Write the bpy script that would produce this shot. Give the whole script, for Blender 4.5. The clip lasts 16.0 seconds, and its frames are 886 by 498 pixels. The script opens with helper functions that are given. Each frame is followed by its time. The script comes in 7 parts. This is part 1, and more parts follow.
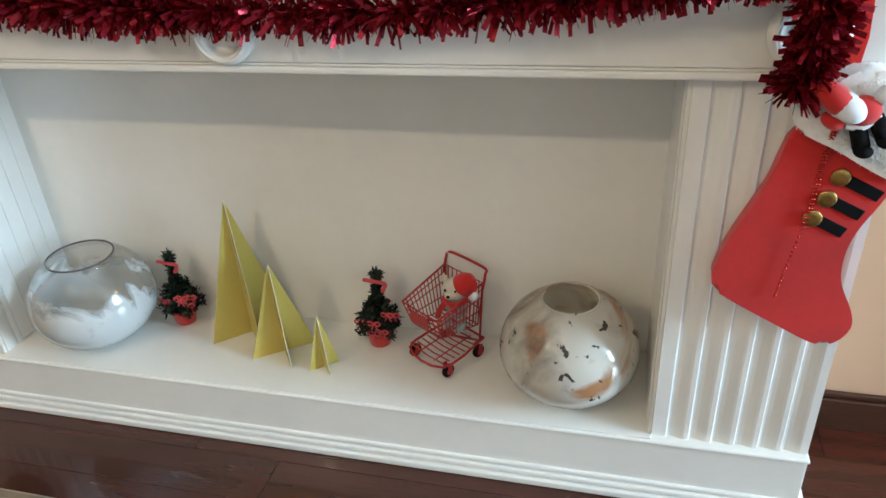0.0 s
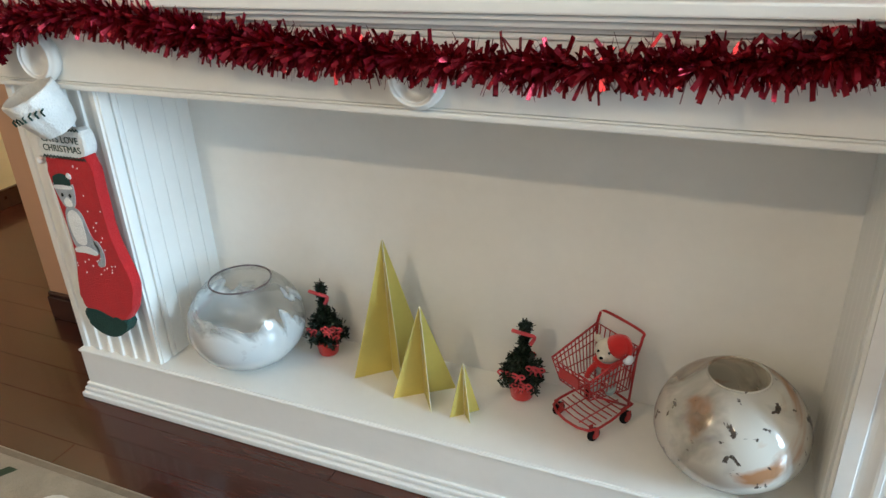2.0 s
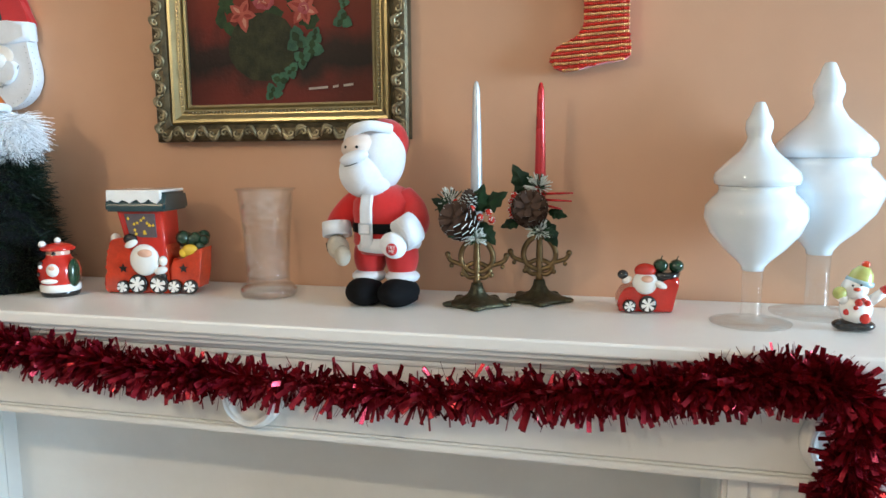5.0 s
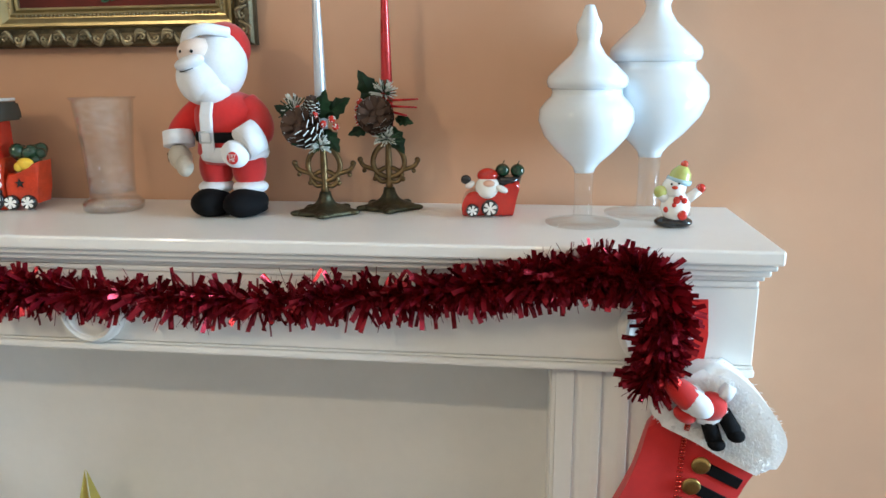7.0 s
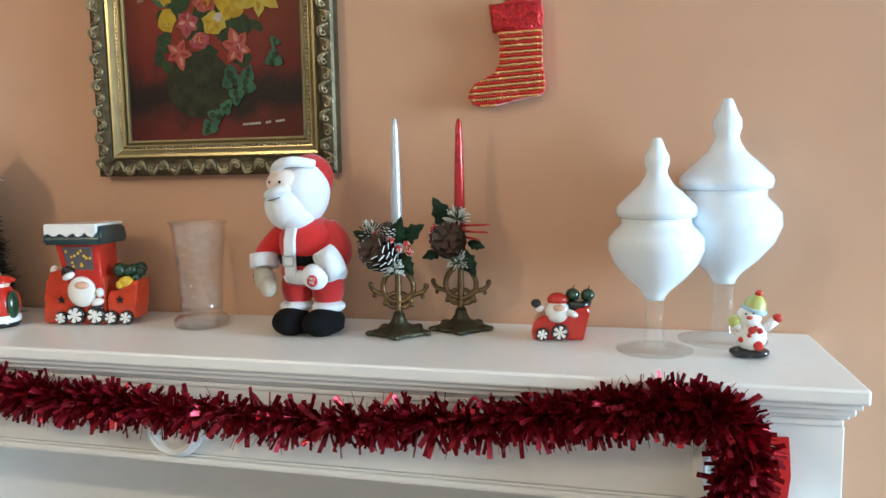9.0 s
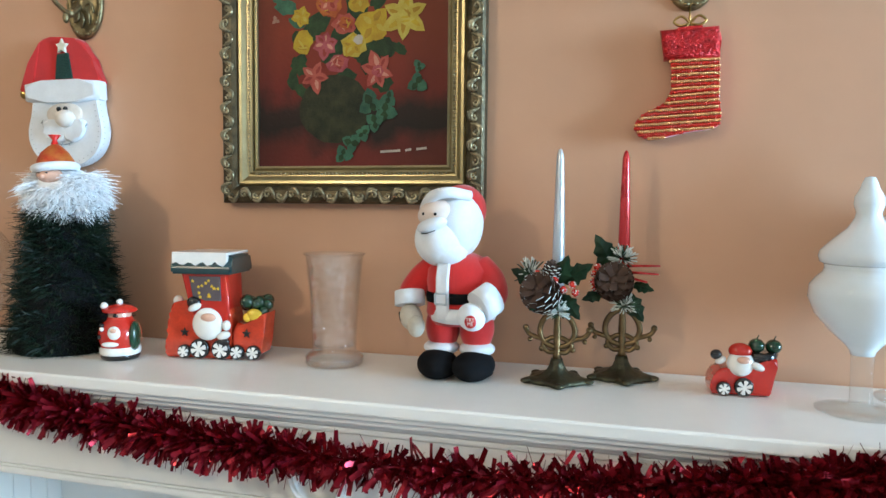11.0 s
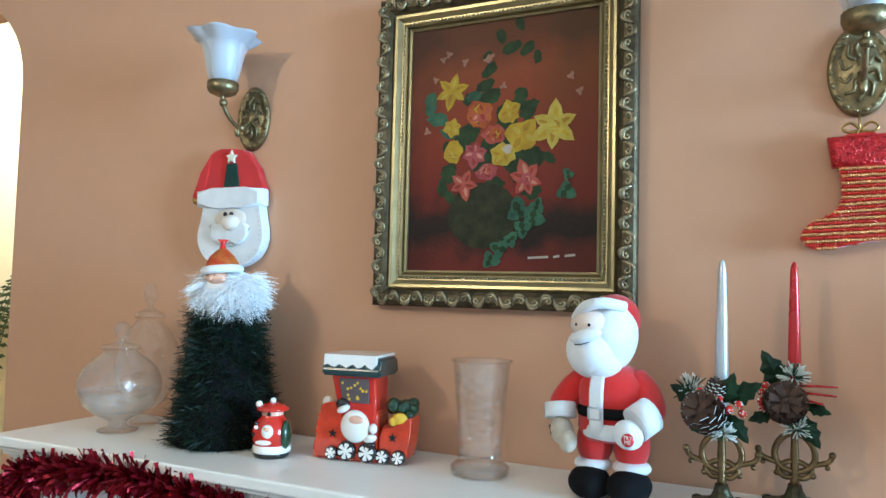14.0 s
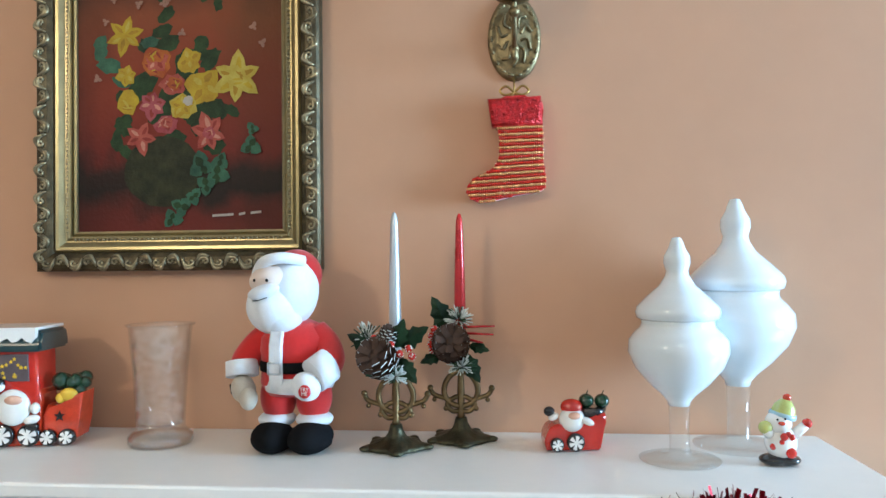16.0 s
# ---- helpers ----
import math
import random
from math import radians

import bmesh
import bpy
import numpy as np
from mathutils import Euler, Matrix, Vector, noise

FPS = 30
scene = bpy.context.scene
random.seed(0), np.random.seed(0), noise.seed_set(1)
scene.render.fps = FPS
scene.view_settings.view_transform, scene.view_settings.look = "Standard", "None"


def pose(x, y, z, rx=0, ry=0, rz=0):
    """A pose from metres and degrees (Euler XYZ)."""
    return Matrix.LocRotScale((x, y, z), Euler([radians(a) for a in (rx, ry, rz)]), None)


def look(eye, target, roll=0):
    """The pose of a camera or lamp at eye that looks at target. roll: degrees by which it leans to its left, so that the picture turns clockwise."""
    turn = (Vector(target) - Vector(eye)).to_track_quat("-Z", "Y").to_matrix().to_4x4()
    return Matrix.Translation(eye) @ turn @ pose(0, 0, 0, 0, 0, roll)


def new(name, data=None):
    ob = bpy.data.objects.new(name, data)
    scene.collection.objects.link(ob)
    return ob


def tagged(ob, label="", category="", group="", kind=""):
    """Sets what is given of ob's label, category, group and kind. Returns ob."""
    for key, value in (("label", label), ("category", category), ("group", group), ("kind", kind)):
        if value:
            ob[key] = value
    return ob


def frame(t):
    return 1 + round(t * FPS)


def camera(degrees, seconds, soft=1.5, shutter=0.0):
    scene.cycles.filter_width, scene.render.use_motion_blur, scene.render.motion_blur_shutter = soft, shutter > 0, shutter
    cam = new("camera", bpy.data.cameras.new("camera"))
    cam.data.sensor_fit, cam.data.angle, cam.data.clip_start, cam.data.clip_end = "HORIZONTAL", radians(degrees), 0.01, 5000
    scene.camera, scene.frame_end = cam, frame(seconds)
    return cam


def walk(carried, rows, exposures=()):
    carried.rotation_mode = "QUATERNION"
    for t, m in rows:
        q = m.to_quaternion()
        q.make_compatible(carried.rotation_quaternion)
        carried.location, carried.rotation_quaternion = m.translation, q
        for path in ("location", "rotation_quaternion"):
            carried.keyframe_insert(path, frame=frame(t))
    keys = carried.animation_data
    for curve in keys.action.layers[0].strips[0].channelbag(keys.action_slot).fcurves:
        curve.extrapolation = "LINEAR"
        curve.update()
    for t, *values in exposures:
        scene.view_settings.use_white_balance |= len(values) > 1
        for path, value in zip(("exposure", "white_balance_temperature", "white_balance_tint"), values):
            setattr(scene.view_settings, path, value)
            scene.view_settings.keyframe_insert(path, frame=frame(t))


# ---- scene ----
cam = camera(63.1, 16.0)
PATH = [
    (0, (0.687, -1.413, 1.23), (0.225, 0.261, 0.238), -3.6),
    (0.5, (0.665, -1.412, 1.239), (0.13, 0.258, 0.277), -4.5),
    (1, (0.614, -1.429, 1.246), (-0.007, 0.245, 0.345), -3.5),
    (1.5, (0.578, -1.427, 1.249), (-0.127, 0.212, 0.345), -2.9),
    (2, (0.563, -1.426, 1.239), (-0.176, 0.215, 0.367), -2.5),
    (2.5, (0.557, -1.41, 1.261), (-0.233, 0.255, 0.486), -1.9),
    (3, (0.546, -1.4, 1.3), (-0.286, 0.324, 0.72), -0.8),
    (3.5, (0.545, -1.398, 1.327), (-0.267, 0.36, 0.826), -0.9),
    (4, (0.549, -1.387, 1.329), (-0.228, 0.4, 0.879), -0.9),
    (4.5, (0.578, -1.38, 1.351), (-0.112, 0.461, 0.981), -1.2),
    (5, (0.627, -1.368, 1.37), (0.141, 0.554, 1.106), -0.5),
    (5.2, (0.623, -1.388, 1.384), (0.271, 0.565, 1.138), -0.1),
    (7.3, (0.771, -1.355, 1.337), (0.507, 0.567, 0.851), -0.6),
    (7.5, (0.777, -1.359, 1.336), (0.501, 0.563, 0.856), -0.6),
    (8, (0.786, -1.363, 1.359), (0.423, 0.562, 0.957), -1.0),
    (8.5, (0.802, -1.373, 1.38), (0.297, 0.539, 1.08), -1.9),
    (8.7, (0.795, -1.373, 1.388), (0.3, 0.549, 1.133), -1.4),
    (10.8, (0.545, -1.327, 1.4), (0.054, 0.608, 1.27), 0.4),
    (11, (0.52, -1.338, 1.398), (-0.029, 0.581, 1.274), 0.5),
    (11.5, (0.481, -1.349, 1.402), (-0.228, 0.516, 1.266), 0.5),
    (12, (0.463, -1.35, 1.402), (-0.356, 0.47, 1.269), 0.9),
    (12.5, (0.46, -1.357, 1.411), (-0.427, 0.433, 1.317), 0.6),
    (13, (0.452, -1.368, 1.412), (-0.451, 0.417, 1.416), 1.7),
    (13.5, (0.458, -1.372, 1.433), (-0.455, 0.405, 1.521), 1.7),
    (14, (0.459, -1.357, 1.434), (-0.388, 0.451, 1.545), 1.4),
    (14.5, (0.49, -1.337, 1.431), (-0.203, 0.532, 1.589), 1.0),
    (15, (0.524, -1.342, 1.419), (0.032, 0.591, 1.573), 0.1),
    (15.5, (0.553, -1.334, 1.418), (0.224, 0.636, 1.526), -0.3),
    (16, (0.57, -1.315, 1.411), (0.379, 0.676, 1.442), -0.6),
]
walk(cam, [(t, look(eye, target, roll)) for t, eye, target, roll in PATH],
     exposures=[(0, -0.28, 6450, 10), (3, -0.26, 6350, 10), (5, -0.2, 6250, 10), (8, -0.3, 6250, 10), (8.7, -0.28, 6250, 10), (11, -0.12, 5800, 6), (13, -0.12, 5600, 3), (14, -0.06, 5300, 2), (15, 0.04, 5400, 5), (15.5, -0.02, 5500, 6), (16, -0.12, 5650, 7)])

# ---- world and lights ----
world = bpy.data.worlds.new("sky")
scene.world = world
world.use_nodes = True
_n = world.node_tree.nodes
_sky = _n.new("ShaderNodeTexSky")
_sky.sky_type = "NISHITA"
_sky.sun_disc = False
_sky.sun_elevation, _sky.sun_rotation = radians(38), radians(60)
_n["Background"].inputs["Strength"].default_value = 0.12
world.node_tree.links.new(_sky.outputs[0], _n["Background"].inputs["Color"])


def lamp(name, kind, m, energy, color, size=0.1, size_y=None):
    data = bpy.data.lights.new(name, kind)
    data.energy, data.color = energy, color
    if kind == "AREA":
        data.size = size
        if size_y:
            data.shape, data.size_y = "RECTANGLE", size_y
    else:
        data.shadow_soft_size = size
    ob = new(name, data)
    ob.matrix_world = m
    return ob


SUN = lamp("sun", "SUN", look((-4, 9, 9), (0, 0, 0)), 2.5, (1, 0.95, 0.88))
SUN.data.angle = radians(0.53)
# daylight in the openings of the two windows, and the lamp of the hall
lamp("window_daylight", "AREA", look((6.46, -1.2, 1.6), (-1.0, -0.3, 0.8)), 780, (0.55, 0.80, 1.0), 1.8, 1.9)
lamp("front_daylight", "AREA", look((-1.3, -4.05, 1.7), (-0.2, 0, 0.9)), 5, (0.85, 0.93, 1.0), 1.5, 1.5)
lamp("hall_lamp", "POINT", pose(-2.0, 1.1, 2.25), 60, (1.0, 0.93, 0.8), 0.1)
# the bulbs of the two ceiling lamps
lamp("bulb_light", "POINT", pose(-1.05, -2.3, 2.33), 60, (1.0, 0.80, 0.53), 0.03)
lamp("bulb_light", "POINT", pose(0.75, -2.3, 2.33), 14, (1.0, 0.80, 0.53), 0.03)


# ---- materials ----
def mat(name, color, rough=0.5, metal=0.0, vary=0.08, scale=9.0, bump=0.0, bscale=60.0, alt=None, coat=0.0, sheen=0.0, spec=0.5, per=0.0, squash=(1, 1, 1), transmission=0.0, ior=1.45, sub=0.0):
    """A surface with large and fine variation of colour, and relief. alt: a second colour in the large variation; per: variation from object to object."""
    m = bpy.data.materials.new(name)
    m.use_nodes = True
    nt = m.node_tree
    b = nt.nodes["Principled BSDF"]
    tc = nt.nodes.new("ShaderNodeTexCoord")
    mp = nt.nodes.new("ShaderNodeMapping")
    mp.inputs["Scale"].default_value = squash
    nt.links.new(tc.outputs["Object"], mp.inputs["Vector"])
    n1 = nt.nodes.new("ShaderNodeTexNoise")
    n1.inputs["Scale"].default_value, n1.inputs["Detail"].default_value = scale, 5
    n2 = nt.nodes.new("ShaderNodeTexNoise")
    n2.inputs["Scale"].default_value, n2.inputs["Detail"].default_value = scale * 9, 3
    for n in (n1, n2):
        nt.links.new(mp.outputs[0], n.inputs["Vector"])
    add = nt.nodes.new("ShaderNodeMath")
    add.operation = "MULTIPLY_ADD"
    add.inputs[1].default_value = 0.35
    nt.links.new(n2.outputs["Fac"], add.inputs[0])
    nt.links.new(n1.outputs["Fac"], add.inputs[2])
    ramp = nt.nodes.new("ShaderNodeValToRGB")
    c = Vector(color)
    lo, hi = (c * (1 - vary), c * (1 + vary)) if alt is None else (Vector(alt), c)
    e = ramp.color_ramp.elements
    e[0].position, e[1].position = 0.45, 0.92
    e[0].color, e[1].color = (*lo, 1), (*[min(1, v) for v in hi], 1)
    nt.links.new(add.outputs[0], ramp.inputs[0])
    out = ramp.outputs[0]
    if per:
        oi = nt.nodes.new("ShaderNodeObjectInfo")
        hsv = nt.nodes.new("ShaderNodeHueSaturation")
        mr = nt.nodes.new("ShaderNodeMapRange")
        mr.inputs["To Min"].default_value, mr.inputs["To Max"].default_value = 1 - per, 1 + per
        nt.links.new(oi.outputs["Random"], mr.inputs["Value"])
        nt.links.new(mr.outputs[0], hsv.inputs["Value"])
        nt.links.new(out, hsv.inputs["Color"])
        out = hsv.outputs[0]
    nt.links.new(out, b.inputs["Base Color"])
    rr = nt.nodes.new("ShaderNodeMapRange")
    rr.inputs["To Min"].default_value, rr.inputs["To Max"].default_value = max(0, rough - 0.08), min(1, rough + 0.08)
    nt.links.new(n1.outputs["Fac"], rr.inputs["Value"])
    nt.links.new(rr.outputs[0], b.inputs["Roughness"])
    b.inputs["Metallic"].default_value = metal
    b.inputs["Coat Weight"].default_value = coat
    b.inputs["Coat Roughness"].default_value = 0.06
    b.inputs["Sheen Weight"].default_value = sheen
    b.inputs["Specular IOR Level"].default_value = spec
    b.inputs["Transmission Weight"].default_value = transmission
    b.inputs["IOR"].default_value = ior
    b.inputs["Subsurface Weight"].default_value = sub
    b.inputs["Subsurface Radius"].default_value = (0.01, 0.01, 0.01)
    if bump:
        n3 = nt.nodes.new("ShaderNodeTexNoise")
        n3.inputs["Scale"].default_value, n3.inputs["Detail"].default_value = bscale, 4
        nt.links.new(mp.outputs[0], n3.inputs["Vector"])
        bp = nt.nodes.new("ShaderNodeBump")
        bp.inputs["Strength"].default_value, bp.inputs["Distance"].default_value = bump, 0.004
        nt.links.new(n3.outputs["Fac"], bp.inputs["Height"])
        nt.links.new(bp.outputs[0], b.inputs["Normal"])
    return m


WALL = mat("peach_wall_paint", (0.56, 0.325, 0.20), 0.62, vary=0.04, scale=2.2, bump=0.035, bscale=160)
CREAM = mat("cream_wall_paint", (0.72, 0.62, 0.40), 0.7, vary=0.05, scale=2, bump=0.1, bscale=140)
# for the unseen walls: colour darkened to cut light bounced into the room
PALE = mat("dulled_wall_paint", (0.40, 0.33, 0.27), 0.7, vary=0.04, scale=2)
CEIL = mat("ceiling_paint", (0.78, 0.77, 0.73), 0.8, vary=0.03, scale=2)
WHITE = mat("white_satin_paint", (0.83, 0.82, 0.785), 0.36, vary=0.03, scale=5, bump=0.06, bscale=70, coat=0.15)
FLOOR = mat("dark_polished_boards", (0.055, 0.0125, 0.0065), 0.22, vary=0.35, scale=3, squash=(0.6, 7, 7), bump=0.06, bscale=40, per=0.1, coat=0.35)
SKIRT = mat("dark_brown_varnished_wood", (0.055, 0.02, 0.011), 0.3, vary=0.35, scale=5, squash=(1, 6, 6), coat=0.3)


# ---- mesh tools ----
def ngon(bm, pts):
    return bm.faces.new([bm.verts.new(p) for p in pts])


def box(bm, x0, x1, y0, y1, z0, z1, bevel=0.0, mi=0):
    g = bmesh.ops.create_cube(bm, size=1)
    vs = g["verts"]
    for v in vs:
        v.co = Vector(((x0 + x1) / 2 + v.co.x * (x1 - x0), (y0 + y1) / 2 + v.co.y * (y1 - y0), (z0 + z1) / 2 + v.co.z * (z1 - z0)))
    fs = {f for v in vs for f in v.link_faces}
    for f in fs:
        f.material_index = mi
    if bevel:
        es = list({e for v in vs for e in v.link_edges})
        r = bmesh.ops.bevel(bm, geom=es, offset=bevel, segments=2, affect="EDGES", profile=0.5)
        for f in r["faces"]:
            f.material_index = mi
    return vs


def lathe(bm, prof, seg=40, at=(0, 0, 0), mi=0, wob=None, m=None):
    """Turn a profile of (radius, height) about the upright axis. wob: radius factor by (angle, step)."""
    rows = []
    at = Vector(at)
    for k, (r, z) in enumerate(prof):
        row = []
        for i in range(1 if r < 1e-6 else seg):
            a = 2 * math.pi * i / seg
            q = r * (wob(a, k) if wob else 1)
            p = Vector((q * math.cos(a), q * math.sin(a), z))
            row.append(bm.verts.new(at + (m @ p if m else p)))
        rows.append(row)
    for a, b in zip(rows, rows[1:]):
        for i in range(seg):
            j = (i + 1) % seg
            q = [a[i % len(a)], a[j % len(a)], b[j % len(b)], b[i % len(b)]]
            u = list(dict.fromkeys(q))
            if len(u) > 2:
                f = bm.faces.new(u)
                f.material_index, f.smooth = mi, True


def ball(bm, c, r, mi=0, rot=None, seg=20, rings=12):
    r = Vector((r, r, r)) if isinstance(r, (int, float)) else Vector(r)
    g = bmesh.ops.create_uvsphere(bm, u_segments=seg, v_segments=rings, radius=1)
    q = Euler([radians(a) for a in rot]).to_matrix() if rot else Matrix.Identity(3)
    for v in g["verts"]:
        v.co = Vector(c) + q @ Vector((v.co.x * r.x, v.co.y * r.y, v.co.z * r.z))
    for f in {f for v in g["verts"] for f in v.link_faces}:
        f.material_index, f.smooth = mi, True
    return g["verts"]


def tube(bm, pts, r, seg=8, mi=0, caps=True, closed=False):
    """A round bar along points; r: one radius or one for each point."""
    pts = [Vector(p) for p in pts]
    n = len(pts)
    rows, up = [], None
    for i, p in enumerate(pts):
        a = pts[(i - 1) % n] if closed or i else p
        b = pts[(i + 1) % n] if closed or i < n - 1 else p
        d = (b - a).normalized()
        if up is None:
            up = Vector((0, 0, 1)) if abs(d.z) < 0.9 else Vector((1, 0, 0))
        up = (up - d * up.dot(d)).normalized()
        side = d.cross(up)
        q = r[i] if isinstance(r, (list, tuple)) else r
        rows.append([bm.verts.new(p + q * (math.cos(2 * math.pi * k / seg) * up + math.sin(2 * math.pi * k / seg) * side)) for k in range(seg)])
    for a, b in zip(rows, rows[1:] + ([rows[0]] if closed else [])):
        for k in range(seg):
            f = bm.faces.new((a[k], a[(k + 1) % seg], b[(k + 1) % seg], b[k]))
            f.material_index, f.smooth = mi, True
    if caps and not closed:
        for row in (rows[0], rows[-1]):
            f = bm.faces.new(row)
            f.material_index = mi


def plate(bm, pts, y0, y1, mi=0, bevel=0.0):
    """An outline of (x, z) given a thickness from y0 to y1."""
    a = [bm.verts.new((x, y0, z)) for x, z in pts]
    b = [bm.verts.new((x, y1, z)) for x, z in pts]
    fs = [bm.faces.new(a), bm.faces.new(b[::-1])]
    for i in range(len(pts)):
        j = (i + 1) % len(pts)
        fs.append(bm.faces.new((a[j], a[i], b[i], b[j])))
    for f in fs:
        f.material_index = mi
    if bevel:
        es = list({e for f in fs[:2] for e in f.edges})
        for f in bmesh.ops.bevel(bm, geom=es, offset=bevel, segments=2, affect="EDGES", profile=0.5)["faces"]:
            f.material_index, f.smooth = mi, True


def smooth_line(pts, n=8, closed=False):
    """A smooth curve through points."""
    pts = [Vector(p) for p in pts]
    out, k = [], len(pts)
    for i in range(k if closed else k - 1):
        p0, p1, p2, p3 = (pts[(i + d) % k] if closed else pts[min(max(i + d, 0), k - 1)] for d in (-1, 0, 1, 2))
        for s in range(n):
            t = s / n
            out.append(0.5 * (2 * p1 + (p2 - p0) * t + (2 * p0 - 5 * p1 + 4 * p2 - p3) * t * t + (3 * p1 - p0 - 3 * p2 + p3) * t ** 3))
    return out if closed else out + [pts[-1]]


def mesh_of(name, bm, mats):
    bmesh.ops.recalc_face_normals(bm, faces=bm.faces)
    me = bpy.data.meshes.new(name)
    bm.to_mesh(me)
    bm.free()
    for m in mats if isinstance(mats, (list, tuple)) else [mats]:
        me.materials.append(m)
    return me


def part(name, bm, material, parent, label=""):
    ob = new(name, mesh_of(name, bm, material))
    ob.parent = parent
    if label:
        ob["label"] = label
    return ob


def thing(name, at, label, category, group="", turn=0.0, tilt=(0, 0)):
    ob = new(name)
    ob.matrix_world = pose(*at, tilt[0], tilt[1], turn)
    return tagged(ob, label, category, group)


def solid(name, bm, material, label, category="", kind="", at=(0, 0, 0), turn=0.0, group=""):
    ob = new(name, mesh_of(name, bm, material))
    ob.matrix_world = pose(*at, 0, 0, turn)
    return tagged(ob, label, category, group, kind)


B = bmesh.new

# ---- the room ----
bm = B()
box(bm, -4.4, 6.6, -4.25, 3.0, -0.12, -0.012)
floor_ob = solid("floor", bm, SKIRT, "dark reddish-brown polished wooden floor boards", "floor", "structure")

bm = B()
XL, XR, ZT, RR = -2.62, -1.545, 2.27, 0.26
arc = [(XR + 0.0, 0)] + [(XR - RR + RR * math.cos(a), ZT - RR + RR * math.sin(a)) for a in np.linspace(0, math.pi / 2, 9)]
arc += [(XL + RR - RR * math.sin(a), ZT - RR + RR * math.cos(a)) for a in np.linspace(0, math.pi / 2, 9)] + [(XL, 0)]
plate(bm, [(6.5, 0), (6.5, 2.7), (-4.3, 2.7), (-4.3, 0)] + arc[::-1], 0.0, 0.13)
solid("wall_north", bm, WALL, "peach-painted plaster wall with an arched opening", "wall", "structure")
bm = B()
box(bm, 6.5, 6.62, -4.1, -2.15, 0, 2.7); box(bm, 6.5, 6.62, -0.25, 0.13, 0, 2.7)
box(bm, 6.5, 6.62, -2.15, -0.25, 0, 0.55); box(bm, 6.5, 6.62, -2.15, -0.25, 2.55, 2.7)
solid("wall_east", bm, PALE, "unseen plaster wall with a window, toned to cut bounced light", "wall", "structure")
bm = B()
box(bm, -4.3, -2.15, -4.25, -4.1, 0, 2.7); box(bm, -0.45, 6.62, -4.25, -4.1, 0, 2.7)
box(bm, -2.15, -0.45, -4.25, -4.1, 0, 0.85); box(bm, -2.15, -0.45, -4.25, -4.1, 2.5, 2.7)
solid("wall_south", bm, PALE, "unseen plaster wall with a window, toned to cut bounced light", "wall", "structure")
bm = B()
box(bm, -4.42, -4.3, -4.25, 0.13, 0, 2.7)
solid("wall_west", bm, PALE, "unseen plaster wall, toned to cut bounced light", "wall", "structure")
bm = B()
box(bm, -2.78, -2.65, 0.13, 3.0, 0, 2.7)
solid("wall_hall_west", bm, CREAM, "cream-yellow painted plaster wall of the hall", "wall", "structure")
bm = B()
box(bm, -2.65, -0.9, 2.87, 3.0, 0, 2.7)
solid("wall_hall_north", bm, CREAM, "cream-yellow painted plaster wall of the hall", "wall", "structure")
bm = B()
box(bm, -1.03, -0.9, 0.13, 2.87, 0, 2.7)
solid("wall_hall_east", bm, CREAM, "cream-yellow painted plaster wall of the hall", "wall", "structure")
bm = B()
box(bm, -4.42, 6.62, -4.25, 3.0, 2.7, 2.8)
solid("ceiling", bm, CEIL, "plain off-white painted ceiling", "ceiling", "structure")


def skirting(x0, x1, y, name="baseboard"):
    bm = B()
    box(bm, x0, x1, y - 0.018, y, 0, 0.085, 0.003); box(bm, x0, x1, y - 0.012, y, 0.087, 0.1, 0.003)
    return solid(name, bm, SKIRT, "dark brown varnished wooden baseboard along the wall", "baseboard", "structure")


skirting(1.1, 6.5, -0.001)
skirting(-1.545, -1.1, -0.001)
bm = B()
box(bm, -2.65, -2.63, 0.13, 2.87, 0, 0.09, 0.003)
solid("baseboard", bm, SKIRT, "dark brown varnished wooden baseboard along the hall wall", "baseboard", "structure")


def window_unit(name, m, w, h):
    """A white sash window in its opening, seen from inside along its own y axis."""
    e = new(name)
    e.matrix_world = m
    tagged(e, "white-framed window with clear panes", "window", kind="structure")
    bm = B()
    for x0, x1, z0, z1 in ((-w / 2, -w / 2 + 0.06, 0, h), (w / 2 - 0.06, w / 2, 0, h), (-w / 2, w / 2, 0, 0.06), (-w / 2, w / 2, h - 0.06, h), (-0.03, 0.03, 0, h)):
        box(bm, x0, x1, 0.02, 0.07, z0, z1)
    part("window_frame", bm, WHITE, e)


window_unit("window_1", pose(6.52, -1.2, 0.55, 0, 0, -90), 1.9, 2.0)
window_unit("window_2", pose(-1.3, -4.14, 0.85, 0, 0, 180), 1.7, 1.65)

# ---- the mantel ----
FY = -0.28
mantel = thing("fireplace_mantel", (0, 0, 0), "white-painted wooden fireplace mantel with fluted pilasters and open niche", "mantel")


def slabs(bm, rows, xr):
    """A stack of mouldings: rows of (front y, low z, high z, extra width)."""
    for y, z0, z1, w in rows:
        box(bm, -xr - w + 0.012, xr + w, y, -0.002, z0, z1, min(0.004, (z1 - z0) * 0.3))


bm = B()
slabs(bm, [(-0.345, 1.078, 1.1, 0.02)], 1.071)
part("shelf", bm, WHITE, mantel)
bm = B()
slabs(bm, [(-0.303, 1.034, 1.045, 0.0), (-0.309, 1.0465, 1.0545, 0.005), (-0.322, 1.0555, 1.0665, 0.01), (-0.334, 1.068, 1.0765, 0.014)], 1.071)
part("cornice_moulding", bm, WHITE, mantel)
bm = B()
box(bm, -1.061, 1.073, -0.298, -0.002, 0.912, 1.0335, 0.002)
part("frieze", bm, WHITE, mantel)
bm = B()
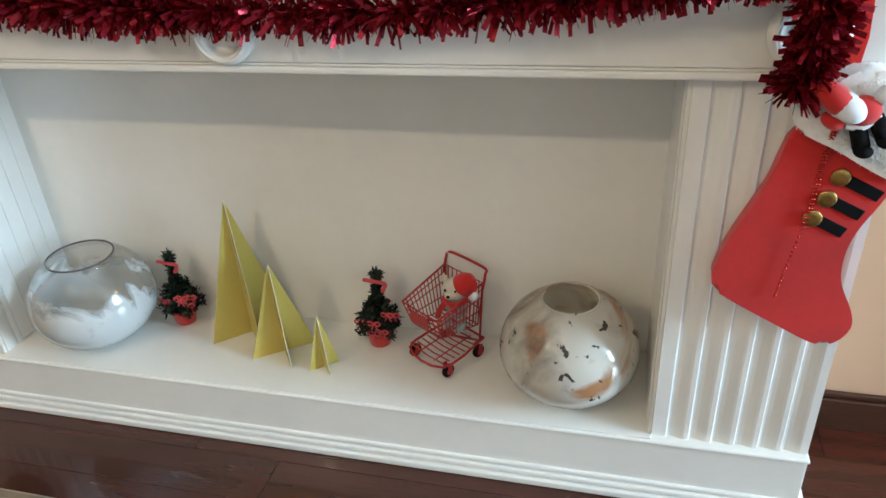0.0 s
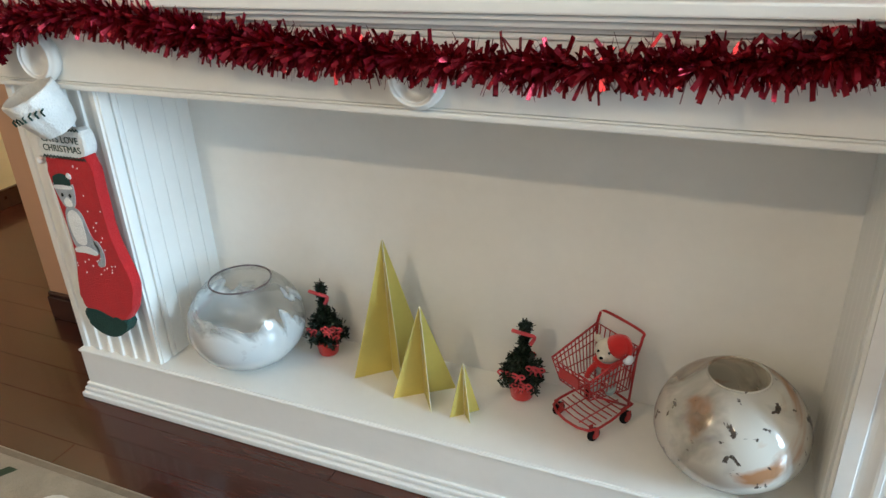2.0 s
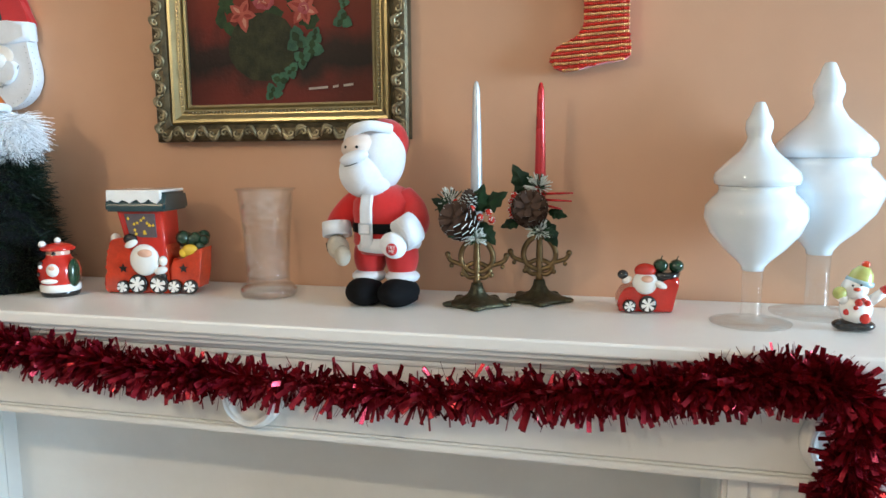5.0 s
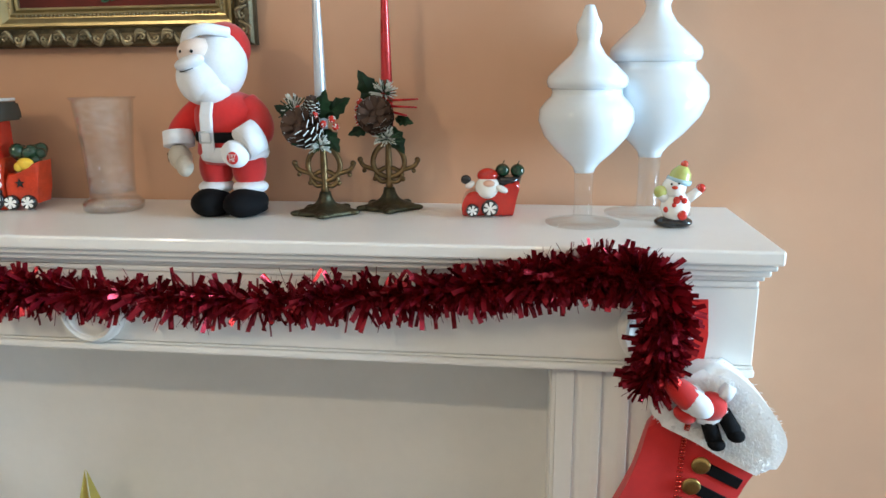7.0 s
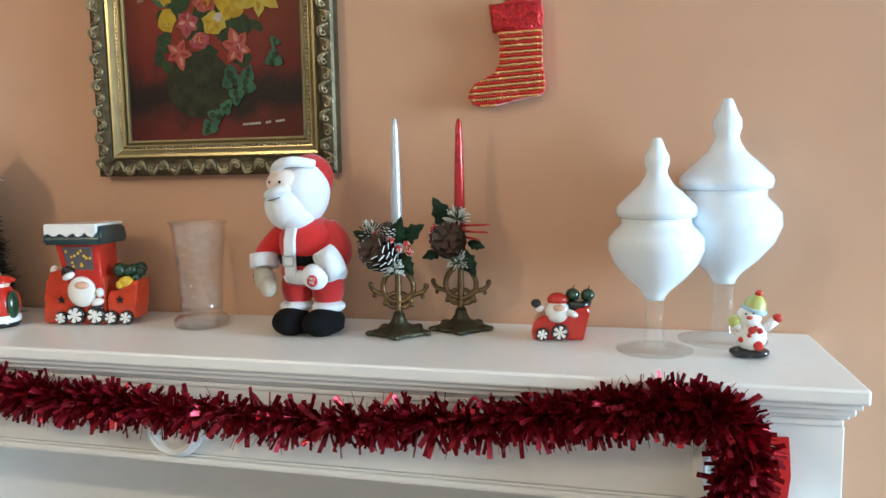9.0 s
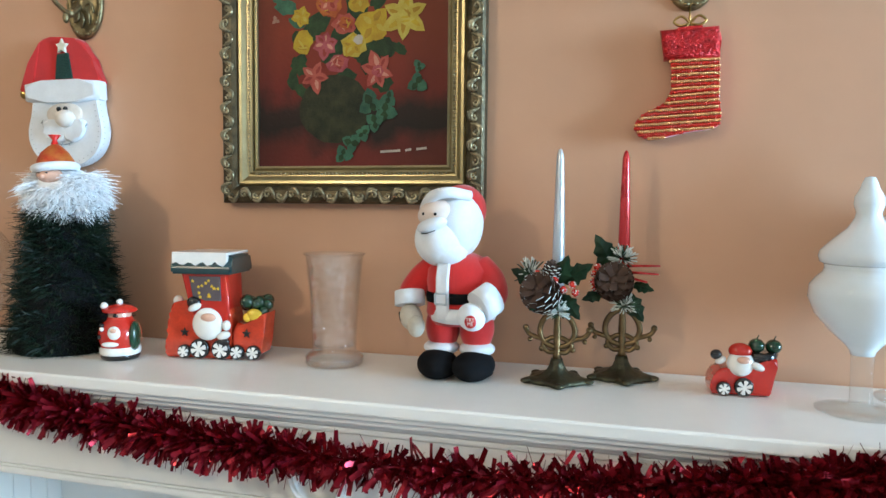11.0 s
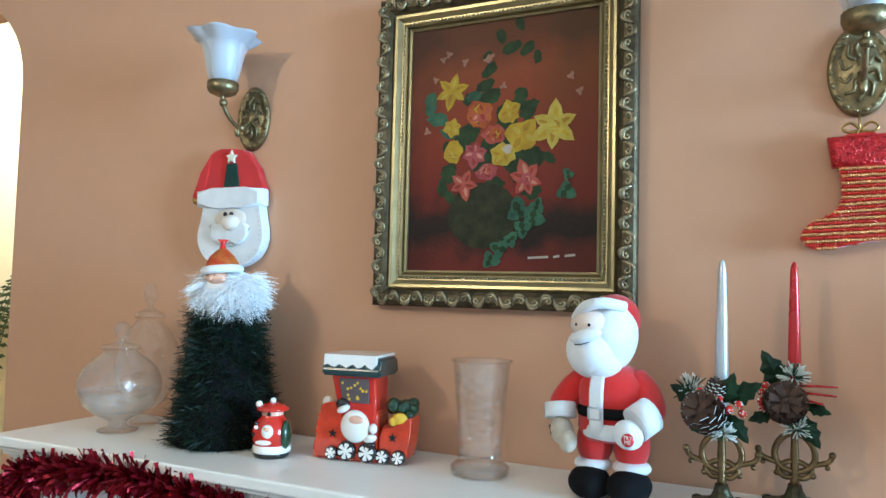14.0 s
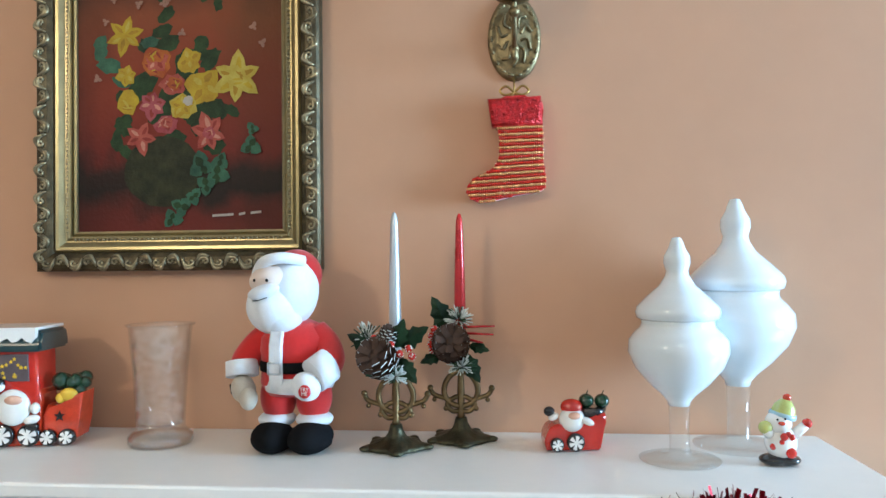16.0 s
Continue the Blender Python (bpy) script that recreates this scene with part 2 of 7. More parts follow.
slabs(bm, [(-0.3, 0.9075, 0.9114, 0.001), (-0.305, 0.8945, 0.907, 0.003)], 1.073)
part("frieze_moulding", bm, WHITE, mantel)
bm = B()
box(bm, -1.066, 1.076, -0.293, -0.002, 0, 0.148, 0.002); box(bm, -1.069, 1.079, -0.298, -0.002, 0.149, 0.158, 0.004)
part("plinth", bm, WHITE, mantel)
bm = B()
slabs(bm, [(-0.313, 0.0, 0.018, 0.022), (-0.306, 0.019, 0.033, 0.014), (-0.3, 0.034, 0.046, 0.008)], 1.076)
part("base_moulding", bm, WHITE, mantel)
for sgn in (-1, 1):
    bm = B()
    lo_x, hi_x = (0.785, 1.075) if sgn > 0 else (-1.063, -0.785)
    xs = [(lo_x, 0)]
    for k in range(6):
        r = lo_x + (0.0285 if sgn > 0 else 0.0185) + 0.0428 * k
        xs += [(r - 0.0015, 0), (r, 0.001), (r + 0.0015, 0.006), (r + 0.006, 0.0066), (r + 0.013, 0.0055), (r + 0.021, 0.003), (r + 0.028, 0.0008), (r + 0.033, 0)]
    xs += [(hi_x, 0)]
    out = [(x, FY + d) for x, d in xs] + [(hi_x, -0.002), (lo_x, -0.002)]
    lo = [bm.verts.new((x, y, 0.158)) for x, y in out]
    hi = [bm.verts.new((x, y, 0.894)) for x, y in out]
    bm.faces.new(lo), bm.faces.new(hi)
    for i in range(len(out)):
        j = (i + 1) % len(out)
        bm.faces.new((lo[i], lo[j], hi[j], hi[i]))
    part("pilaster", bm, WHITE, mantel)
    bm = B()
    x = sgn * 0.7815
    box(bm, x - 0.0035, x + 0.0035, FY + 0.006, FY + 0.028, 0.162, 0.894, 0.001)
    part("inner_trim", bm, WHITE, mantel)
    # boarded inner cheek of the niche
    for k in range(6):
        bm = B()
        y0 = -0.27 + 0.0445 * k
        box(bm, min(sgn * 0.776, sgn * 0.7845), max(sgn * 0.776, sgn * 0.7845), y0 + 0.03 * (k == 0), y0 + 0.0435, 0.163, 0.894, 0.0025)
        part("panel", bm, WHITE, mantel)
bm = B()
box(bm, -0.784, 0.784, -0.008, -0.0025, 0.16, 0.894)
part("niche_back", bm, WHITE, mantel)
bm = B()
box(bm, -0.784, 0.784, -0.2925, -0.0085, 0.1575, 0.1615, 0.001)
part("niche_floor", bm, WHITE, mantel)
for x in (-0.885, 0.022, 0.928):
    bm = B()
    m = Euler((radians(90), 0, 0)).to_matrix()
    lathe(bm, [(0, 0), (0.055, 0), (0.0555, 0.012), (0.0525, 0.02), (0.05, 0.02), (0.0485, 0.025), (0.046, 0.0275), (0.0435, 0.0265), (0.042, 0.022), (0.0405, 0.0235), (0.038, 0.0215), (0.0365, 0.013), (0.03, 0.008), (0.018, 0.0065), (0.008, 0.009), (0, 0.01)], 44, (x, -0.298, 0.965), 0, None, m)
    part("rosette", bm, WHITE, mantel)

# ---- materials of the things ----
FOIL = mat("red_tinsel_foil", (0.28, 0.012, 0.024), 0.22, 0.7, vary=0.35, scale=30)
RED = mat("red_plush_cloth", (0.52, 0.014, 0.012), 0.85, vary=0.12, scale=18, bump=0.12, bscale=700, sheen=0.3)
FLEECE = mat("white_plush_fleece", (0.75, 0.78, 0.82), 0.9, vary=0.07, scale=25, bump=0.15, bscale=600, sheen=0.4)
SKIN = mat("pale_pink_cloth", (0.74, 0.67, 0.60), 0.8, vary=0.06, scale=20, bump=0.2, bscale=300)
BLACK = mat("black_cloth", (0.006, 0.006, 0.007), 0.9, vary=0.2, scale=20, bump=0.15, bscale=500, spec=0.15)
GOLD = mat("antique_gold", (0.45, 0.30, 0.10), 0.32, 1.0, vary=0.25, scale=40)
GILT = mat("gilded_frame_worn", (0.33, 0.285, 0.18), 0.36, 0.85, vary=0.45, scale=45, bump=0.15, bscale=200)
GILT_DARK = mat("dark_gilding", (0.085, 0.066, 0.036), 0.45, 0.7, vary=0.5, scale=60, bump=0.3, bscale=180)
PLATE = mat("dull_olive_brass", (0.24, 0.19, 0.10), 0.42, 0.9, vary=0.4, scale=50, bump=0.25, bscale=150)
BRASS = mat("aged_brass", (0.17, 0.115, 0.055), 0.38, 0.95, vary=0.4, scale=50, bump=0.2, bscale=150)
VERDI = mat("tarnished_bronze", (0.075, 0.07, 0.042), 0.45, 0.8, vary=0.5, scale=45, bump=0.3, bscale=160)
CER_RED = mat("red_glazed_ceramic", (0.52, 0.022, 0.012), 0.16, vary=0.15, scale=25, coat=0.6)
CER_ORANGE = mat("orange_glazed_ceramic", (0.56, 0.045, 0.014), 0.16, vary=0.25, scale=35, coat=0.6)
CER_WHITE = mat("white_glazed_ceramic", (0.80, 0.78, 0.74), 0.2, vary=0.04, scale=25, coat=0.5)
CER_GREEN = mat("dark_green_glaze", (0.012, 0.045, 0.022), 0.2, vary=0.3, scale=30, coat=0.5)
CER_TEAL = mat("dark_teal_glaze", (0.012, 0.04, 0.042), 0.22, vary=0.25, scale=30, coat=0.5)
CER_BLACK = mat("black_glaze", (0.014, 0.012, 0.012), 0.2, vary=0.1, scale=30, coat=0.5)
CER_YELLOW = mat("yellow_glaze", (0.75, 0.48, 0.04), 0.22, vary=0.12, scale=30, coat=0.5)
CER_SKIN = mat("pink_glaze", (0.72, 0.42, 0.30), 0.25, vary=0.06, scale=30, coat=0.4)
CER_GREY = mat("dusky_grey_glaze", (0.10, 0.075, 0.08), 0.25, vary=0.2, scale=30, coat=0.5)
CER_BLUE = mat("pale_blue_glaze", (0.36, 0.52, 0.58), 0.25, vary=0.08, scale=30, coat=0.4)
LIME = mat("lime_glaze", (0.46, 0.48, 0.14), 0.25, vary=0.12, scale=30, coat=0.4)
NEEDLE = mat("dark_green_tinsel", (0.005, 0.016, 0.007), 0.5, 0.0, vary=0.5, scale=25)
WOOL = mat("white_curly_wool", (0.90, 0.91, 0.93), 0.6, vary=0.06, scale=20, sheen=0.5)
GOLD_RED = mat("orange_gold_brocade", (0.42, 0.02, 0.010), 0.4, 0.3, vary=0.2, scale=40, alt=(0.52, 0.17, 0.03), bump=0.3, bscale=200)
LEAF = mat("dark_holly_leaf", (0.018, 0.055, 0.022), 0.4, vary=0.5, scale=40, per=0.2)
FROST = mat("frosted_white_sprig", (0.62, 0.66, 0.62), 0.7, vary=0.15, scale=60, bump=0.3)
CONE = mat("brown_pine_cone", (0.075, 0.040, 0.026), 0.7, vary=0.4, scale=60, bump=0.3)
SILVER = mat("silver_candle_wax", (0.56, 0.60, 0.64), 0.34, 0.5, vary=0.05, scale=20)
CANDLE_RED = mat("red_candle_wax", (0.48, 0.012, 0.014), 0.28, 0.25, vary=0.08, scale=20, coat=0.4)
PINK = mat("pink_red_ribbon", (0.62, 0.07, 0.085), 0.45, vary=0.15, scale=40, bump=0.2)
RIBBON = mat("red_satin_ribbon", (0.62, 0.012, 0.008), 0.35, vary=0.12, scale=20, sheen=0.2)
PLASTIC_RED = mat("red_plastic", (0.50, 0.014, 0.016), 0.35, vary=0.08, scale=20)
WIRE = mat("red_coated_wire", (0.40, 0.018, 0.02), 0.38, vary=0.1, scale=30, coat=0.2)
CARD = mat("olive_gold_card", (0.58, 0.47, 0.12), 0.42, 0.2, vary=0.06, scale=8, bump=0.05)
CARD_EDGE = mat("cream_card_edge", (0.75, 0.72, 0.58), 0.7, vary=0.05)
KNIT_RED = mat("red_knitted_wool", (0.46, 0.011, 0.014), 0.9, vary=0.12, scale=30, bump=0.7, bscale=240, sheen=0.08)
KNIT_WHITE = mat("white_knitted_wool", (0.74, 0.73, 0.70), 0.9, vary=0.06, scale=30, bump=0.9, bscale=240, sheen=0.3)
KNIT_GREEN = mat("dark_green_knitted_wool", (0.012, 0.045, 0.035), 0.9, vary=0.15, scale=30, bump=0.9, bscale=240)
KNIT_GREY = mat("grey_knitted_wool", (0.36, 0.38, 0.40), 0.9, vary=0.15, scale=60, bump=0.9, bscale=240)
OPAL = mat("white_opal_glass", (0.76, 0.83, 0.88), 0.16, vary=0.02, scale=10, coat=0.8, sub=0.5)
FROSTED = mat("frosted_shade_glass", (0.66, 0.71, 0.78), 0.4, vary=0.05, scale=20, transmission=0.45, bump=0.1)
FUR = mat("white_fur_cuff", (0.86, 0.86, 0.85), 0.9, vary=0.04, scale=30, bump=0.3, bscale=260, sheen=0.5)


def edge_gloss(nt, gloss):
    """How much a thin pane reflects: little when met square, much at a slant."""
    fr = nt.nodes.new("ShaderNodeLayerWeight")
    fr.inputs["Blend"].default_value = 0.5
    pw, gm = nt.nodes.new("ShaderNodeMath"), nt.nodes.new("ShaderNodeMath")
    pw.operation, gm.operation = "POWER", "MULTIPLY_ADD"
    pw.inputs[1].default_value = 3.5
    gm.inputs[1].default_value, gm.inputs[2].default_value = 0.7 * gloss, 0.045 * gloss
    nt.links.new(fr.outputs["Facing"], pw.inputs[0])
    nt.links.new(pw.outputs[0], gm.inputs[0])
    return fr, gm


def glass(name, tint=(0.985, 0.99, 0.985), haze=0.04, rough=0.02, bump=0.0, bscale=60, gloss=1.0):
    """Thin-walled clear glass, with haze as a share of frosted white and gloss by the angle of view."""
    m = bpy.data.materials.new(name)
    m.use_nodes = True
    nt = m.node_tree
    b = nt.nodes["Principled BSDF"]
    b.inputs["Base Color"].default_value = (0.8, 0.82, 0.8, 1)
    b.inputs["Roughness"].default_value = 0.4
    tr = nt.nodes.new("ShaderNodeBsdfTransparent")
    tr.inputs["Color"].default_value = (*tint, 1)
    gl = nt.nodes.new("ShaderNodeBsdfGlossy")
    gl.inputs["Roughness"].default_value = rough
    mx, mg = nt.nodes.new("ShaderNodeMixShader"), nt.nodes.new("ShaderNodeMixShader")
    tc = nt.nodes.new("ShaderNodeTexCoord")
    nz = nt.nodes.new("ShaderNodeTexNoise")
    nz.inputs["Scale"].default_value = bscale * 0.4
    nt.links.new(tc.outputs["Object"], nz.inputs["Vector"])
    hz = nt.nodes.new("ShaderNodeMath")
    hz.operation = "MULTIPLY"
    hz.inputs[1].default_value = haze * 2
    nt.links.new(nz.outputs["Fac"], hz.inputs[0])
    nt.links.new(hz.outputs[0], mx.inputs["Fac"])
    nt.links.new(tr.outputs[0], mx.inputs[1])
    nt.links.new(b.outputs[0], mx.inputs[2])
    fr, gm = edge_gloss(nt, gloss)
    nt.links.new(gm.outputs[0], mg.inputs["Fac"])
    nt.links.new(mx.outputs[0], mg.inputs[1])
    nt.links.new(gl.outputs[0], mg.inputs[2])
    nt.links.new(mg.outputs[0], nt.nodes["Material Output"].inputs["Surface"])
    if bump:
        n = nt.nodes.new("ShaderNodeTexVoronoi")
        n.inputs["Scale"].default_value = bscale
        bp = nt.nodes.new("ShaderNodeBump")
        bp.inputs["Strength"].default_value, bp.inputs["Distance"].default_value = bump, 0.003
        nt.links.new(tc.outputs["Object"], n.inputs["Vector"])
        nt.links.new(n.outputs["Distance"], bp.inputs["Height"])
        for q in (b, gl, fr):
            nt.links.new(bp.outputs[0], q.inputs["Normal"])
    return m


CLEAR = glass("clear_glass", haze=0.035, gloss=1.8)
STEM = glass("clear_stem_glass", (0.98, 0.985, 0.98), haze=0.05, gloss=0.7)
CRACKLE = glass("frosted_crackle_glass", (0.99, 0.99, 0.985), 0.05, 0.07, 0.8, 50, 1.1)
ETCHED = glass("white_etched_glass", (0.98, 0.98, 0.98), 0.2, 0.2, 0.3, 120, 0.6)
FROSTBELLY = glass("etched_glass", (0.98, 0.985, 0.985), 0.06, 0.04, 0.3, 140, 2.0)


def art_glass(name, milk, stain, speck, clear_at, scale, clear_tint, settle=0.0, stain_at=(0.56, 0.66)):
    """Blown art glass: milky clouds, brown stains and dark specks in clear glass."""
    m = bpy.data.materials.new(name)
    m.use_nodes = True
    nt = m.node_tree
    b = nt.nodes["Principled BSDF"]
    tc = nt.nodes.new("ShaderNodeTexCoord")

    def ramp(src, a, z):
        r = nt.nodes.new("ShaderNodeMapRange")
        r.inputs["From Min"].default_value, r.inputs["From Max"].default_value = a, z
        nt.links.new(src, r.inputs["Value"])
        return r.outputs[0]

    def noisy(s, d, seed):
        mp = nt.nodes.new("ShaderNodeMapping")
        mp.inputs["Location"].default_value = (seed, seed * 2, 0)
        nt.links.new(tc.outputs["Object"], mp.inputs["Vector"])
        n = nt.nodes.new("ShaderNodeTexNoise")
        n.inputs["Scale"].default_value, n.inputs["Detail"].default_value, n.inputs["Distortion"].default_value = s, 4, d
        nt.links.new(mp.outputs[0], n.inputs["Vector"])
        return n.outputs["Fac"]

    def mix(f, c1, c2):
        x = nt.nodes.new("ShaderNodeMix")
        x.data_type = "RGBA"
        nt.links.new(f, x.inputs["Factor"])
        for c, s in ((c1, "A"), (c2, "B")):
            k = [i for i in x.inputs if i.name == s and i.type == "RGBA"][0]
            if isinstance(c, tuple):
                k.default_value = (*c, 1)
            else:
                nt.links.new(c, k)
        return [o for o in x.outputs if o.type == "RGBA"][0]

    cloud, st, sp = noisy(scale, 1.2, 3.1), noisy(scale * 0.8, 1.2, 7.7), noisy(scale * 5.5, 0.4, 1.3)
    if settle:
        sep, up = nt.nodes.new("ShaderNodeSeparateXYZ"), nt.nodes.new("ShaderNodeMath")
        up.operation = "MULTIPLY_ADD"
        up.inputs[1].default_value = settle
        nt.links.new(tc.outputs["Object"], sep.inputs[0])
        nt.links.new(sep.outputs["Z"], up.inputs[0])
        nt.links.new(cloud, up.inputs[2])
        cloud = up.outputs[0]
    c = mix(ramp(st, *stain_at), milk, stain)
    c = mix(ramp(sp, 0.64, 0.66), c, speck)
    nt.links.new(c, b.inputs["Base Color"])
    b.inputs["Roughness"].default_value = 0.12
    tl, mt = nt.nodes.new("ShaderNodeBsdfTranslucent"), nt.nodes.new("ShaderNodeMixShader")
    nt.links.new(c, tl.inputs["Color"])
    mt.inputs["Fac"].default_value = 0.45
    nt.links.new(b.outputs[0], mt.inputs[1])
    nt.links.new(tl.outputs[0], mt.inputs[2])
    tr, mx = nt.nodes.new("ShaderNodeBsdfTransparent"), nt.nodes.new("ShaderNodeMixShader")
    tr.inputs["Color"].default_value = (*clear_tint, 1)
    nt.links.new(ramp(cloud, *clear_at), mx.inputs["Fac"])
    nt.links.new(mt.outputs[0], mx.inputs[1])
    nt.links.new(tr.outputs[0], mx.inputs[2])
    gl, mg = nt.nodes.new("ShaderNodeBsdfGlossy"), nt.nodes.new("ShaderNodeMixShader")
    fr, gm = edge_gloss(nt, 0.9)
    gl.inputs["Roughness"].default_value = 0.03
    nt.links.new(gm.outputs[0], mg.inputs["Fac"])
    nt.links.new(mx.outputs[0], mg.inputs[1])
    nt.links.new(gl.outputs[0], mg.inputs[2])
    nt.links.new(mg.outputs[0], nt.nodes["Material Output"].inputs["Surface"])
    return m


ART_GREY = art_glass("milky_grey_art_glass", (0.80, 0.82, 0.82), (0.34, 0.14, 0.10), (0.72, 0.73, 0.73), (0.98, 1.12), 7.0, (0.95, 0.955, 0.955), 3.6, (0.66, 0.72))
ART_BROWN = art_glass("milky_brown_art_glass", (0.82, 0.79, 0.72), (0.58, 0.30, 0.15), (0.10, 0.075, 0.06), (0.46, 0.74), 5.5, (0.955, 0.92, 0.87))


# ---- the garland along the mantel ----
def garland():
    g = thing("tinsel_garland", (0, 0, 0), "thick shiny dark-red foil tinsel garland draped along the mantel front", "garland")
    line = smooth_line([(-0.975, -0.345, 0.985), (-0.95, -0.352, 1.03), (-0.88, -0.35, 1.047), (-0.7, -0.345, 1.066), (-0.55, -0.342, 1.052), (-0.42, -0.342, 1.037), (-0.3, -0.34, 1.022), (-0.16, -0.34, 1.012), (0.0, -0.34, 1.008), (0.27, -0.34, 1.004), (0.55, -0.34, 1.021), (0.69, -0.342, 1.041), (0.77, -0.347, 1.057), (0.85, -0.354, 1.068), (0.905, -0.358, 1.062), (0.934, -0.355, 1.02), (0.93, -0.347, 0.96), (0.918, -0.345, 0.9)], 14)
    bm = B()
    tube(bm, line, 0.003, 6)
    part("cord", bm, FOIL, g)
    rnd = random.Random(4)
    verts, faces = [], []
    n = len(line)
    for k in range(12500):
        f = rnd.random() * (n - 1.001)
        i = int(f)
        p = line[i].lerp(line[i + 1], f - i)
        d = (line[i + 1] - line[i]).normalized()
        a = rnd.uniform(0, 2 * math.pi)
        u = d.orthogonal().normalized()
        out = (Matrix.Rotation(a, 3, d) @ u + d * rnd.gauss(0, 0.62)).normalized()
        if out.y > 0.45:
            out.y *= 0.35
        wide = out.cross(d).normalized()
        wide = (Matrix.Rotation(rnd.uniform(0, 3.14), 3, out) @ wide)
        length = rnd.uniform(0.024, 0.055) * (0.82 if out.y > 0.1 else 1)
        w = rnd.choice((0.0005, 0.0005, 0.003, 0.0036, 0.0042, 0.0046))
        bend = wide.cross(out) * rnd.uniform(-0.014, 0.014) + Vector((0, 0, -0.004))
        base = len(verts)
        for s, ww in ((0.04, 0.8), (0.55, 1.0), (1.0, 0.95)):
            c = p + out * length * s + bend * s * s
            verts += [c - wide * w * ww, c + wide * w * ww]
        faces += [(base, base + 1, base + 3, base + 2), (base + 2, base + 3, base + 5, base + 4)]
    me = bpy.data.meshes.new("foil_fringe")
    me.from_pydata(verts, [], faces)
    me.materials.append(FOIL)
    ob = new("foil_fringe", me)
    ob.parent = g
    ob["kind"] = "stuff"


garland()


# ---- on the shelf ----
ZS = 1.1005


def clear_jar(x, y, s, wide, label):
    j = thing("glass_jar", (x, y, ZS), label, "jar", "lidded glass jars")
    bm = B()
    out = [(0, 0.0), (0.044, 0.0), (0.046, 0.004), (0.032, 0.008), (0.02, 0.014), (0.019, 0.022), (0.03, 0.03), (0.056, 0.042), (0.08, 0.064), (0.093, 0.095), (0.093, 0.12), (0.082, 0.147), (0.058, 0.17), (0.042, 0.181), (0.038, 0.187)]
    prof = [(r * wide * s, z * s) for r, z in out]
    lathe(bm, prof, 48)
    part("bowl", bm, FROSTBELLY if wide == 1 else CLEAR, j)
    if wide == 1:
        bm = B()
        lathe(bm, [(r * s, z * s) for r, z in [(0, 0.037), (0.05, 0.0455), (0.074, 0.067), (0.0865, 0.095)]], 48)
        part("etched_band", bm, ETCHED, j, "white etched lower half")
    bm = B()
    lathe(bm, [(r * wide * s, z * s) for r, z in [(0, 0.192), (0.042, 0.19), (0.045, 0.194), (0.04, 0.2), (0.02, 0.205), (0.009, 0.21), (0.008, 0.216), (0.015, 0.222), (0.0195, 0.232), (0.019, 0.242), (0.012, 0.251), (0.004, 0.256), (0, 0.257)]], 40)
    part("lid", bm, CLEAR, j)


clear_jar(-0.884, -0.182, 0.95, 1.0, "clear round etched glass jar with foot and knobbed lid")
clear_jar(-0.905, -0.085, 1.3, 0.6, "tall slender clear glass jar with pointed lid")


def strands(bm_list, rnd, p, out, length, w, droop=0.0, curl=0.0):
    verts, faces = bm_list
    wide = out.orthogonal().normalized()
    wide = Matrix.Rotation(rnd.uniform(0, 3.14), 3, out) @ wide
    base = len(verts)
    for s in (0.0, 0.5, 1.0):
        c = p + out * length * s + Vector((rnd.uniform(-curl, curl), rnd.uniform(-curl, curl), -droop * s * s))
        verts += [c - wide * w * (1 - 0.5 * s), c + wide * w * (1 - 0.5 * s)]
    faces += [(base, base + 1, base + 3, base + 2), (base + 2, base + 3, base + 5, base + 4)]


def strand_part(name, data, material, parent, label=""):
    me = bpy.data.meshes.new(name)
    me.from_pydata(data[0], [], data[1])
    me.materials.append(material)
    ob = new(name, me)
    ob.parent = parent
    ob["kind"] = "stuff"
    if label:
        ob["label"] = label
    return ob


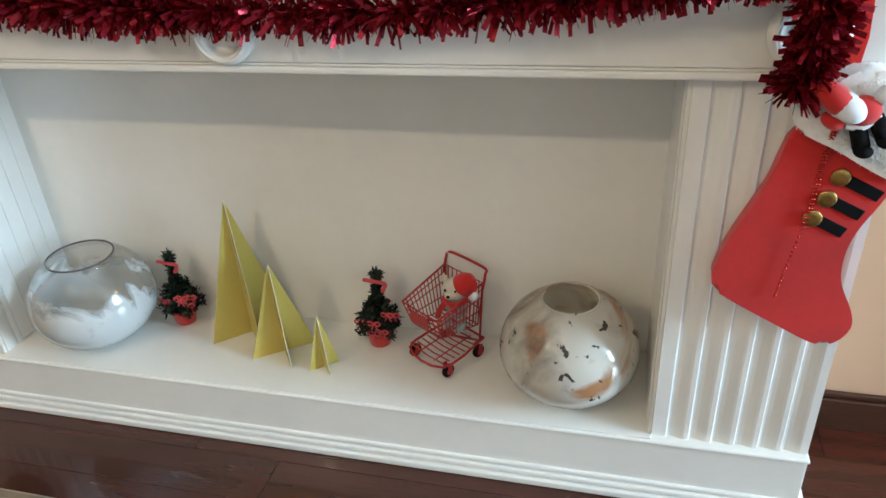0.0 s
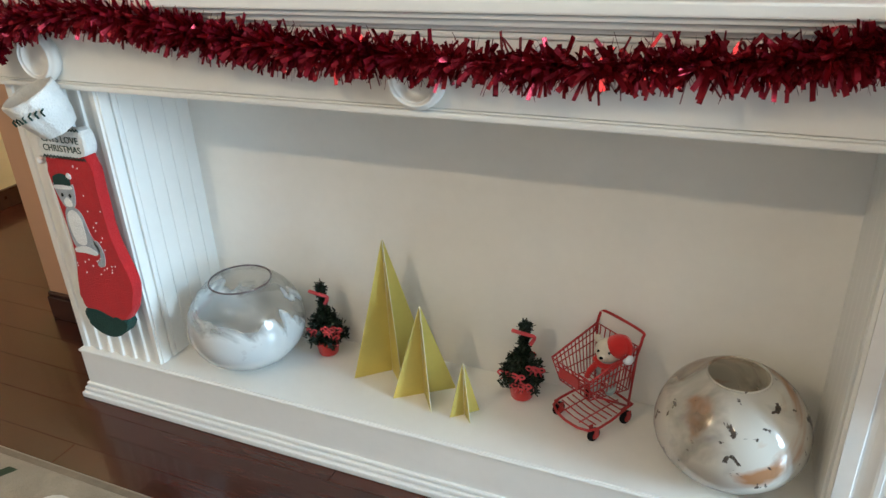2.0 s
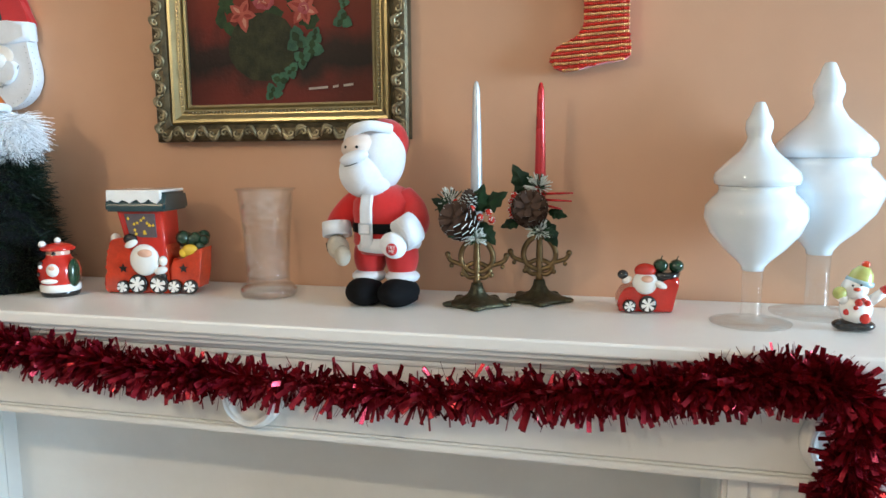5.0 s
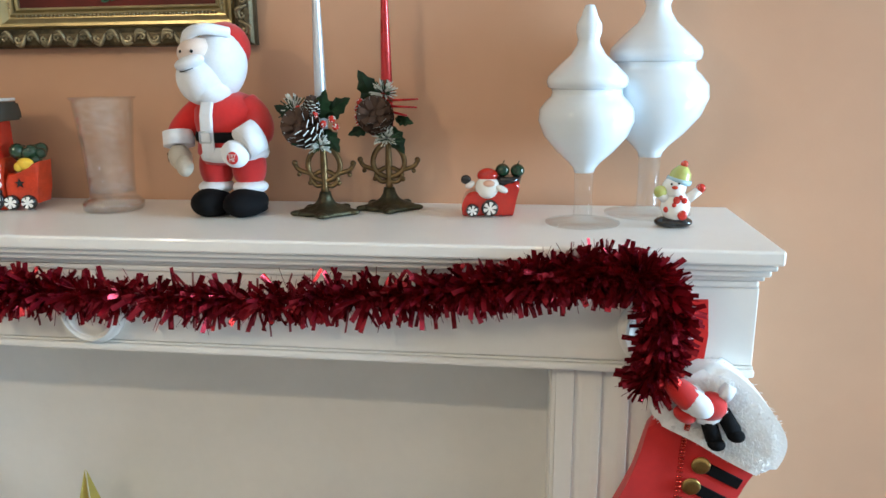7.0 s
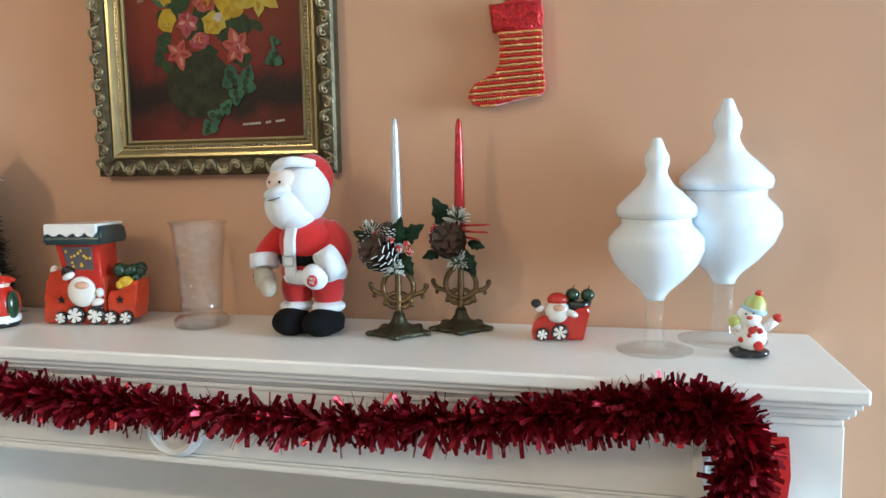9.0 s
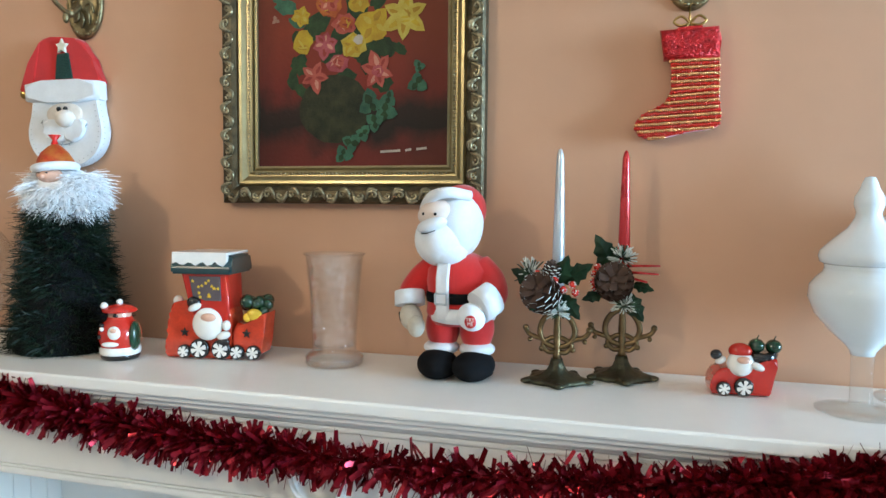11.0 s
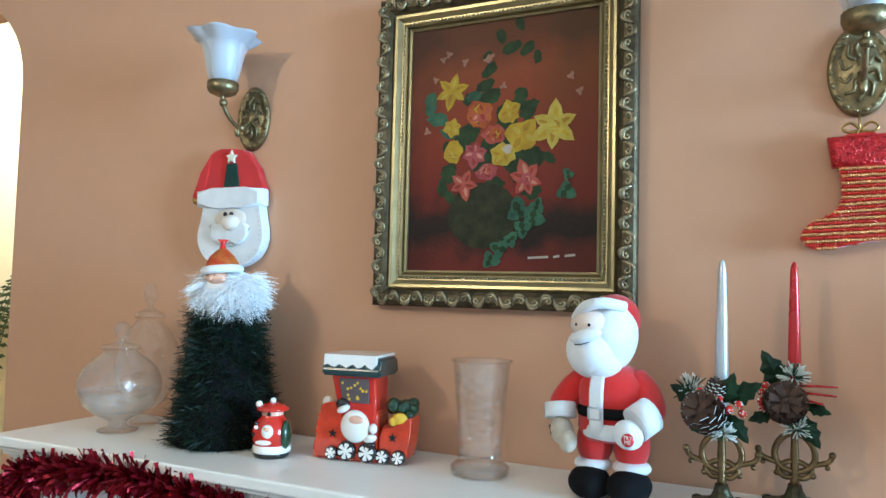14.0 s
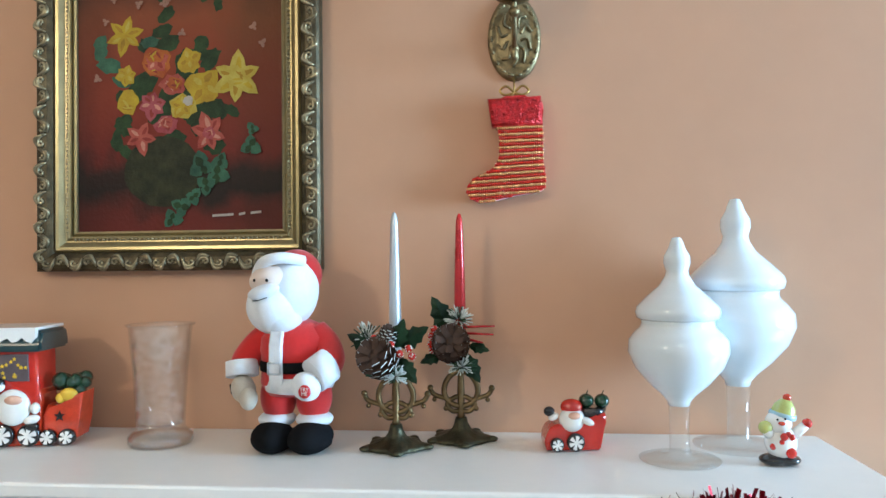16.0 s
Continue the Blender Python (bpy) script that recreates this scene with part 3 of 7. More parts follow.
def cone_tree():
    t = thing("tabletop_tree", (-0.615, -0.145, ZS), "dark green tinsel cone tree with a white-bearded red-hatted topper", "decoration")
    rnd = random.Random(8)
    # core coloured black to put shade in the gaps between needles
    bm = B()
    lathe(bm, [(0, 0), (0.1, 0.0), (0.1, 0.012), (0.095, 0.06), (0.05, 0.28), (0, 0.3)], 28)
    part("cone", bm, BLACK, t, "black core that darkens the gaps between needles")
    data = ([], [])
    for k in range(16000):
        z = rnd.random() ** 1.2 * 0.285
        a = rnd.uniform(0, 2 * math.pi)
        r = 0.09 - 0.047 * (z / 0.285) + 0.006 * math.sin(z * 170 + 2 * math.sin(a * 2)) + 0.005 * math.sin(5 * a + z * 60)
        tuft = math.sin(a * 11 + z * 240) * math.cos(z * 130 + a * 3)
        out = Vector((math.cos(a + 0.35 * tuft), math.sin(a + 0.35 * tuft), rnd.gauss(0.05 + 0.5 * tuft, 0.4))).normalized()
        strands(data, rnd, Vector((r * 0.88 * math.cos(a), r * 0.88 * math.sin(a), z + 0.006)), out, rnd.uniform(0.02, 0.044) + 0.016 * max(tuft, 0), rnd.choice((0.0005, 0.0007, 0.0011)), 0.006, 0.009)
    data = ([(v[0], v[1], max(v[2], 0.001)) for v in data[0]], data[1])
    strand_part("tinsel_needles", data, NEEDLE, t)
    data = ([], [])
    mid = Vector((0.008, -0.005, 0.322))
    for k in range(11000):
        a, e = rnd.uniform(0, 2 * math.pi), math.asin(rnd.uniform(-0.9, 0.75))
        lock = 0.5 + 0.5 * math.sin(a * 9 + e * 4)
        out = Vector((math.cos(a) * math.cos(e), math.sin(a) * math.cos(e), math.sin(e)))
        if out.y < -0.6 and out.z > 0.12 and abs(out.x) < 0.42:
            continue
        p = mid + Vector((out.x * 0.062, out.y * 0.05, out.z * 0.04)) * rnd.uniform(0.75, 1.0)
        out = (out + Vector((0, 0, -0.25 - 0.35 * max(-out.y, 0)))).normalized()
        strands(data, rnd, p, out, rnd.uniform(0.012, 0.03) + 0.02 * lock * rnd.random(), 0.0008, 0.012, 0.013)
    strand_part("beard", data, WOOL, t, "fluffy white wool beard")
    bm = B()
    ball(bm, mid, (0.066, 0.054, 0.042), 0)
    part("beard_core", bm, WOOL, t)
    bm = B()
    ball(bm, (0.012, -0.05, 0.347), (0.027, 0.02, 0.015), 0)
    ball(bm, (0.014, -0.071, 0.344), 0.0045, 0)
    part("face", bm, CER_SKIN, t, "small pink face")
    for x in (0.004, 0.022):
        bm = B()
        ball(bm, (x, -0.0685, 0.351), (0.003, 0.0015, 0.0014), 0, None, 8, 6)
        part("eye", bm, CER_BLACK, t)
    bm = B()
    tube(bm, [(0.012 + 0.036 * math.cos(a), -0.035 + 0.036 * math.sin(a), 0.362 + 0.004 * math.cos(a)) for a in np.linspace(0, 2 * math.pi, 25)[:-1]], 0.0085, 8, 0, closed=True)
    part("cap_band", bm, FLEECE, t, "white fleece cap band")
    bm = B()
    lathe(bm, [(0.036, 0.0), (0.033, 0.012), (0.025, 0.027), (0.013, 0.039), (0.004, 0.045), (0, 0.046)], 24, (0.012, -0.034, 0.364), 0, lambda a, k: 1 + 0.05 * math.sin(3 * a + k))
    part("cap", bm, GOLD_RED, t, "orange-gold brocade cap")
    bm = B()
    lathe(bm, [(0, 0), (0.007, 0.004), (0.004, 0.012), (0.012, 0.022), (0, 0.023)], 12, (0.01, -0.034, 0.404))
    part("cap_knot", bm, RIBBON, t, "red ribbon knot")


cone_tree()


def jar_figurine():
    bm = B()
    lathe(bm, [(0, 0), (0.033, 0), (0.036, 0.006), (0.034, 0.012)], 28, (0, 0, 0), 2)
    lathe(bm, [(0.034, 0.008), (0.037, 0.012), (0.037, 0.02), (0.034, 0.024)], 28, (0, 0, 0), 1)
    lathe(bm, [(0.033, 0.02), (0.038, 0.035), (0.039, 0.05), (0.035, 0.065), (0.024, 0.074), (0.022, 0.08)], 28, (0, 0, 0), 0)
    lathe(bm, [(0.02, 0.076), (0.021, 0.086), (0.018, 0.092)], 24, (0, 0, 0), 3)
    lathe(bm, [(0.018, 0.088), (0.031, 0.089), (0.032, 0.093), (0.022, 0.1), (0.006, 0.104), (0, 0.104)], 28, (0, 0, 0), 0)
    ball(bm, (0, 0, 0.107), 0.006, 1)
    ball(bm, (-0.024, -0.012, 0.101), 0.007, 1)
    ball(bm, (0.003, -0.036, 0.053), (0.012, 0.006, 0.013), 1)
    ball(bm, (0.004, -0.041, 0.058), (0.006, 0.003, 0.004), 3)
    ball(bm, (-0.004, -0.037, 0.032), (0.016, 0.005, 0.005), 1)
    ball(bm, (0.032, -0.012, 0.045), (0.01, 0.018, 0.028), 4)
    ball(bm, (-0.02, -0.034, 0.06), 0.004, 1)
    for x, z in ((-0.026, 0.045), (-0.022, 0.066), (0.0, 0.083)):
        ball(bm, (x, -0.028 if z < 0.08 else -0.019, z), 0.0045, 2)
    solid("ceramic_figurine", bm, [CER_RED, CER_WHITE, CER_BLACK, CER_SKIN, CER_GREEN], "small round red-and-green glazed ceramic figurine with a flat red cap", "figurine", at=(-0.444, -0.198, ZS), turn=18)


jar_figurine()


def star(n, r0, r1, c=(0, 0), a0=math.pi / 2):
    return [(c[0] + (r0 if k % 2 == 0 else r1) * math.cos(a0 + math.pi * k / n), c[1] + (r0 if k % 2 == 0 else r1) * math.sin(a0 + math.pi * k / n)) for k in range(2 * n)]


def wheel(parent, x, y, z, r, flakes=True):
    bm = B()
    m = Euler((radians(90), 0, 0)).to_matrix()
    lathe(bm, [(0, 0), (r, 0), (r, 0.006), (r * 0.85, 0.008), (0, 0.008)], 24, (x, y, z), 0, None, m)
    w = part("wheel", bm, CER_BLACK, parent, "round black wheel")
    bm = B()
    pts = []
    for k in range(6):
        a = math.pi * k / 3 + 0.3
        c, s = math.cos(a), math.sin(a)
        pts += [(x + r * (q * c - v * s), z + r * (q * s + v * c)) for q, v in ((0.17, -0.09), (0.72, -0.24), (0.8, 0), (0.72, 0.24), (0.17, 0.09))]
    plate(bm, pts, y - 0.0105, y - 0.0078, 0)
    part("snowflake", bm, CER_WHITE, w, "white painted snowflake")


def train():
    t = thing("ceramic_train", (-0.275, -0.125, ZS), "red and orange glazed ceramic train with snowy green cab roof", "figurine", turn=8)
    bm = B()
    pts = smooth_line([(-0.09, 0, 0.0), (-0.1, 0, 0.02), (-0.088, 0, 0.05), (-0.094, 0, 0.068), (-0.082, 0, 0.082), (-0.085, 0, 0.1), (-0.07, 0, 0.108), (-0.05, 0, 0.11), (-0.03, 0, 0.1), (0.03, 0, 0.1), (0.035, 0, 0.06), (0.035, 0, 0.0)], 5)
    plate(bm, [(p.x, p.z) for p in pts], -0.03, 0.03, 0, 0.006)
    part("engine", bm, CER_ORANGE, t)
    bm = B()
    plate(bm, [(-0.045, 0.095), (-0.062, 0.165), (0.032, 0.165), (0.034, 0.06), (-0.02, 0.06)], -0.034, 0.034, 0, 0.005)
    part("cab", bm, CER_RED, t)
    bm = B()
    plate(bm, [(-0.036, 0.12), (-0.044, 0.158), (0.018, 0.158), (0.02, 0.112), (-0.012, 0.112)], -0.0375, -0.0335, 0, 0.001)
    part("cab_window", bm, CER_GREY, t)
    bm = B()
    rnd = random.Random(3)
    for k in range(14):
        x, z = rnd.uniform(-0.036, 0.015), rnd.uniform(0.118, 0.155)
        plate(bm, star(5, 0.0035, 0.0016, (x, z)), -0.0386, -0.0372, 0)
    part("painted_stars", bm, CER_YELLOW, t)
    bm = B()
    prof = [(-0.05, 0.163), (-0.05, 0.178), (-0.043, 0.198), (0.043, 0.198), (0.05, 0.178), (0.05, 0.163)]
    a = [bm.verts.new((-0.075, y, z)) for y, z in prof]
    b = [bm.verts.new((0.046, y, z)) for y, z in prof]
    bm.faces.new(a), bm.faces.new(b)
    for i in range(6):
        bm.faces.new((a[i], a[(i + 1) % 6], b[(i + 1) % 6], b[i]))
    bmesh.ops.bevel(bm, geom=list(bm.edges), offset=0.004, segments=2, affect="EDGES")
    roof = part("roof", bm, CER_TEAL, t)
    bm = B()
    edge = [(-0.068 + 0.107 * k / 14, 0.183 + 0.006 * math.sin(k * 1.9) + 0.003 * math.sin(k * 4.3)) for k in range(15)]
    for (xa, za), (xb, zb) in zip(edge, edge[1:]):
        plate(bm, [(xa, za), (xb, zb), (xb, 0.2), (xa, 0.2)], -0.0535, -0.044, 0)
    box(bm, -0.0685, 0.0395, -0.0535, 0.046, 0.199, 0.2045, 0.0015)
    part("snow", bm, CER_WHITE, roof, "white snow cap")
    bm = B()
    plate(bm, [(0.036, 0.012), (0.036, 0.05), (0.045, 0.07), (0.07, 0.065), (0.088, 0.085), (0.104, 0.09), (0.098, 0.04), (0.094, 0.012)], -0.026, 0.026, 0, 0.005)
    part("wagon", bm, CER_ORANGE, t)
    bm = B()
    for k in range(13):
        ball(bm, (rnd.uniform(0.045, 0.1), rnd.uniform(-0.012, 0.015), rnd.uniform(0.088, 0.112)), rnd.uniform(0.009, 0.015), 0, seg=10, rings=6)
    part("fir_tree", bm, CER_GREEN, t)
    bm = B()
    ball(bm, (0.078, -0.02, 0.085), (0.016, 0.008, 0.012))
    ball(bm, (0.065, -0.022, 0.08), (0.008, 0.006, 0.009))
    part("sack", bm, CER_YELLOW, t)
    for name, c, r, turn, material, label in (
            ("beard", (-0.007, -0.037, 0.068), (0.03, 0.012, 0.031), 0, CER_WHITE, "round white glazed beard"), ("face", (-0.001, -0.046, 0.082), (0.015, 0.006, 0.008), 0, CER_SKIN, "pink glazed face"),
            ("mitten", (-0.034, -0.036, 0.108), (0.014, 0.01, 0.012), 0, CER_BLACK, ""), ("cuff", (-0.03, -0.042, 0.1), (0.014, 0.008, 0.007), -25, CER_WHITE, ""),
            ("cuff", (0.03, -0.036, 0.066), (0.008, 0.008, 0.01), 0, CER_WHITE, ""), ("boot_trim", (0.024, -0.036, 0.047), (0.014, 0.008, 0.008), -15, CER_WHITE, ""),
            ("boot", (0.024, -0.035, 0.035), (0.012, 0.008, 0.008), 0, CER_BLACK, ""), ("bobble", (-0.078, -0.012, 0.106), (0.01, 0.01, 0.012), 0, CER_WHITE, "")):
        bm = B()
        ball(bm, c, r, 0, (0, turn, 0))
        part(name, bm, material, t, label)
    # solid black plates stand in for the shade inside star-shaped holes
    for c in ((-0.056, 0.05), (0.066, 0.05)):
        bm = B()
        plate(bm, star(5, 0.0095, 0.004, c), -0.0318 if c[0] < 0 else -0.0278, -0.0255, 0)
        part("star_hole_dark", bm, CER_BLACK, t)
    for x, r in ((-0.056, 0.013), (-0.025, 0.019), (0.018, 0.019), (0.048, 0.014), (0.08, 0.014)):
        wheel(t, x, -0.03 if x < 0.035 else -0.026, r + 0.001, r)


train()


def tumbler():
    v = thing("glass_vase", (-0.037, -0.118, ZS), "tall frosted crackle-glass vase with flared sides", "vase")
    bm = B()
    lathe(bm, [(0, 0.0), (0.05, 0.0), (0.0535, 0.004), (0.0535, 0.014), (0.048, 0.02), (0.04, 0.026), (0.0405, 0.05), (0.0445, 0.12), (0.052, 0.2), (0.0575, 0.205), (0.0545, 0.206), (0.049, 0.2), (0.0415, 0.12), (0.0375, 0.05), (0.036, 0.034), (0, 0.03)], 48)
    part("body", bm, CRACKLE, v)
    bm = B()
    lathe(bm, [(0, 0.002), (0.049, 0.002), (0.052, 0.005), (0.052, 0.013), (0.047, 0.018), (0, 0.02)], 40)
    part("base_disc", bm, FROSTBELLY, v, "thick glass base")


tumbler()


def text_mesh(bm, body, size, m, mi=0):
    """Raised lettering added to a mesh."""
    c = bpy.data.curves.new("lettering", "FONT")
    c.body, c.size, c.align_x, c.align_y, c.extrude, c.space_line = body, size, "CENTER", "CENTER", 0.0003, 0.8
    c.resolution_u = 3
    o = bpy.data.objects.new("lettering", c)
    me = bpy.data.meshes.new_from_object(o)
    vs = [bm.verts.new(m @ v.co) for v in me.vertices]
    for p in me.polygons:
        try:
            bm.faces.new([vs[i] for i in p.vertices]).material_index = mi
        except ValueError:
            pass
    bpy.data.objects.remove(o), bpy.data.curves.remove(c), bpy.data.meshes.remove(me)


def plush():
    bm = B()
    R, W, S, K, G, BAD = 0, 1, 2, 3, 4, 5
    for sx, tz in ((-0.033, 14), (0.036, -8)):
        ball(bm, (sx, -0.03, 0.022), (0.038, 0.053, 0.026), K, (0, 0, tz), 24, 14)
        ball(bm, (sx, -0.02, 0.008), (0.033, 0.046, 0.009), K, (0, 0, tz))
        ball(bm, (sx, -0.004, 0.047), (0.034, 0.034, 0.014), W)
        ball(bm, (sx * 0.95, 0.0, 0.084), (0.033, 0.034, 0.044), R)
    lathe(bm, [(0.05, 0.094), (0.061, 0.097), (0.065, 0.106), (0.063, 0.117), (0.056, 0.121)], 36, (0.004, 0.002, 0), W, lambda a, k: 1 + 0.05 * math.sin(3 * a))
    lathe(bm, [(0.0, 0.086), (0.05, 0.09), (0.061, 0.11), (0.058, 0.14), (0.062, 0.165), (0.06, 0.185), (0.045, 0.205), (0.02, 0.215), (0, 0.216)], 36, (0, 0.002, 0), R, lambda a, k: 1 + 0.03 * math.cos(2 * a))
    lathe(bm, [(0.058, 0.129), (0.0625, 0.13), (0.0635, 0.138), (0.062, 0.146), (0.058, 0.147)], 36, (0, 0.002, 0), K)
    for dx in (-0.008, -0.0055, -0.003, 0.0, 0.003, 0.0055, 0.008):
        tube(bm, [(-0.014 + dx, -0.0595, 0.104), (-0.015 + dx, -0.0615, 0.12), (-0.016 + dx, -0.0605, 0.15), (-0.016 + dx, -0.0595, 0.175), (-0.016 + dx, -0.05, 0.197)], 0.0045, 8, W)
    for a, b in (((-0.028, 0.13), (-0.007, 0.13)), ((-0.007, 0.13), (-0.007, 0.148)), ((-0.007, 0.148), (-0.028, 0.148)), ((-0.028, 0.148), (-0.028, 0.13))):
        tube(bm, [(a[0], -0.0655, a[1]), (b[0], -0.0655, b[1])], 0.0018, 6, G)
    tube(bm, smooth_line([(-0.038, 0.0, 0.19), (-0.066, -0.004, 0.172), (-0.083, -0.018, 0.15), (-0.085, -0.028, 0.138)], 5), [0.026 - 0.0001 * k for k in range(16)], 14, R)
    tube(bm, [(-0.089, -0.028, 0.146), (-0.086, -0.034, 0.122)], [0.0285, 0.0285], 16, W)
    ball(bm, (-0.08, -0.045, 0.103), (0.021, 0.022, 0.024), S, (0, -25, 0))
    ball(bm, (-0.065, -0.06, 0.09), (0.016, 0.014, 0.019), S)
    tube(bm, smooth_line([(0.036, 0.0, 0.188), (0.06, -0.008, 0.168), (0.072, -0.028, 0.148), (0.066, -0.048, 0.138)], 5), [0.027 - 0.0001 * k for k in range(16)], 14, R)
    tube(bm, [(0.074, -0.042, 0.143), (0.052, -0.066, 0.127)], [0.029, 0.029], 16, W)
    ball(bm, (0.043, -0.077, 0.113), (0.026, 0.02, 0.023), W, (0, 20, 0))
    ball(bm, (-0.007, -0.009, 0.259), (0.052, 0.05, 0.062), W, (0, 15, 0), 28, 18)
    ball(bm, (-0.03, -0.03, 0.236), (0.048, 0.043, 0.045), W, (0, 20, 0), 28, 16)
    ball(bm, (-0.02, -0.03, 0.22), (0.042, 0.036, 0.03), W, (0, 10, 0), 24, 14)
    ball(bm, (-0.034, -0.037, 0.281), (0.036, 0.03, 0.024), 7, (0, -8, 0), 24, 14)
    ball(bm, (-0.034, -0.068, 0.263), (0.029, 0.013, 0.0115), W, (0, -14, 0), 20, 12)
    for x, y in ((-0.052, -0.062), (-0.028, -0.0685)):
        ball(bm, (x, y, 0.281), 0.0027, K, None, 10, 8)
    tube(bm, smooth_line([(-0.054, -0.067, 0.248), (-0.042, -0.0735, 0.249), (-0.026, -0.0725, 0.254)], 5), 0.0007, 6, K)
    tube(bm, smooth_line([(-0.064, -0.02, 0.29), (-0.04, -0.05, 0.31), (-0.006, -0.052, 0.317), (0.025, -0.026, 0.311)], 6), 0.0095, 12, W)
    ball(bm, (0.001, 0.01, 0.289), (0.046, 0.043, 0.043), R, (0, 15, 0), 24, 14)
    tube(bm, [(-0.1, -0.048, 0.11), (-0.094, -0.056, 0.098)], 0.004, 8, K)
    m = Euler((radians(90), 0, 0)).to_matrix()
    lathe(bm, [(0, 0), (0.0105, 0.0), (0.0105, 0.0015), (0, 0.002)], 24, (0.046, -0.0955, 0.108), BAD, None, m)
    text_mesh(bm, "TRY\nME", 0.0085, pose(0.046, -0.0982, 0.108, 90, 0, 0), 6)
    ob = solid("plush_doll", bm, [RED, FLEECE, mat("beige_mitten_cloth", (0.50, 0.45, 0.37), 0.85, vary=0.1, scale=25, bump=0.3, bscale=300), BLACK, SILVER, PLASTIC_RED, CER_WHITE, mat("pale_blush_cloth", (0.72, 0.60, 0.53), 0.8, vary=0.05, scale=25, bump=0.15, bscale=300)], "standing red-suited plush doll with white beard and black boots", "doll", at=(0.203, -0.122, ZS))
    ob.scale = (0.93, 0.97, 1.0)
    return ob


plush()


def pine_cone(name, parent, c, r, tilt):
    bm = B()
    q = Euler([radians(a) for a in tilt]).to_matrix()
    ball(bm, c, (r * 0.55, r * 0.55, r * 0.8), 0, tilt, 12, 8)
    for k in range(60):
        t = (k + 0.5) / 60
        a = k * 2.39996
        rr = r * math.sin(math.acos(1 - 2 * t * 0.92)) * 0.9 + 0.001
        z = r * (1 - 2 * t) * 0.95
        out = Vector((math.cos(a), math.sin(a), 0.35))
        side = Vector((-math.sin(a), math.cos(a), 0))
        p = Vector((rr * 0.55 * math.cos(a), rr * 0.55 * math.sin(a), z))
        tip = p + out * r * 0.5
        w = r * 0.24
        vs = [Vector(c) + q @ v for v in (p - side * w * 0.6, p + side * w * 0.6, tip + side * w, tip - side * w, tip + out * r * 0.04 + Vector((0, 0, r * 0.15)) + side * w * 0.8, tip + out * r * 0.04 + Vector((0, 0, r * 0.15)) - side * w * 0.8)]
        v = [bm.verts.new(x) for x in vs]
        bm.faces.new((v[0], v[1], v[2], v[3])).material_index = 0
        bm.faces.new((v[3], v[2], v[4], v[5])).material_index = 1
        bm.faces.new((v[0], v[5], v[4], v[1])).material_index = 0
    part("pine_cone", bm, [CONE, FROST], parent, "brown pine cone with white-tipped scales")


def holly(parent, c, length, direction):
    """A toothed leaf with a fold down its midrib."""
    bm = B()
    length *= 1.25
    d = Vector(direction).normalized()
    s = d.cross(Vector((0, -1, 0.25))).normalized()
    nrm = s.cross(d)
    n = 8
    mid = [bm.verts.new(Vector(c) + d * length * k / n + nrm * 0.12 * length * math.sin(math.pi * k / n)) for k in range(n + 1)]
    for sg in (-1, 1):
        edge = []
        for k in range(n + 1):
            w = length * 0.3 * math.sin(math.pi * (k / n) ** 0.8) * (1.0 if k % 2 else 0.7)
            edge.append(bm.verts.new(Vector(c) + d * length * k / n + s * sg * w + nrm * 0.02 * length))
        for k in range(n):
            if k == 0:
                bm.faces.new((mid[0], mid[1], edge[1]))
            else:
                bm.faces.new((mid[k], mid[k + 1], edge[k + 1], edge[k]))
    bmesh.ops.solidify(bm, geom=list(bm.faces), thickness=0.0008)
    part("holly_leaf", bm, LEAF, parent)


def sprig(parent, c, r, seed):
    rnd = random.Random(seed)
    bm = B()
    for k in range(95):
        a, e = rnd.uniform(0, 6.28), rnd.uniform(-0.5, 1.3)
        o = Vector((math.cos(a) * math.cos(e), -abs(math.sin(a)) * math.cos(e) * 0.7, math.sin(e)))
        p = Vector(c) + o * r * 0.25
        tube(bm, [p, Vector(c) + o * r * rnd.uniform(0.75, 1.2)], [0.0012, 0.001], 4, k % 3 == 0)
    part("frosted_sprig", bm, [FROST, LEAF], parent, "white frosted fir sprig")


def berry(parent, c, r=0.0065):
    bm = B()
    ball(bm, c, r, 0, None, 12, 8)
    rnd = random.Random(int(c[0] * 9999))
    for k in range(9):
        a, e = rnd.uniform(0, 6.28), rnd.uniform(-1, 1)
        o = Vector((math.cos(a) * math.cos(e), -abs(math.sin(a)) * math.cos(e), math.sin(e)))
        ball(bm, Vector(c) + o * r * 0.95, r * 0.2, 1, None, 6, 4)
    part("berry", bm, [CER_RED, FROST], parent, "red berry with white dots")


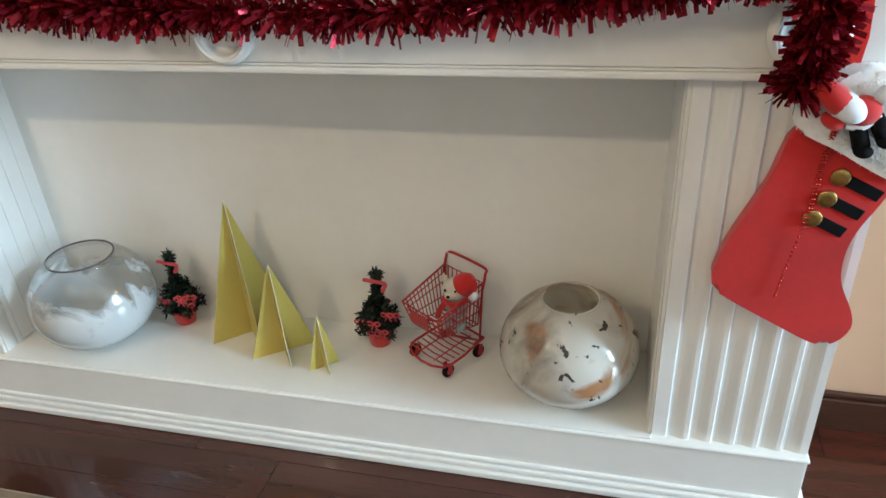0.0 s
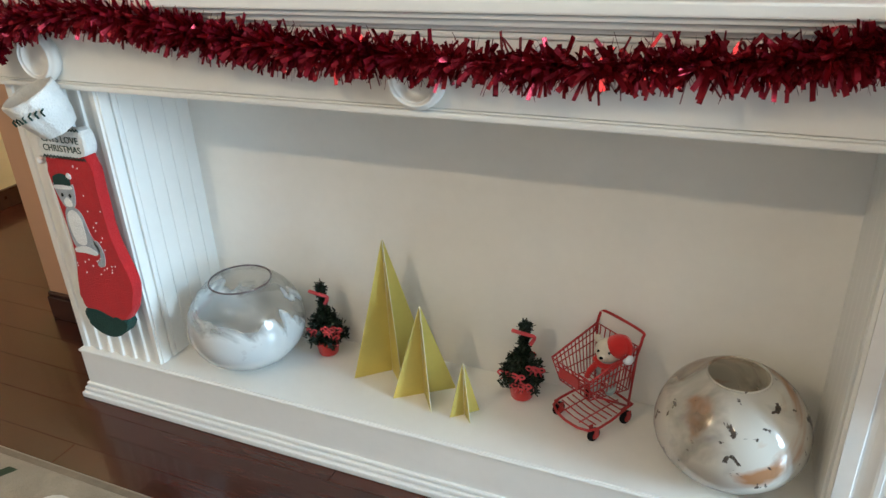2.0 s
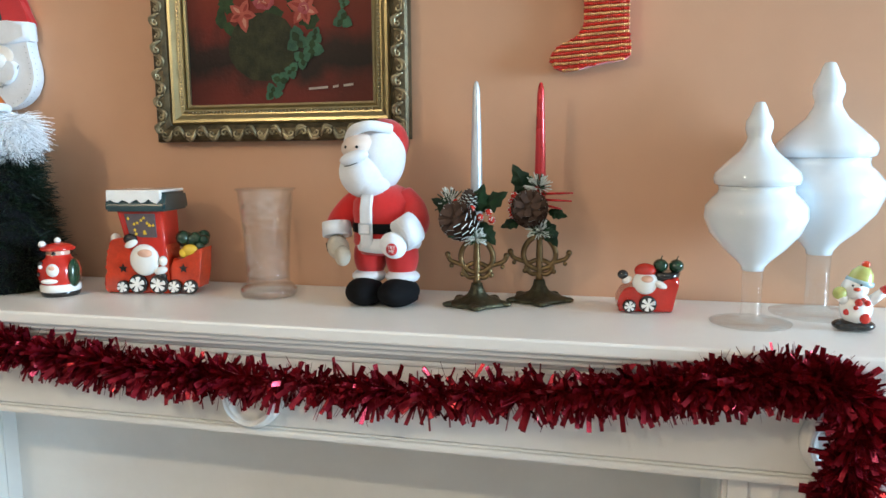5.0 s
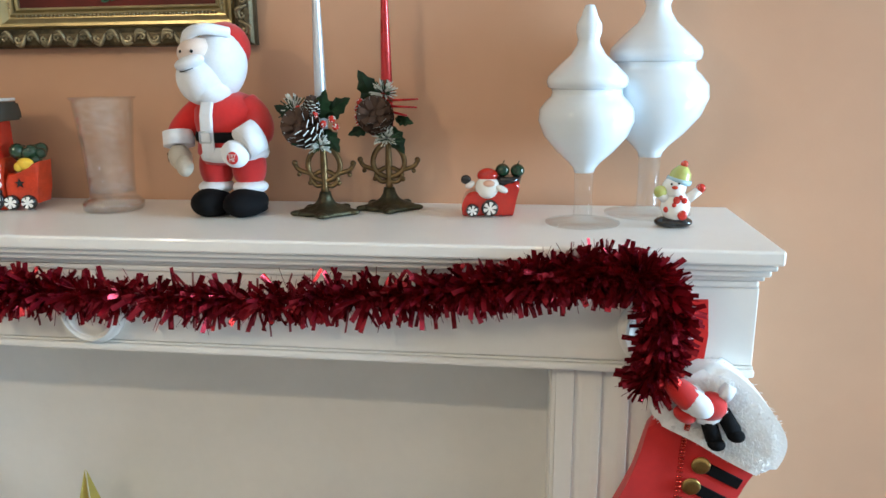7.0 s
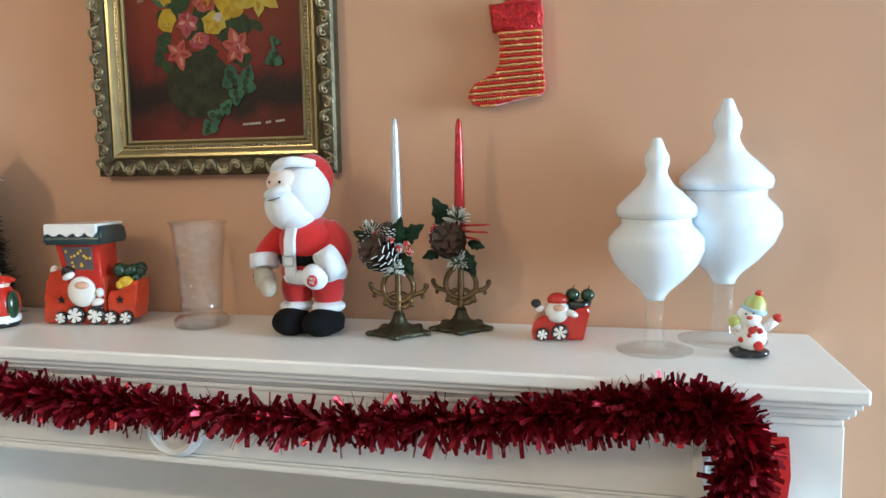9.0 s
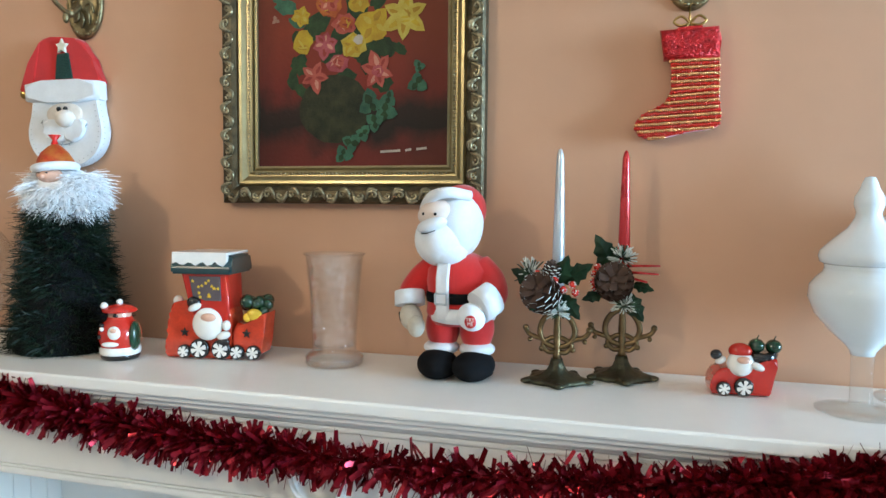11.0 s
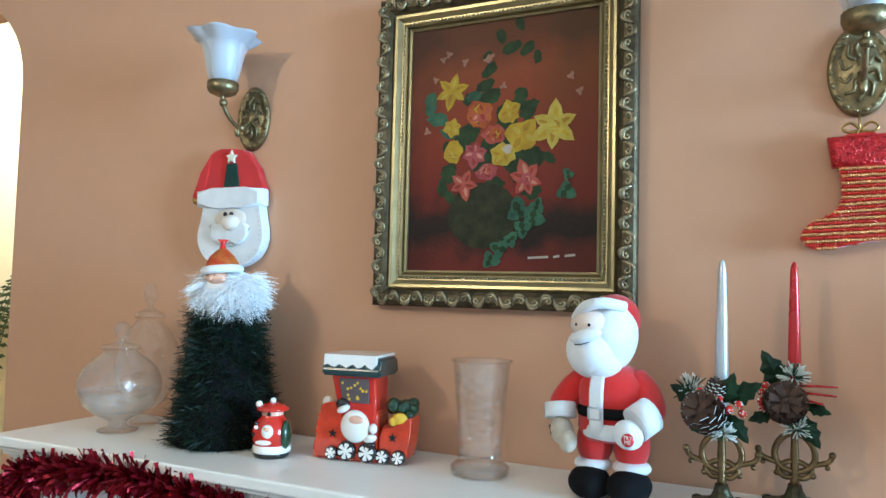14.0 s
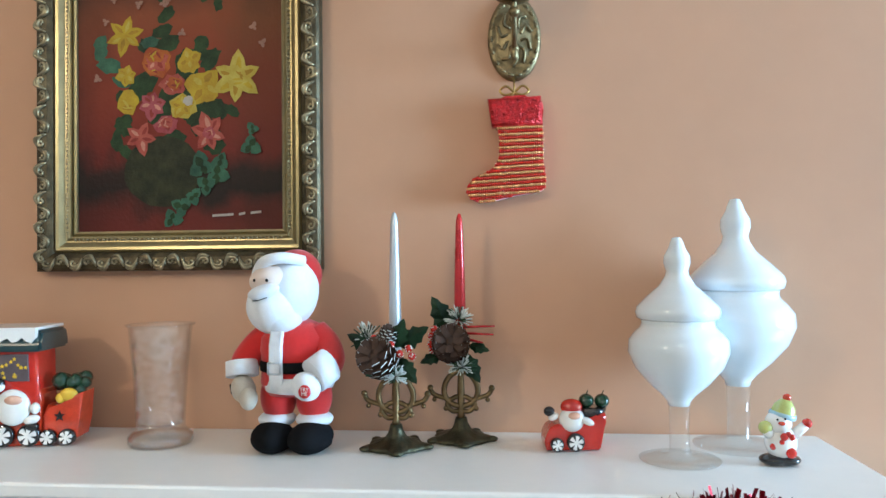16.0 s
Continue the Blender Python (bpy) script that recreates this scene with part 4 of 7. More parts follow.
def candle_holder(x, y, wax, label, second):
    h = thing("candle_holder", (x, y, ZS), label, "candle holder", "pair of candle holders")
    bm = B()
    lathe(bm, [(0, 0.003), (0.045, 0.0), (0.051, 0.003), (0.047, 0.008), (0.036, 0.011), (0.024, 0.015), (0.016, 0.021), (0.012, 0.03), (0.0095, 0.04), (0, 0.04)], 60, (0, 0, 0), 0, lambda a, k: 1 + (0.13 * math.cos(5 * a + 0.6) + 0.06 * math.cos(9 * a) if k < 4 else 0.09 * math.cos(5 * a + 0.6) + 0.05 * math.sin(9 * a) if k < 7 else 0))
    for k in range(5):
        a = (2 * math.pi * k - 0.6) / 5
        ball(bm, (0.053 * math.cos(a), 0.053 * math.sin(a), 0.005), (0.011, 0.009, 0.005), 0, (0, 0, math.degrees(a)), 10, 6)
    part("base", bm, VERDI, h)
    bm = B()
    tube(bm, [(0, 0, 0.034), (0, 0, 0.05), (0, 0, 0.085), (0, 0, 0.11), (0, 0, 0.125)], [0.008, 0.006, 0.0065, 0.0055, 0.0065], 12)
    ball(bm, (0, 0, 0.068), 0.0065, seg=12, rings=8)
    ball(bm, (0, 0, 0.09), (0.006, 0.006, 0.009), seg=12, rings=8)
    part("stem", bm, BRASS, h)
    bm = B()
    tube(bm, [(0.029 * math.cos(a) * (1 - 0.12 * math.sin(a)), 0, 0.089 + 0.03 * math.sin(a)) for a in np.linspace(0, 2 * math.pi, 33)[:-1]], 0.005, 8, closed=True)
    part("ring", bm, BRASS, h)
    for sg in (-1, 1):
        bm = B()
        tube(bm, smooth_line([(0, 0, 0.052), (sg * 0.014, 0, 0.05), (sg * 0.024, 0, 0.062), (sg * 0.012, 0, 0.073), (0, 0, 0.076)], 6), 0.0044, 8)
        tube(bm, smooth_line([(sg * 0.02, 0, 0.07), (sg * 0.034, 0, 0.074), (sg * 0.047, 0, 0.079), (sg * 0.053, 0, 0.088)], 6), 0.0042, 8)
        ball(bm, (sg * 0.053, 0, 0.09), 0.0055, seg=12, rings=8)
        ball(bm, (sg * 0.026, 0, 0.055), 0.0048, seg=10, rings=7)
        ball(bm, (sg * 0.046, 0, 0.07), 0.0042, seg=10, rings=7)
        part("scroll_arm", bm, BRASS, h)
    bm = B()
    lathe(bm, [(0, 0.118), (0.01, 0.12), (0.013, 0.132), (0.014, 0.15), (0.011, 0.15), (0.01, 0.136), (0, 0.134)], 24)
    part("cup", bm, BRASS, h)
    bm = B()
    top = 0.392
    lathe(bm, [(0, 0.135), (0.0105, 0.135), (0.0102, 0.22), (0.0085, 0.3), (0.0062, top - 0.02), (0.0055, top - 0.012), (0.003, top - 0.003), (0.0, top)], 28)
    part("candle", bm, wax, h, "tapered unlit candle")
    if not second:
        pine_cone("pine_cone", h, (-0.022, -0.03, 0.15), 0.031, (60, -25, 0))
        sprig(h, (-0.045, -0.012, 0.182), 0.027, 1)
        sprig(h, (0.004, -0.03, 0.122), 0.021, 2)
        for c, l, d in (((-0.02, -0.012, 0.16), 0.052, (-1, -0.2, 0.55)), ((0.008, -0.014, 0.17), 0.05, (0.85, -0.2, 0.55)), ((0.004, -0.02, 0.168), 0.044, (0.3, -0.3, 0.9)), ((0.01, -0.016, 0.15), 0.042, (0.6, -0.4, -0.75)), ((-0.01, -0.018, 0.15), 0.04, (-0.5, -0.5, -0.4))):
            holly(h, c, l, d)
        for c in ((-0.03, -0.034, 0.185), (0.012, -0.032, 0.16), (0.026, -0.026, 0.168), (-0.002, -0.034, 0.175), (0.031, -0.024, 0.155)):
            berry(h, c)
        pine_cone("pine_cone", h, (-0.008, -0.026, 0.187), 0.015, (20, 20, 0))
    else:
        pine_cone("pine_cone", h, (-0.014, -0.03, 0.168), 0.031, (68, 12, 0))
        sprig(h, (-0.002, -0.016, 0.208), 0.024, 5)
        sprig(h, (0.004, -0.03, 0.13), 0.023, 6)
        for c, l, d in (((-0.014, -0.008, 0.185), 0.058, (-0.5, -0.1, 0.95)), ((0.006, -0.012, 0.15), 0.046, (0.5, -0.3, -0.8)), ((0.016, -0.012, 0.165), 0.03, (0.8, -0.2, -0.2)), ((-0.03, -0.012, 0.15), 0.034, (-0.8, -0.3, -0.3))):
            holly(h, c, l, d)
        for c in ((-0.047, -0.026, 0.182), (-0.042, -0.03, 0.194), (-0.048, -0.024, 0.168), (-0.045, -0.026, 0.158)):
            berry(h, c)
        bm = B()
        for a, b in (((0, -0.016, 0.196), (0.06, -0.02, 0.198)), ((0.008, -0.018, 0.186), (0.058, -0.022, 0.184)), ((0.012, -0.018, 0.176), (0.04, -0.02, 0.17))):
            tube(bm, [a, b], [0.0026, 0.0016], 6)
        part("twig", bm, CANDLE_RED, h, "red painted twigs")


candle_holder(0.375, -0.128, SILVER, "ornate brass holder with a silver taper candle and pine cone posy", False)
candle_holder(0.479, -0.07, CANDLE_RED, "ornate brass holder with a red taper candle and pine cone posy", True)


def sleigh():
    s = thing("ceramic_sleigh", (0.665, -0.106, ZS), "small red glazed ceramic sleigh car with green parcels", "figurine", turn=6)
    bm = B()
    pts = smooth_line([(-0.045, 0, 0.0), (-0.049, 0, 0.014), (-0.042, 0, 0.034), (-0.028, 0, 0.043), (0.0, 0, 0.04), (0.016, 0, 0.05), (0.05, 0, 0.06), (0.046, 0, 0.03), (0.04, 0, 0.0)], 4)
    plate(bm, [(p.x, p.z) for p in pts], -0.026, 0.026, 0, 0.006)
    part("body", bm, CER_RED, s)
    for x, r in ((-0.03, 0.011), (0.0, 0.0145)):
        wheel(s, x, -0.0262, r + 0.001, r)
    bm = B()
    ball(bm, (-0.004, -0.02, 0.05), (0.021, 0.014, 0.021), 0)
    ball(bm, (-0.002, -0.031, 0.058), (0.01, 0.006, 0.006), 1)
    ball(bm, (-0.004, -0.016, 0.07), (0.018, 0.015, 0.013), 2)
    ball(bm, (-0.034, -0.02, 0.055), (0.009, 0.008, 0.006), 0, (0, -30, 0))
    ball(bm, (-0.041, -0.021, 0.064), (0.009, 0.007, 0.008), 3)
    ball(bm, (0.02, -0.026, 0.048), (0.012, 0.007, 0.006), 0, (0, 25, 0))
    part("driver_figure", bm, [CER_WHITE, CER_SKIN, CER_RED, CER_BLACK], s, "white-bearded figure in a red cap")
    bm = B()
    lathe(bm, [(0, 0.05), (0.022, 0.052), (0.026, 0.066), (0.02, 0.068), (0, 0.066)], 20, (0.03, -0.002, 0))
    part("sack", bm, CER_BLACK, s)
    for c in ((0.022, -0.008, 0.078), (0.048, -0.006, 0.077)):
        bm = B()
        ball(bm, c, (0.0125, 0.0125, 0.0115), 0, None, 18, 10)
        tube(bm, [(c[0], c[1], c[2] + 0.01), (c[0] + 0.003, c[1], c[2] + 0.017)], 0.001, 5)
        part("green_bauble", bm, CER_GREEN, s)


sleigh()


def urn(x, y, s, label):
    u = thing("lidded_urn", (x, y, ZS), label, "urn", "pair of white glass urns")
    bm = B()
    lathe(bm, [(0, 0.0), (0.06, 0.0), (0.061, 0.002), (0.04, 0.005), (0.018, 0.008), (0.0155, 0.014), (0.0145, 0.045), (0.0155, 0.082), (0, 0.084)], 48)
    foot = part("foot", bm, STEM, u, "clear glass stem and foot")
    bm = B()
    lathe(bm, [(0, 0.083), (0.016, 0.0835), (0.0175, 0.09), (0.026, 0.1), (0.046, 0.118), (0.066, 0.142), (0.0755, 0.166), (0.074, 0.184), (0.065, 0.196), (0.0565, 0.204), (0.0545, 0.21), (0.0555, 0.2152), (0.0, 0.2152)], 56)
    part("bowl", bm, OPAL, u)
    bm = B()
    lathe(bm, [(0, 0.2154), (0.0555, 0.2154), (0.0615, 0.2185), (0.0635, 0.227), (0.0615, 0.235), (0.045, 0.252), (0.027, 0.268), (0.0185, 0.282), (0.0165, 0.29), (0.02, 0.302), (0.0195, 0.313), (0.013, 0.325), (0.0105, 0.333), (0.007, 0.341), (0, 0.343)], 56)
    part("lid", bm, OPAL, u)
    u.scale = (s, s, s)


urn(0.823, -0.17, 1.0, "white opal glass lidded urn on a clear stem")
urn(0.938, -0.08, 1.19, "taller white opal glass lidded urn on a clear stem")


def snowman():
    bm = B()
    ball(bm, (-0.008, 0, 0.008), (0.022, 0.018, 0.009), 1)
    ball(bm, (0.01, 0, 0.008), (0.02, 0.018, 0.009), 1)
    ball(bm, (0.002, 0, 0.034), (0.023, 0.021, 0.026), 0)
    ball(bm, (-0.002, -0.003, 0.064), (0.019, 0.018, 0.018), 0)
    lathe(bm, [(0.018, 0.0), (0.02, 0.003), (0.019, 0.008), (0.017, 0.008)], 20, (0.004, 0, 0.07), 3, None, Euler((0, 0.25, 0)).to_matrix())
    lathe(bm, [(0.0175, 0.006), (0.015, 0.018), (0.008, 0.027), (0, 0.029)], 20, (0.004, 0, 0.07), 4, None, Euler((0, 0.25, 0)).to_matrix())
    ball(bm, (0.012, 0, 0.1), 0.006, 5)
    tube(bm, [(0.02, -0.002, 0.045), (0.036, -0.004, 0.06)], [0.008, 0.007], 10, 0)
    ball(bm, (0.038, -0.005, 0.063), 0.0075, 2)
    tube(bm, [(-0.014, -0.004, 0.045), (-0.024, -0.012, 0.056)], [0.008, 0.008], 10, 0)
    ball(bm, (-0.024, -0.012, 0.058), (0.01, 0.008, 0.01), 4)
    ball(bm, (-0.004, -0.022, 0.066), (0.005, 0.006, 0.003), 5)
    for x, z in ((-0.009, 0.071), (0.002, 0.072)):
        ball(bm, (x, -0.019, z), 0.0018, 1, None, 8, 6)
    for x, y, z, a in ((-0.014, -0.014, 0.03, 0.005), (0.0, -0.02, 0.046, 0.006), (0.012, -0.018, 0.045, 0.005), (0.01, -0.019, 0.022, 0.008), (-0.003, -0.019, 0.038, 0.004), (0.006, -0.02, 0.05, 0.004)):
        ball(bm, (x, y, z), (a, 0.003, a), 2, None, 10, 7)
    solid("snowman_figurine", bm, [CER_WHITE, CER_BLACK, CER_RED, CER_BLUE, LIME, CER_ORANGE], "small glazed ceramic snowman with a lime and blue hat", "figurine", at=(0.964, -0.19, ZS))


snowman()


# ---- on the wall ----
GILT_IN = mat("bright_burnished_gilding", (0.36, 0.295, 0.155), 0.34, 0.9, vary=0.15, scale=30)


def painting():
    x0, x1, z0, z1 = -0.3285, 0.2235, 1.3965, 2.0565
    a0, a1, b0, b1 = -0.257, 0.152, 1.468, 1.985
    p = thing("framed_painting", ((x0 + x1) / 2, -0.002, z0), "oil painting of yellow and coral flowers in an ornate gilded frame", "painting")
    cx = (x0 + x1) / 2

    def ring(name, prof, material):
        """Four mitred members: rows of (distance out from the canvas edge, y)."""
        bm = B()
        rows = []
        for d, y in prof:
            rows.append([bm.verts.new((qx - cx, y, qz - z0)) for qx, qz in ((a0 - d, b0 - d), (a1 + d, b0 - d), (a1 + d, b1 + d), (a0 - d, b1 + d))])
        for r0, r1 in zip(rows, rows[1:]):
            for i in range(4):
                bm.faces.new((r0[i], r0[(i + 1) % 4], r1[(i + 1) % 4], r1[i]))
        return part(name, bm, material, p)

    ring("inner_slip", [(-0.004, -0.006), (-0.004, -0.014), (0.0, -0.016), (0.003, -0.014), (0.006, -0.012)], GILT_IN)
    ring("inner_moulding", [(0.0055, -0.008), (0.0055, -0.02), (0.009, -0.022), (0.013, -0.018), (0.0165, -0.0185), (0.0255, -0.026), (0.031, -0.027), (0.035, -0.022)], GILT_IN)
    ring("outer_moulding", [(0.034, -0.014), (0.034, -0.021), (0.038, -0.026), (0.046, -0.031), (0.058, -0.033), (0.066, -0.03), (0.0705, -0.024), (0.0715, -0.012), (0.0705, -0.001)], GILT_DARK)
    # scrolls carved along the outer member
    bm = B()

    def scroll(c, along, across, s):
        pts = []
        for k in range(13):
            a = k / 12 * 4.6
            r = s * (1 - k / 12 * 0.78)
            pts.append(c + along * (r * math.cos(a) - s * 0.3) + across * r * math.sin(a) * 0.75 + Vector((0, -0.0045 - 0.0008 * k / 12, 0)))
        tube(bm, pts, [0.0042 - 0.0024 * k / 12 for k in range(13)], 6)
        tube(bm, smooth_line([c + along * s * 0.9 - across * s * 0.6 + Vector((0, -0.004, 0)), c + along * s * 0.2 + across * s * 0.9 + Vector((0, -0.006, 0)), c - along * s * 0.9 + across * s * 0.7 + Vector((0, -0.004, 0))], 4), [0.0014, 0.0026, 0.0034, 0.0038, 0.0038, 0.0034, 0.0028, 0.002, 0.0014], 6)
        ball(bm, c + across * s * 0.1 - along * s * 0.2 + Vector((0, -0.005, 0)), (0.0032, 0.002, 0.0032), 0, None, 8, 6)

    m = 0.0545
    for (ax, az), (bx, bz) in (((a0 - m, b0 - m), (a1 + m, b0 - m)), ((a1 + m, b0 - m), (a1 + m, b1 + m)), ((a1 + m, b1 + m), (a0 - m, b1 + m)), ((a0 - m, b1 + m), (a0 - m, b0 - m))):
        A, Z = Vector((ax - cx, -0.029, az - z0)), Vector((bx - cx, -0.029, bz - z0))
        d = (Z - A).normalized()
        c = d.cross(Vector((0, 1, 0)))
        n = round((Z - A).length / 0.027)
        for k in range(n):
            scroll(A + (Z - A) * (k + 0.5) / n, d * (1 if k < n / 2 else -1), c * (1 if k % 2 else -1), 0.0135)
    part("carving", bm, GILT, p)["kind"] = "stuff"
    bm = B()
    per = 2 * ((a1 - a0) + (b1 - b0))
    for (ax, az), (bx, bz) in (((a0, b0), (a1, b0)), ((a1, b0), (a1, b1)), ((a1, b1), (a0, b1)), ((a0, b1), (a0, b0))):
        n = int(math.hypot(bx - ax, bz - az) / 0.008)
        for k in range(n):
            f = (k + 0.5) / n
            q = [ax + (bx - ax) * f, az + (bz - az) * f]
            ox = -0.0115 if ax == bx == a0 else 0.0115 if ax == bx else 0
            oz = -0.0115 if az == bz == b0 else 0.0115 if az == bz else 0
            ball(bm, (q[0] + ox - cx, -0.0205, q[1] + oz - z0), 0.0026, 0, None, 6, 4)
    part("beading", bm, GILT, p)["kind"] = "stuff"

    # the canvas: broad painted ground, then the painted shapes a hair above it
    ground = bpy.data.materials.new("painted_red_brown_ground")
    ground.use_nodes = True
    nt = ground.node_tree
    b = nt.nodes["Principled BSDF"]
    tc = nt.nodes.new("ShaderNodeTexCoord")
    sep = nt.nodes.new("ShaderNodeSeparateXYZ")
    nz = nt.nodes.new("ShaderNodeTexNoise")
    nz.inputs["Scale"].default_value, nz.inputs["Detail"].default_value = 5, 6
    nt.links.new(tc.outputs["Generated"], sep.inputs[0])
    nt.links.new(tc.outputs["Generated"], nz.inputs["Vector"])
    wob = nt.nodes.new("ShaderNodeMath")
    wob.operation = "MULTIPLY_ADD"
    wob.inputs[1].default_value = 0.22
    nt.links.new(nz.outputs["Fac"], wob.inputs[0])
    nt.links.new(sep.outputs["Z"], wob.inputs[2])
    r1 = nt.nodes.new("ShaderNodeValToRGB")
    el = r1.color_ramp.elements
    tones = ((0.10, (0.13, 0.016, 0.010)), (0.2, (0.10, 0.013, 0.008)), (0.27, (0.014, 0.006, 0.004)), (0.34, (0.022, 0.007, 0.005)), (0.42, (0.16, 0.014, 0.008)), (0.7, (0.20, 0.027, 0.009)), (0.9, (0.20, 0.045, 0.014)), (1.0, (0.10, 0.03, 0.012)))
    el[0].position, el[1].position = tones[0][0], tones[-1][0]
    el[0].color, el[1].color = (*tones[0][1], 1), (*tones[-1][1], 1)
    for pos, c in tones[1:-1]:
        el.new(pos).color = (*c, 1)
    nt.links.new(wob.outputs[0], r1.inputs[0])
    w2 = nt.nodes.new("ShaderNodeMath")
    w2.operation = "MULTIPLY_ADD"
    w2.inputs[1].default_value = 0.35
    nt.links.new(nz.outputs["Fac"], w2.inputs[0])
    nt.links.new(sep.outputs["X"], w2.inputs[2])
    r2 = nt.nodes.new("ShaderNodeValToRGB")
    e2 = r2.color_ramp.elements
    e2[0].position, e2[0].color = 0.12, (0.35, 0.35, 0.4, 1)
    e2[1].position, e2[1].color = 1.0, (0.7, 0.9, 0.8, 1)
    e2.new(0.42).color = (0.95, 0.95, 0.95, 1)
    e2.new(0.8).color = (1, 1, 1, 1)
    nt.links.new(w2.outputs[0], r2.inputs[0])
    mu = nt.nodes.new("ShaderNodeMix")
    mu.data_type, mu.blend_type = "RGBA", "MULTIPLY"
    mu.inputs["Factor"].default_value = 1
    ab = [i for i in mu.inputs if i.type == "RGBA"]
    nt.links.new(r1.outputs[0], ab[0])
    nt.links.new(r2.outputs[0], ab[1])
    nt.links.new([o for o in mu.outputs if o.type == "RGBA"][0], b.inputs["Base Color"])
    b.inputs["Roughness"].default_value = 0.5
    b.inputs["Specular IOR Level"].default_value = 0.2
    bp = nt.nodes.new("ShaderNodeBump")
    bp.inputs["Strength"].default_value, bp.inputs["Distance"].default_value = 0.25, 0.002
    n3 = nt.nodes.new("ShaderNodeTexNoise")
    n3.inputs["Scale"].default_value = 60
    nt.links.new(tc.outputs["Generated"], n3.inputs["Vector"])
    nt.links.new(n3.outputs["Fac"], bp.inputs["Height"])
    nt.links.new(bp.outputs[0], b.inputs["Normal"])
    bm = B()
    box(bm, a0 - 0.005 - cx, a1 + 0.005 - cx, -0.009, -0.003, b0 - 0.005 - z0, b1 + 0.005 - z0)
    canvas = part("canvas", bm, ground, p)

    def paint(name, color, alt=None):
        return mat(name, Vector(color) * 0.6, 0.5, vary=0.25, scale=38, alt=Vector(alt) * 0.55 if alt else None, bump=0.15, bscale=150, spec=0.2)

    YEL, YEL2 = paint("yellow_oil_paint", (0.72, 0.50, 0.03), (0.55, 0.30, 0.02)), paint("pale_yellow_oil_paint", (0.75, 0.60, 0.12), (0.6, 0.4, 0.03))
    ORG, COR = paint("orange_oil_paint", (0.66, 0.20, 0.03), (0.45, 0.07, 0.02)), paint("coral_oil_paint", (0.62, 0.15, 0.10), (0.45, 0.06, 0.04))
    PNK = paint("rose_oil_paint", (0.55, 0.13, 0.14), (0.40, 0.05, 0.06))
    GRN, TEAL = paint("dark_green_oil_paint", (0.045, 0.095, 0.03), (0.012, 0.026, 0.010)), paint("teal_oil_paint", (0.09, 0.22, 0.12), (0.03, 0.09, 0.055))
    PALE = paint("pale_oil_paint", (0.62, 0.52, 0.42))
    BLUSH = paint("dusky_pink_oil_paint", (0.42, 0.22, 0.15))
    POT = paint("olive_black_oil_paint", (0.06, 0.062, 0.024), (0.012, 0.013, 0.007))
    DYEL, DCOR, LCOR, DTEAL, LTEAL = paint("ochre_oil_paint", (0.48, 0.26, 0.02)), paint("deep_red_oil_paint", (0.34, 0.045, 0.03)), paint("pale_coral_oil_paint", (0.72, 0.30, 0.2)), paint("deep_green_oil_paint", (0.012, 0.04, 0.025)), paint("pale_green_oil_paint", (0.16, 0.32, 0.2))
    light = {"yellow_oil_paint": YEL2, "pale_yellow_oil_paint": YEL, "orange_oil_paint": YEL, "coral_oil_paint": LCOR, "rose_oil_paint": LCOR, "teal_oil_paint": LTEAL}
    dark = {"yellow_oil_paint": DYEL, "pale_yellow_oil_paint": DYEL, "orange_oil_paint": DCOR, "coral_oil_paint": DCOR, "rose_oil_paint": DCOR, "teal_oil_paint": DTEAL}
    W, H = a1 - a0, b1 - b0

    def place(u, v):
        return a0 + u * W - cx, b1 - v * H - z0

    rnd = random.Random(11)
    layer = [0]

    def dab(name, pts, material):
        layer[0] += 1
        bm = B()
        y = -0.0092 - 0.000012 * layer[0]
        f = bm.faces.new([bm.verts.new((x, y, z)) for x, z in pts])
        part(name, bm, material, canvas)

    def blotch(u, v, ru, rv, material, name="painted_leaf", n=16, rough=0.18, turn=0.0):
        x, z = place(u, v)
        pts = []
        for k in range(n):
            a = 2 * math.pi * k / n
            q = 1 + rnd.uniform(-rough, rough)
            ex, ez = ru * W * q * math.cos(a), rv * W * q * math.sin(a)
            pts.append((x + ex * math.cos(turn) - ez * math.sin(turn), z + ex * math.sin(turn) + ez * math.cos(turn)))
        dab(name, pts, material)
        if name in ("painted_rose", "painted_bud", "painted_lily"):
            for j in range(4):
                a, q = rnd.uniform(0, 6.28), rnd.uniform(0.2, 0.6)
                bx, bz = x + ru * W * q * math.cos(a), z + rv * W * q * math.sin(a)
                aa = a + 1.57
                sw, sl = ru * W * 0.16, ru * W * 0.55
                dab("painted_stroke", [(bx + sl * p * math.cos(aa) - sw * r * math.sin(aa) + 0.3 * sw * p * p * math.cos(a), bz + sl * p * math.sin(aa) + sw * r * math.cos(aa)) for p, r in ((-1, 0), (-0.4, 0.8), (0.4, 0.9), (1, 0.1), (0.3, -0.5), (-0.5, -0.6))], (light if j % 2 else dark).get(material.name, material))

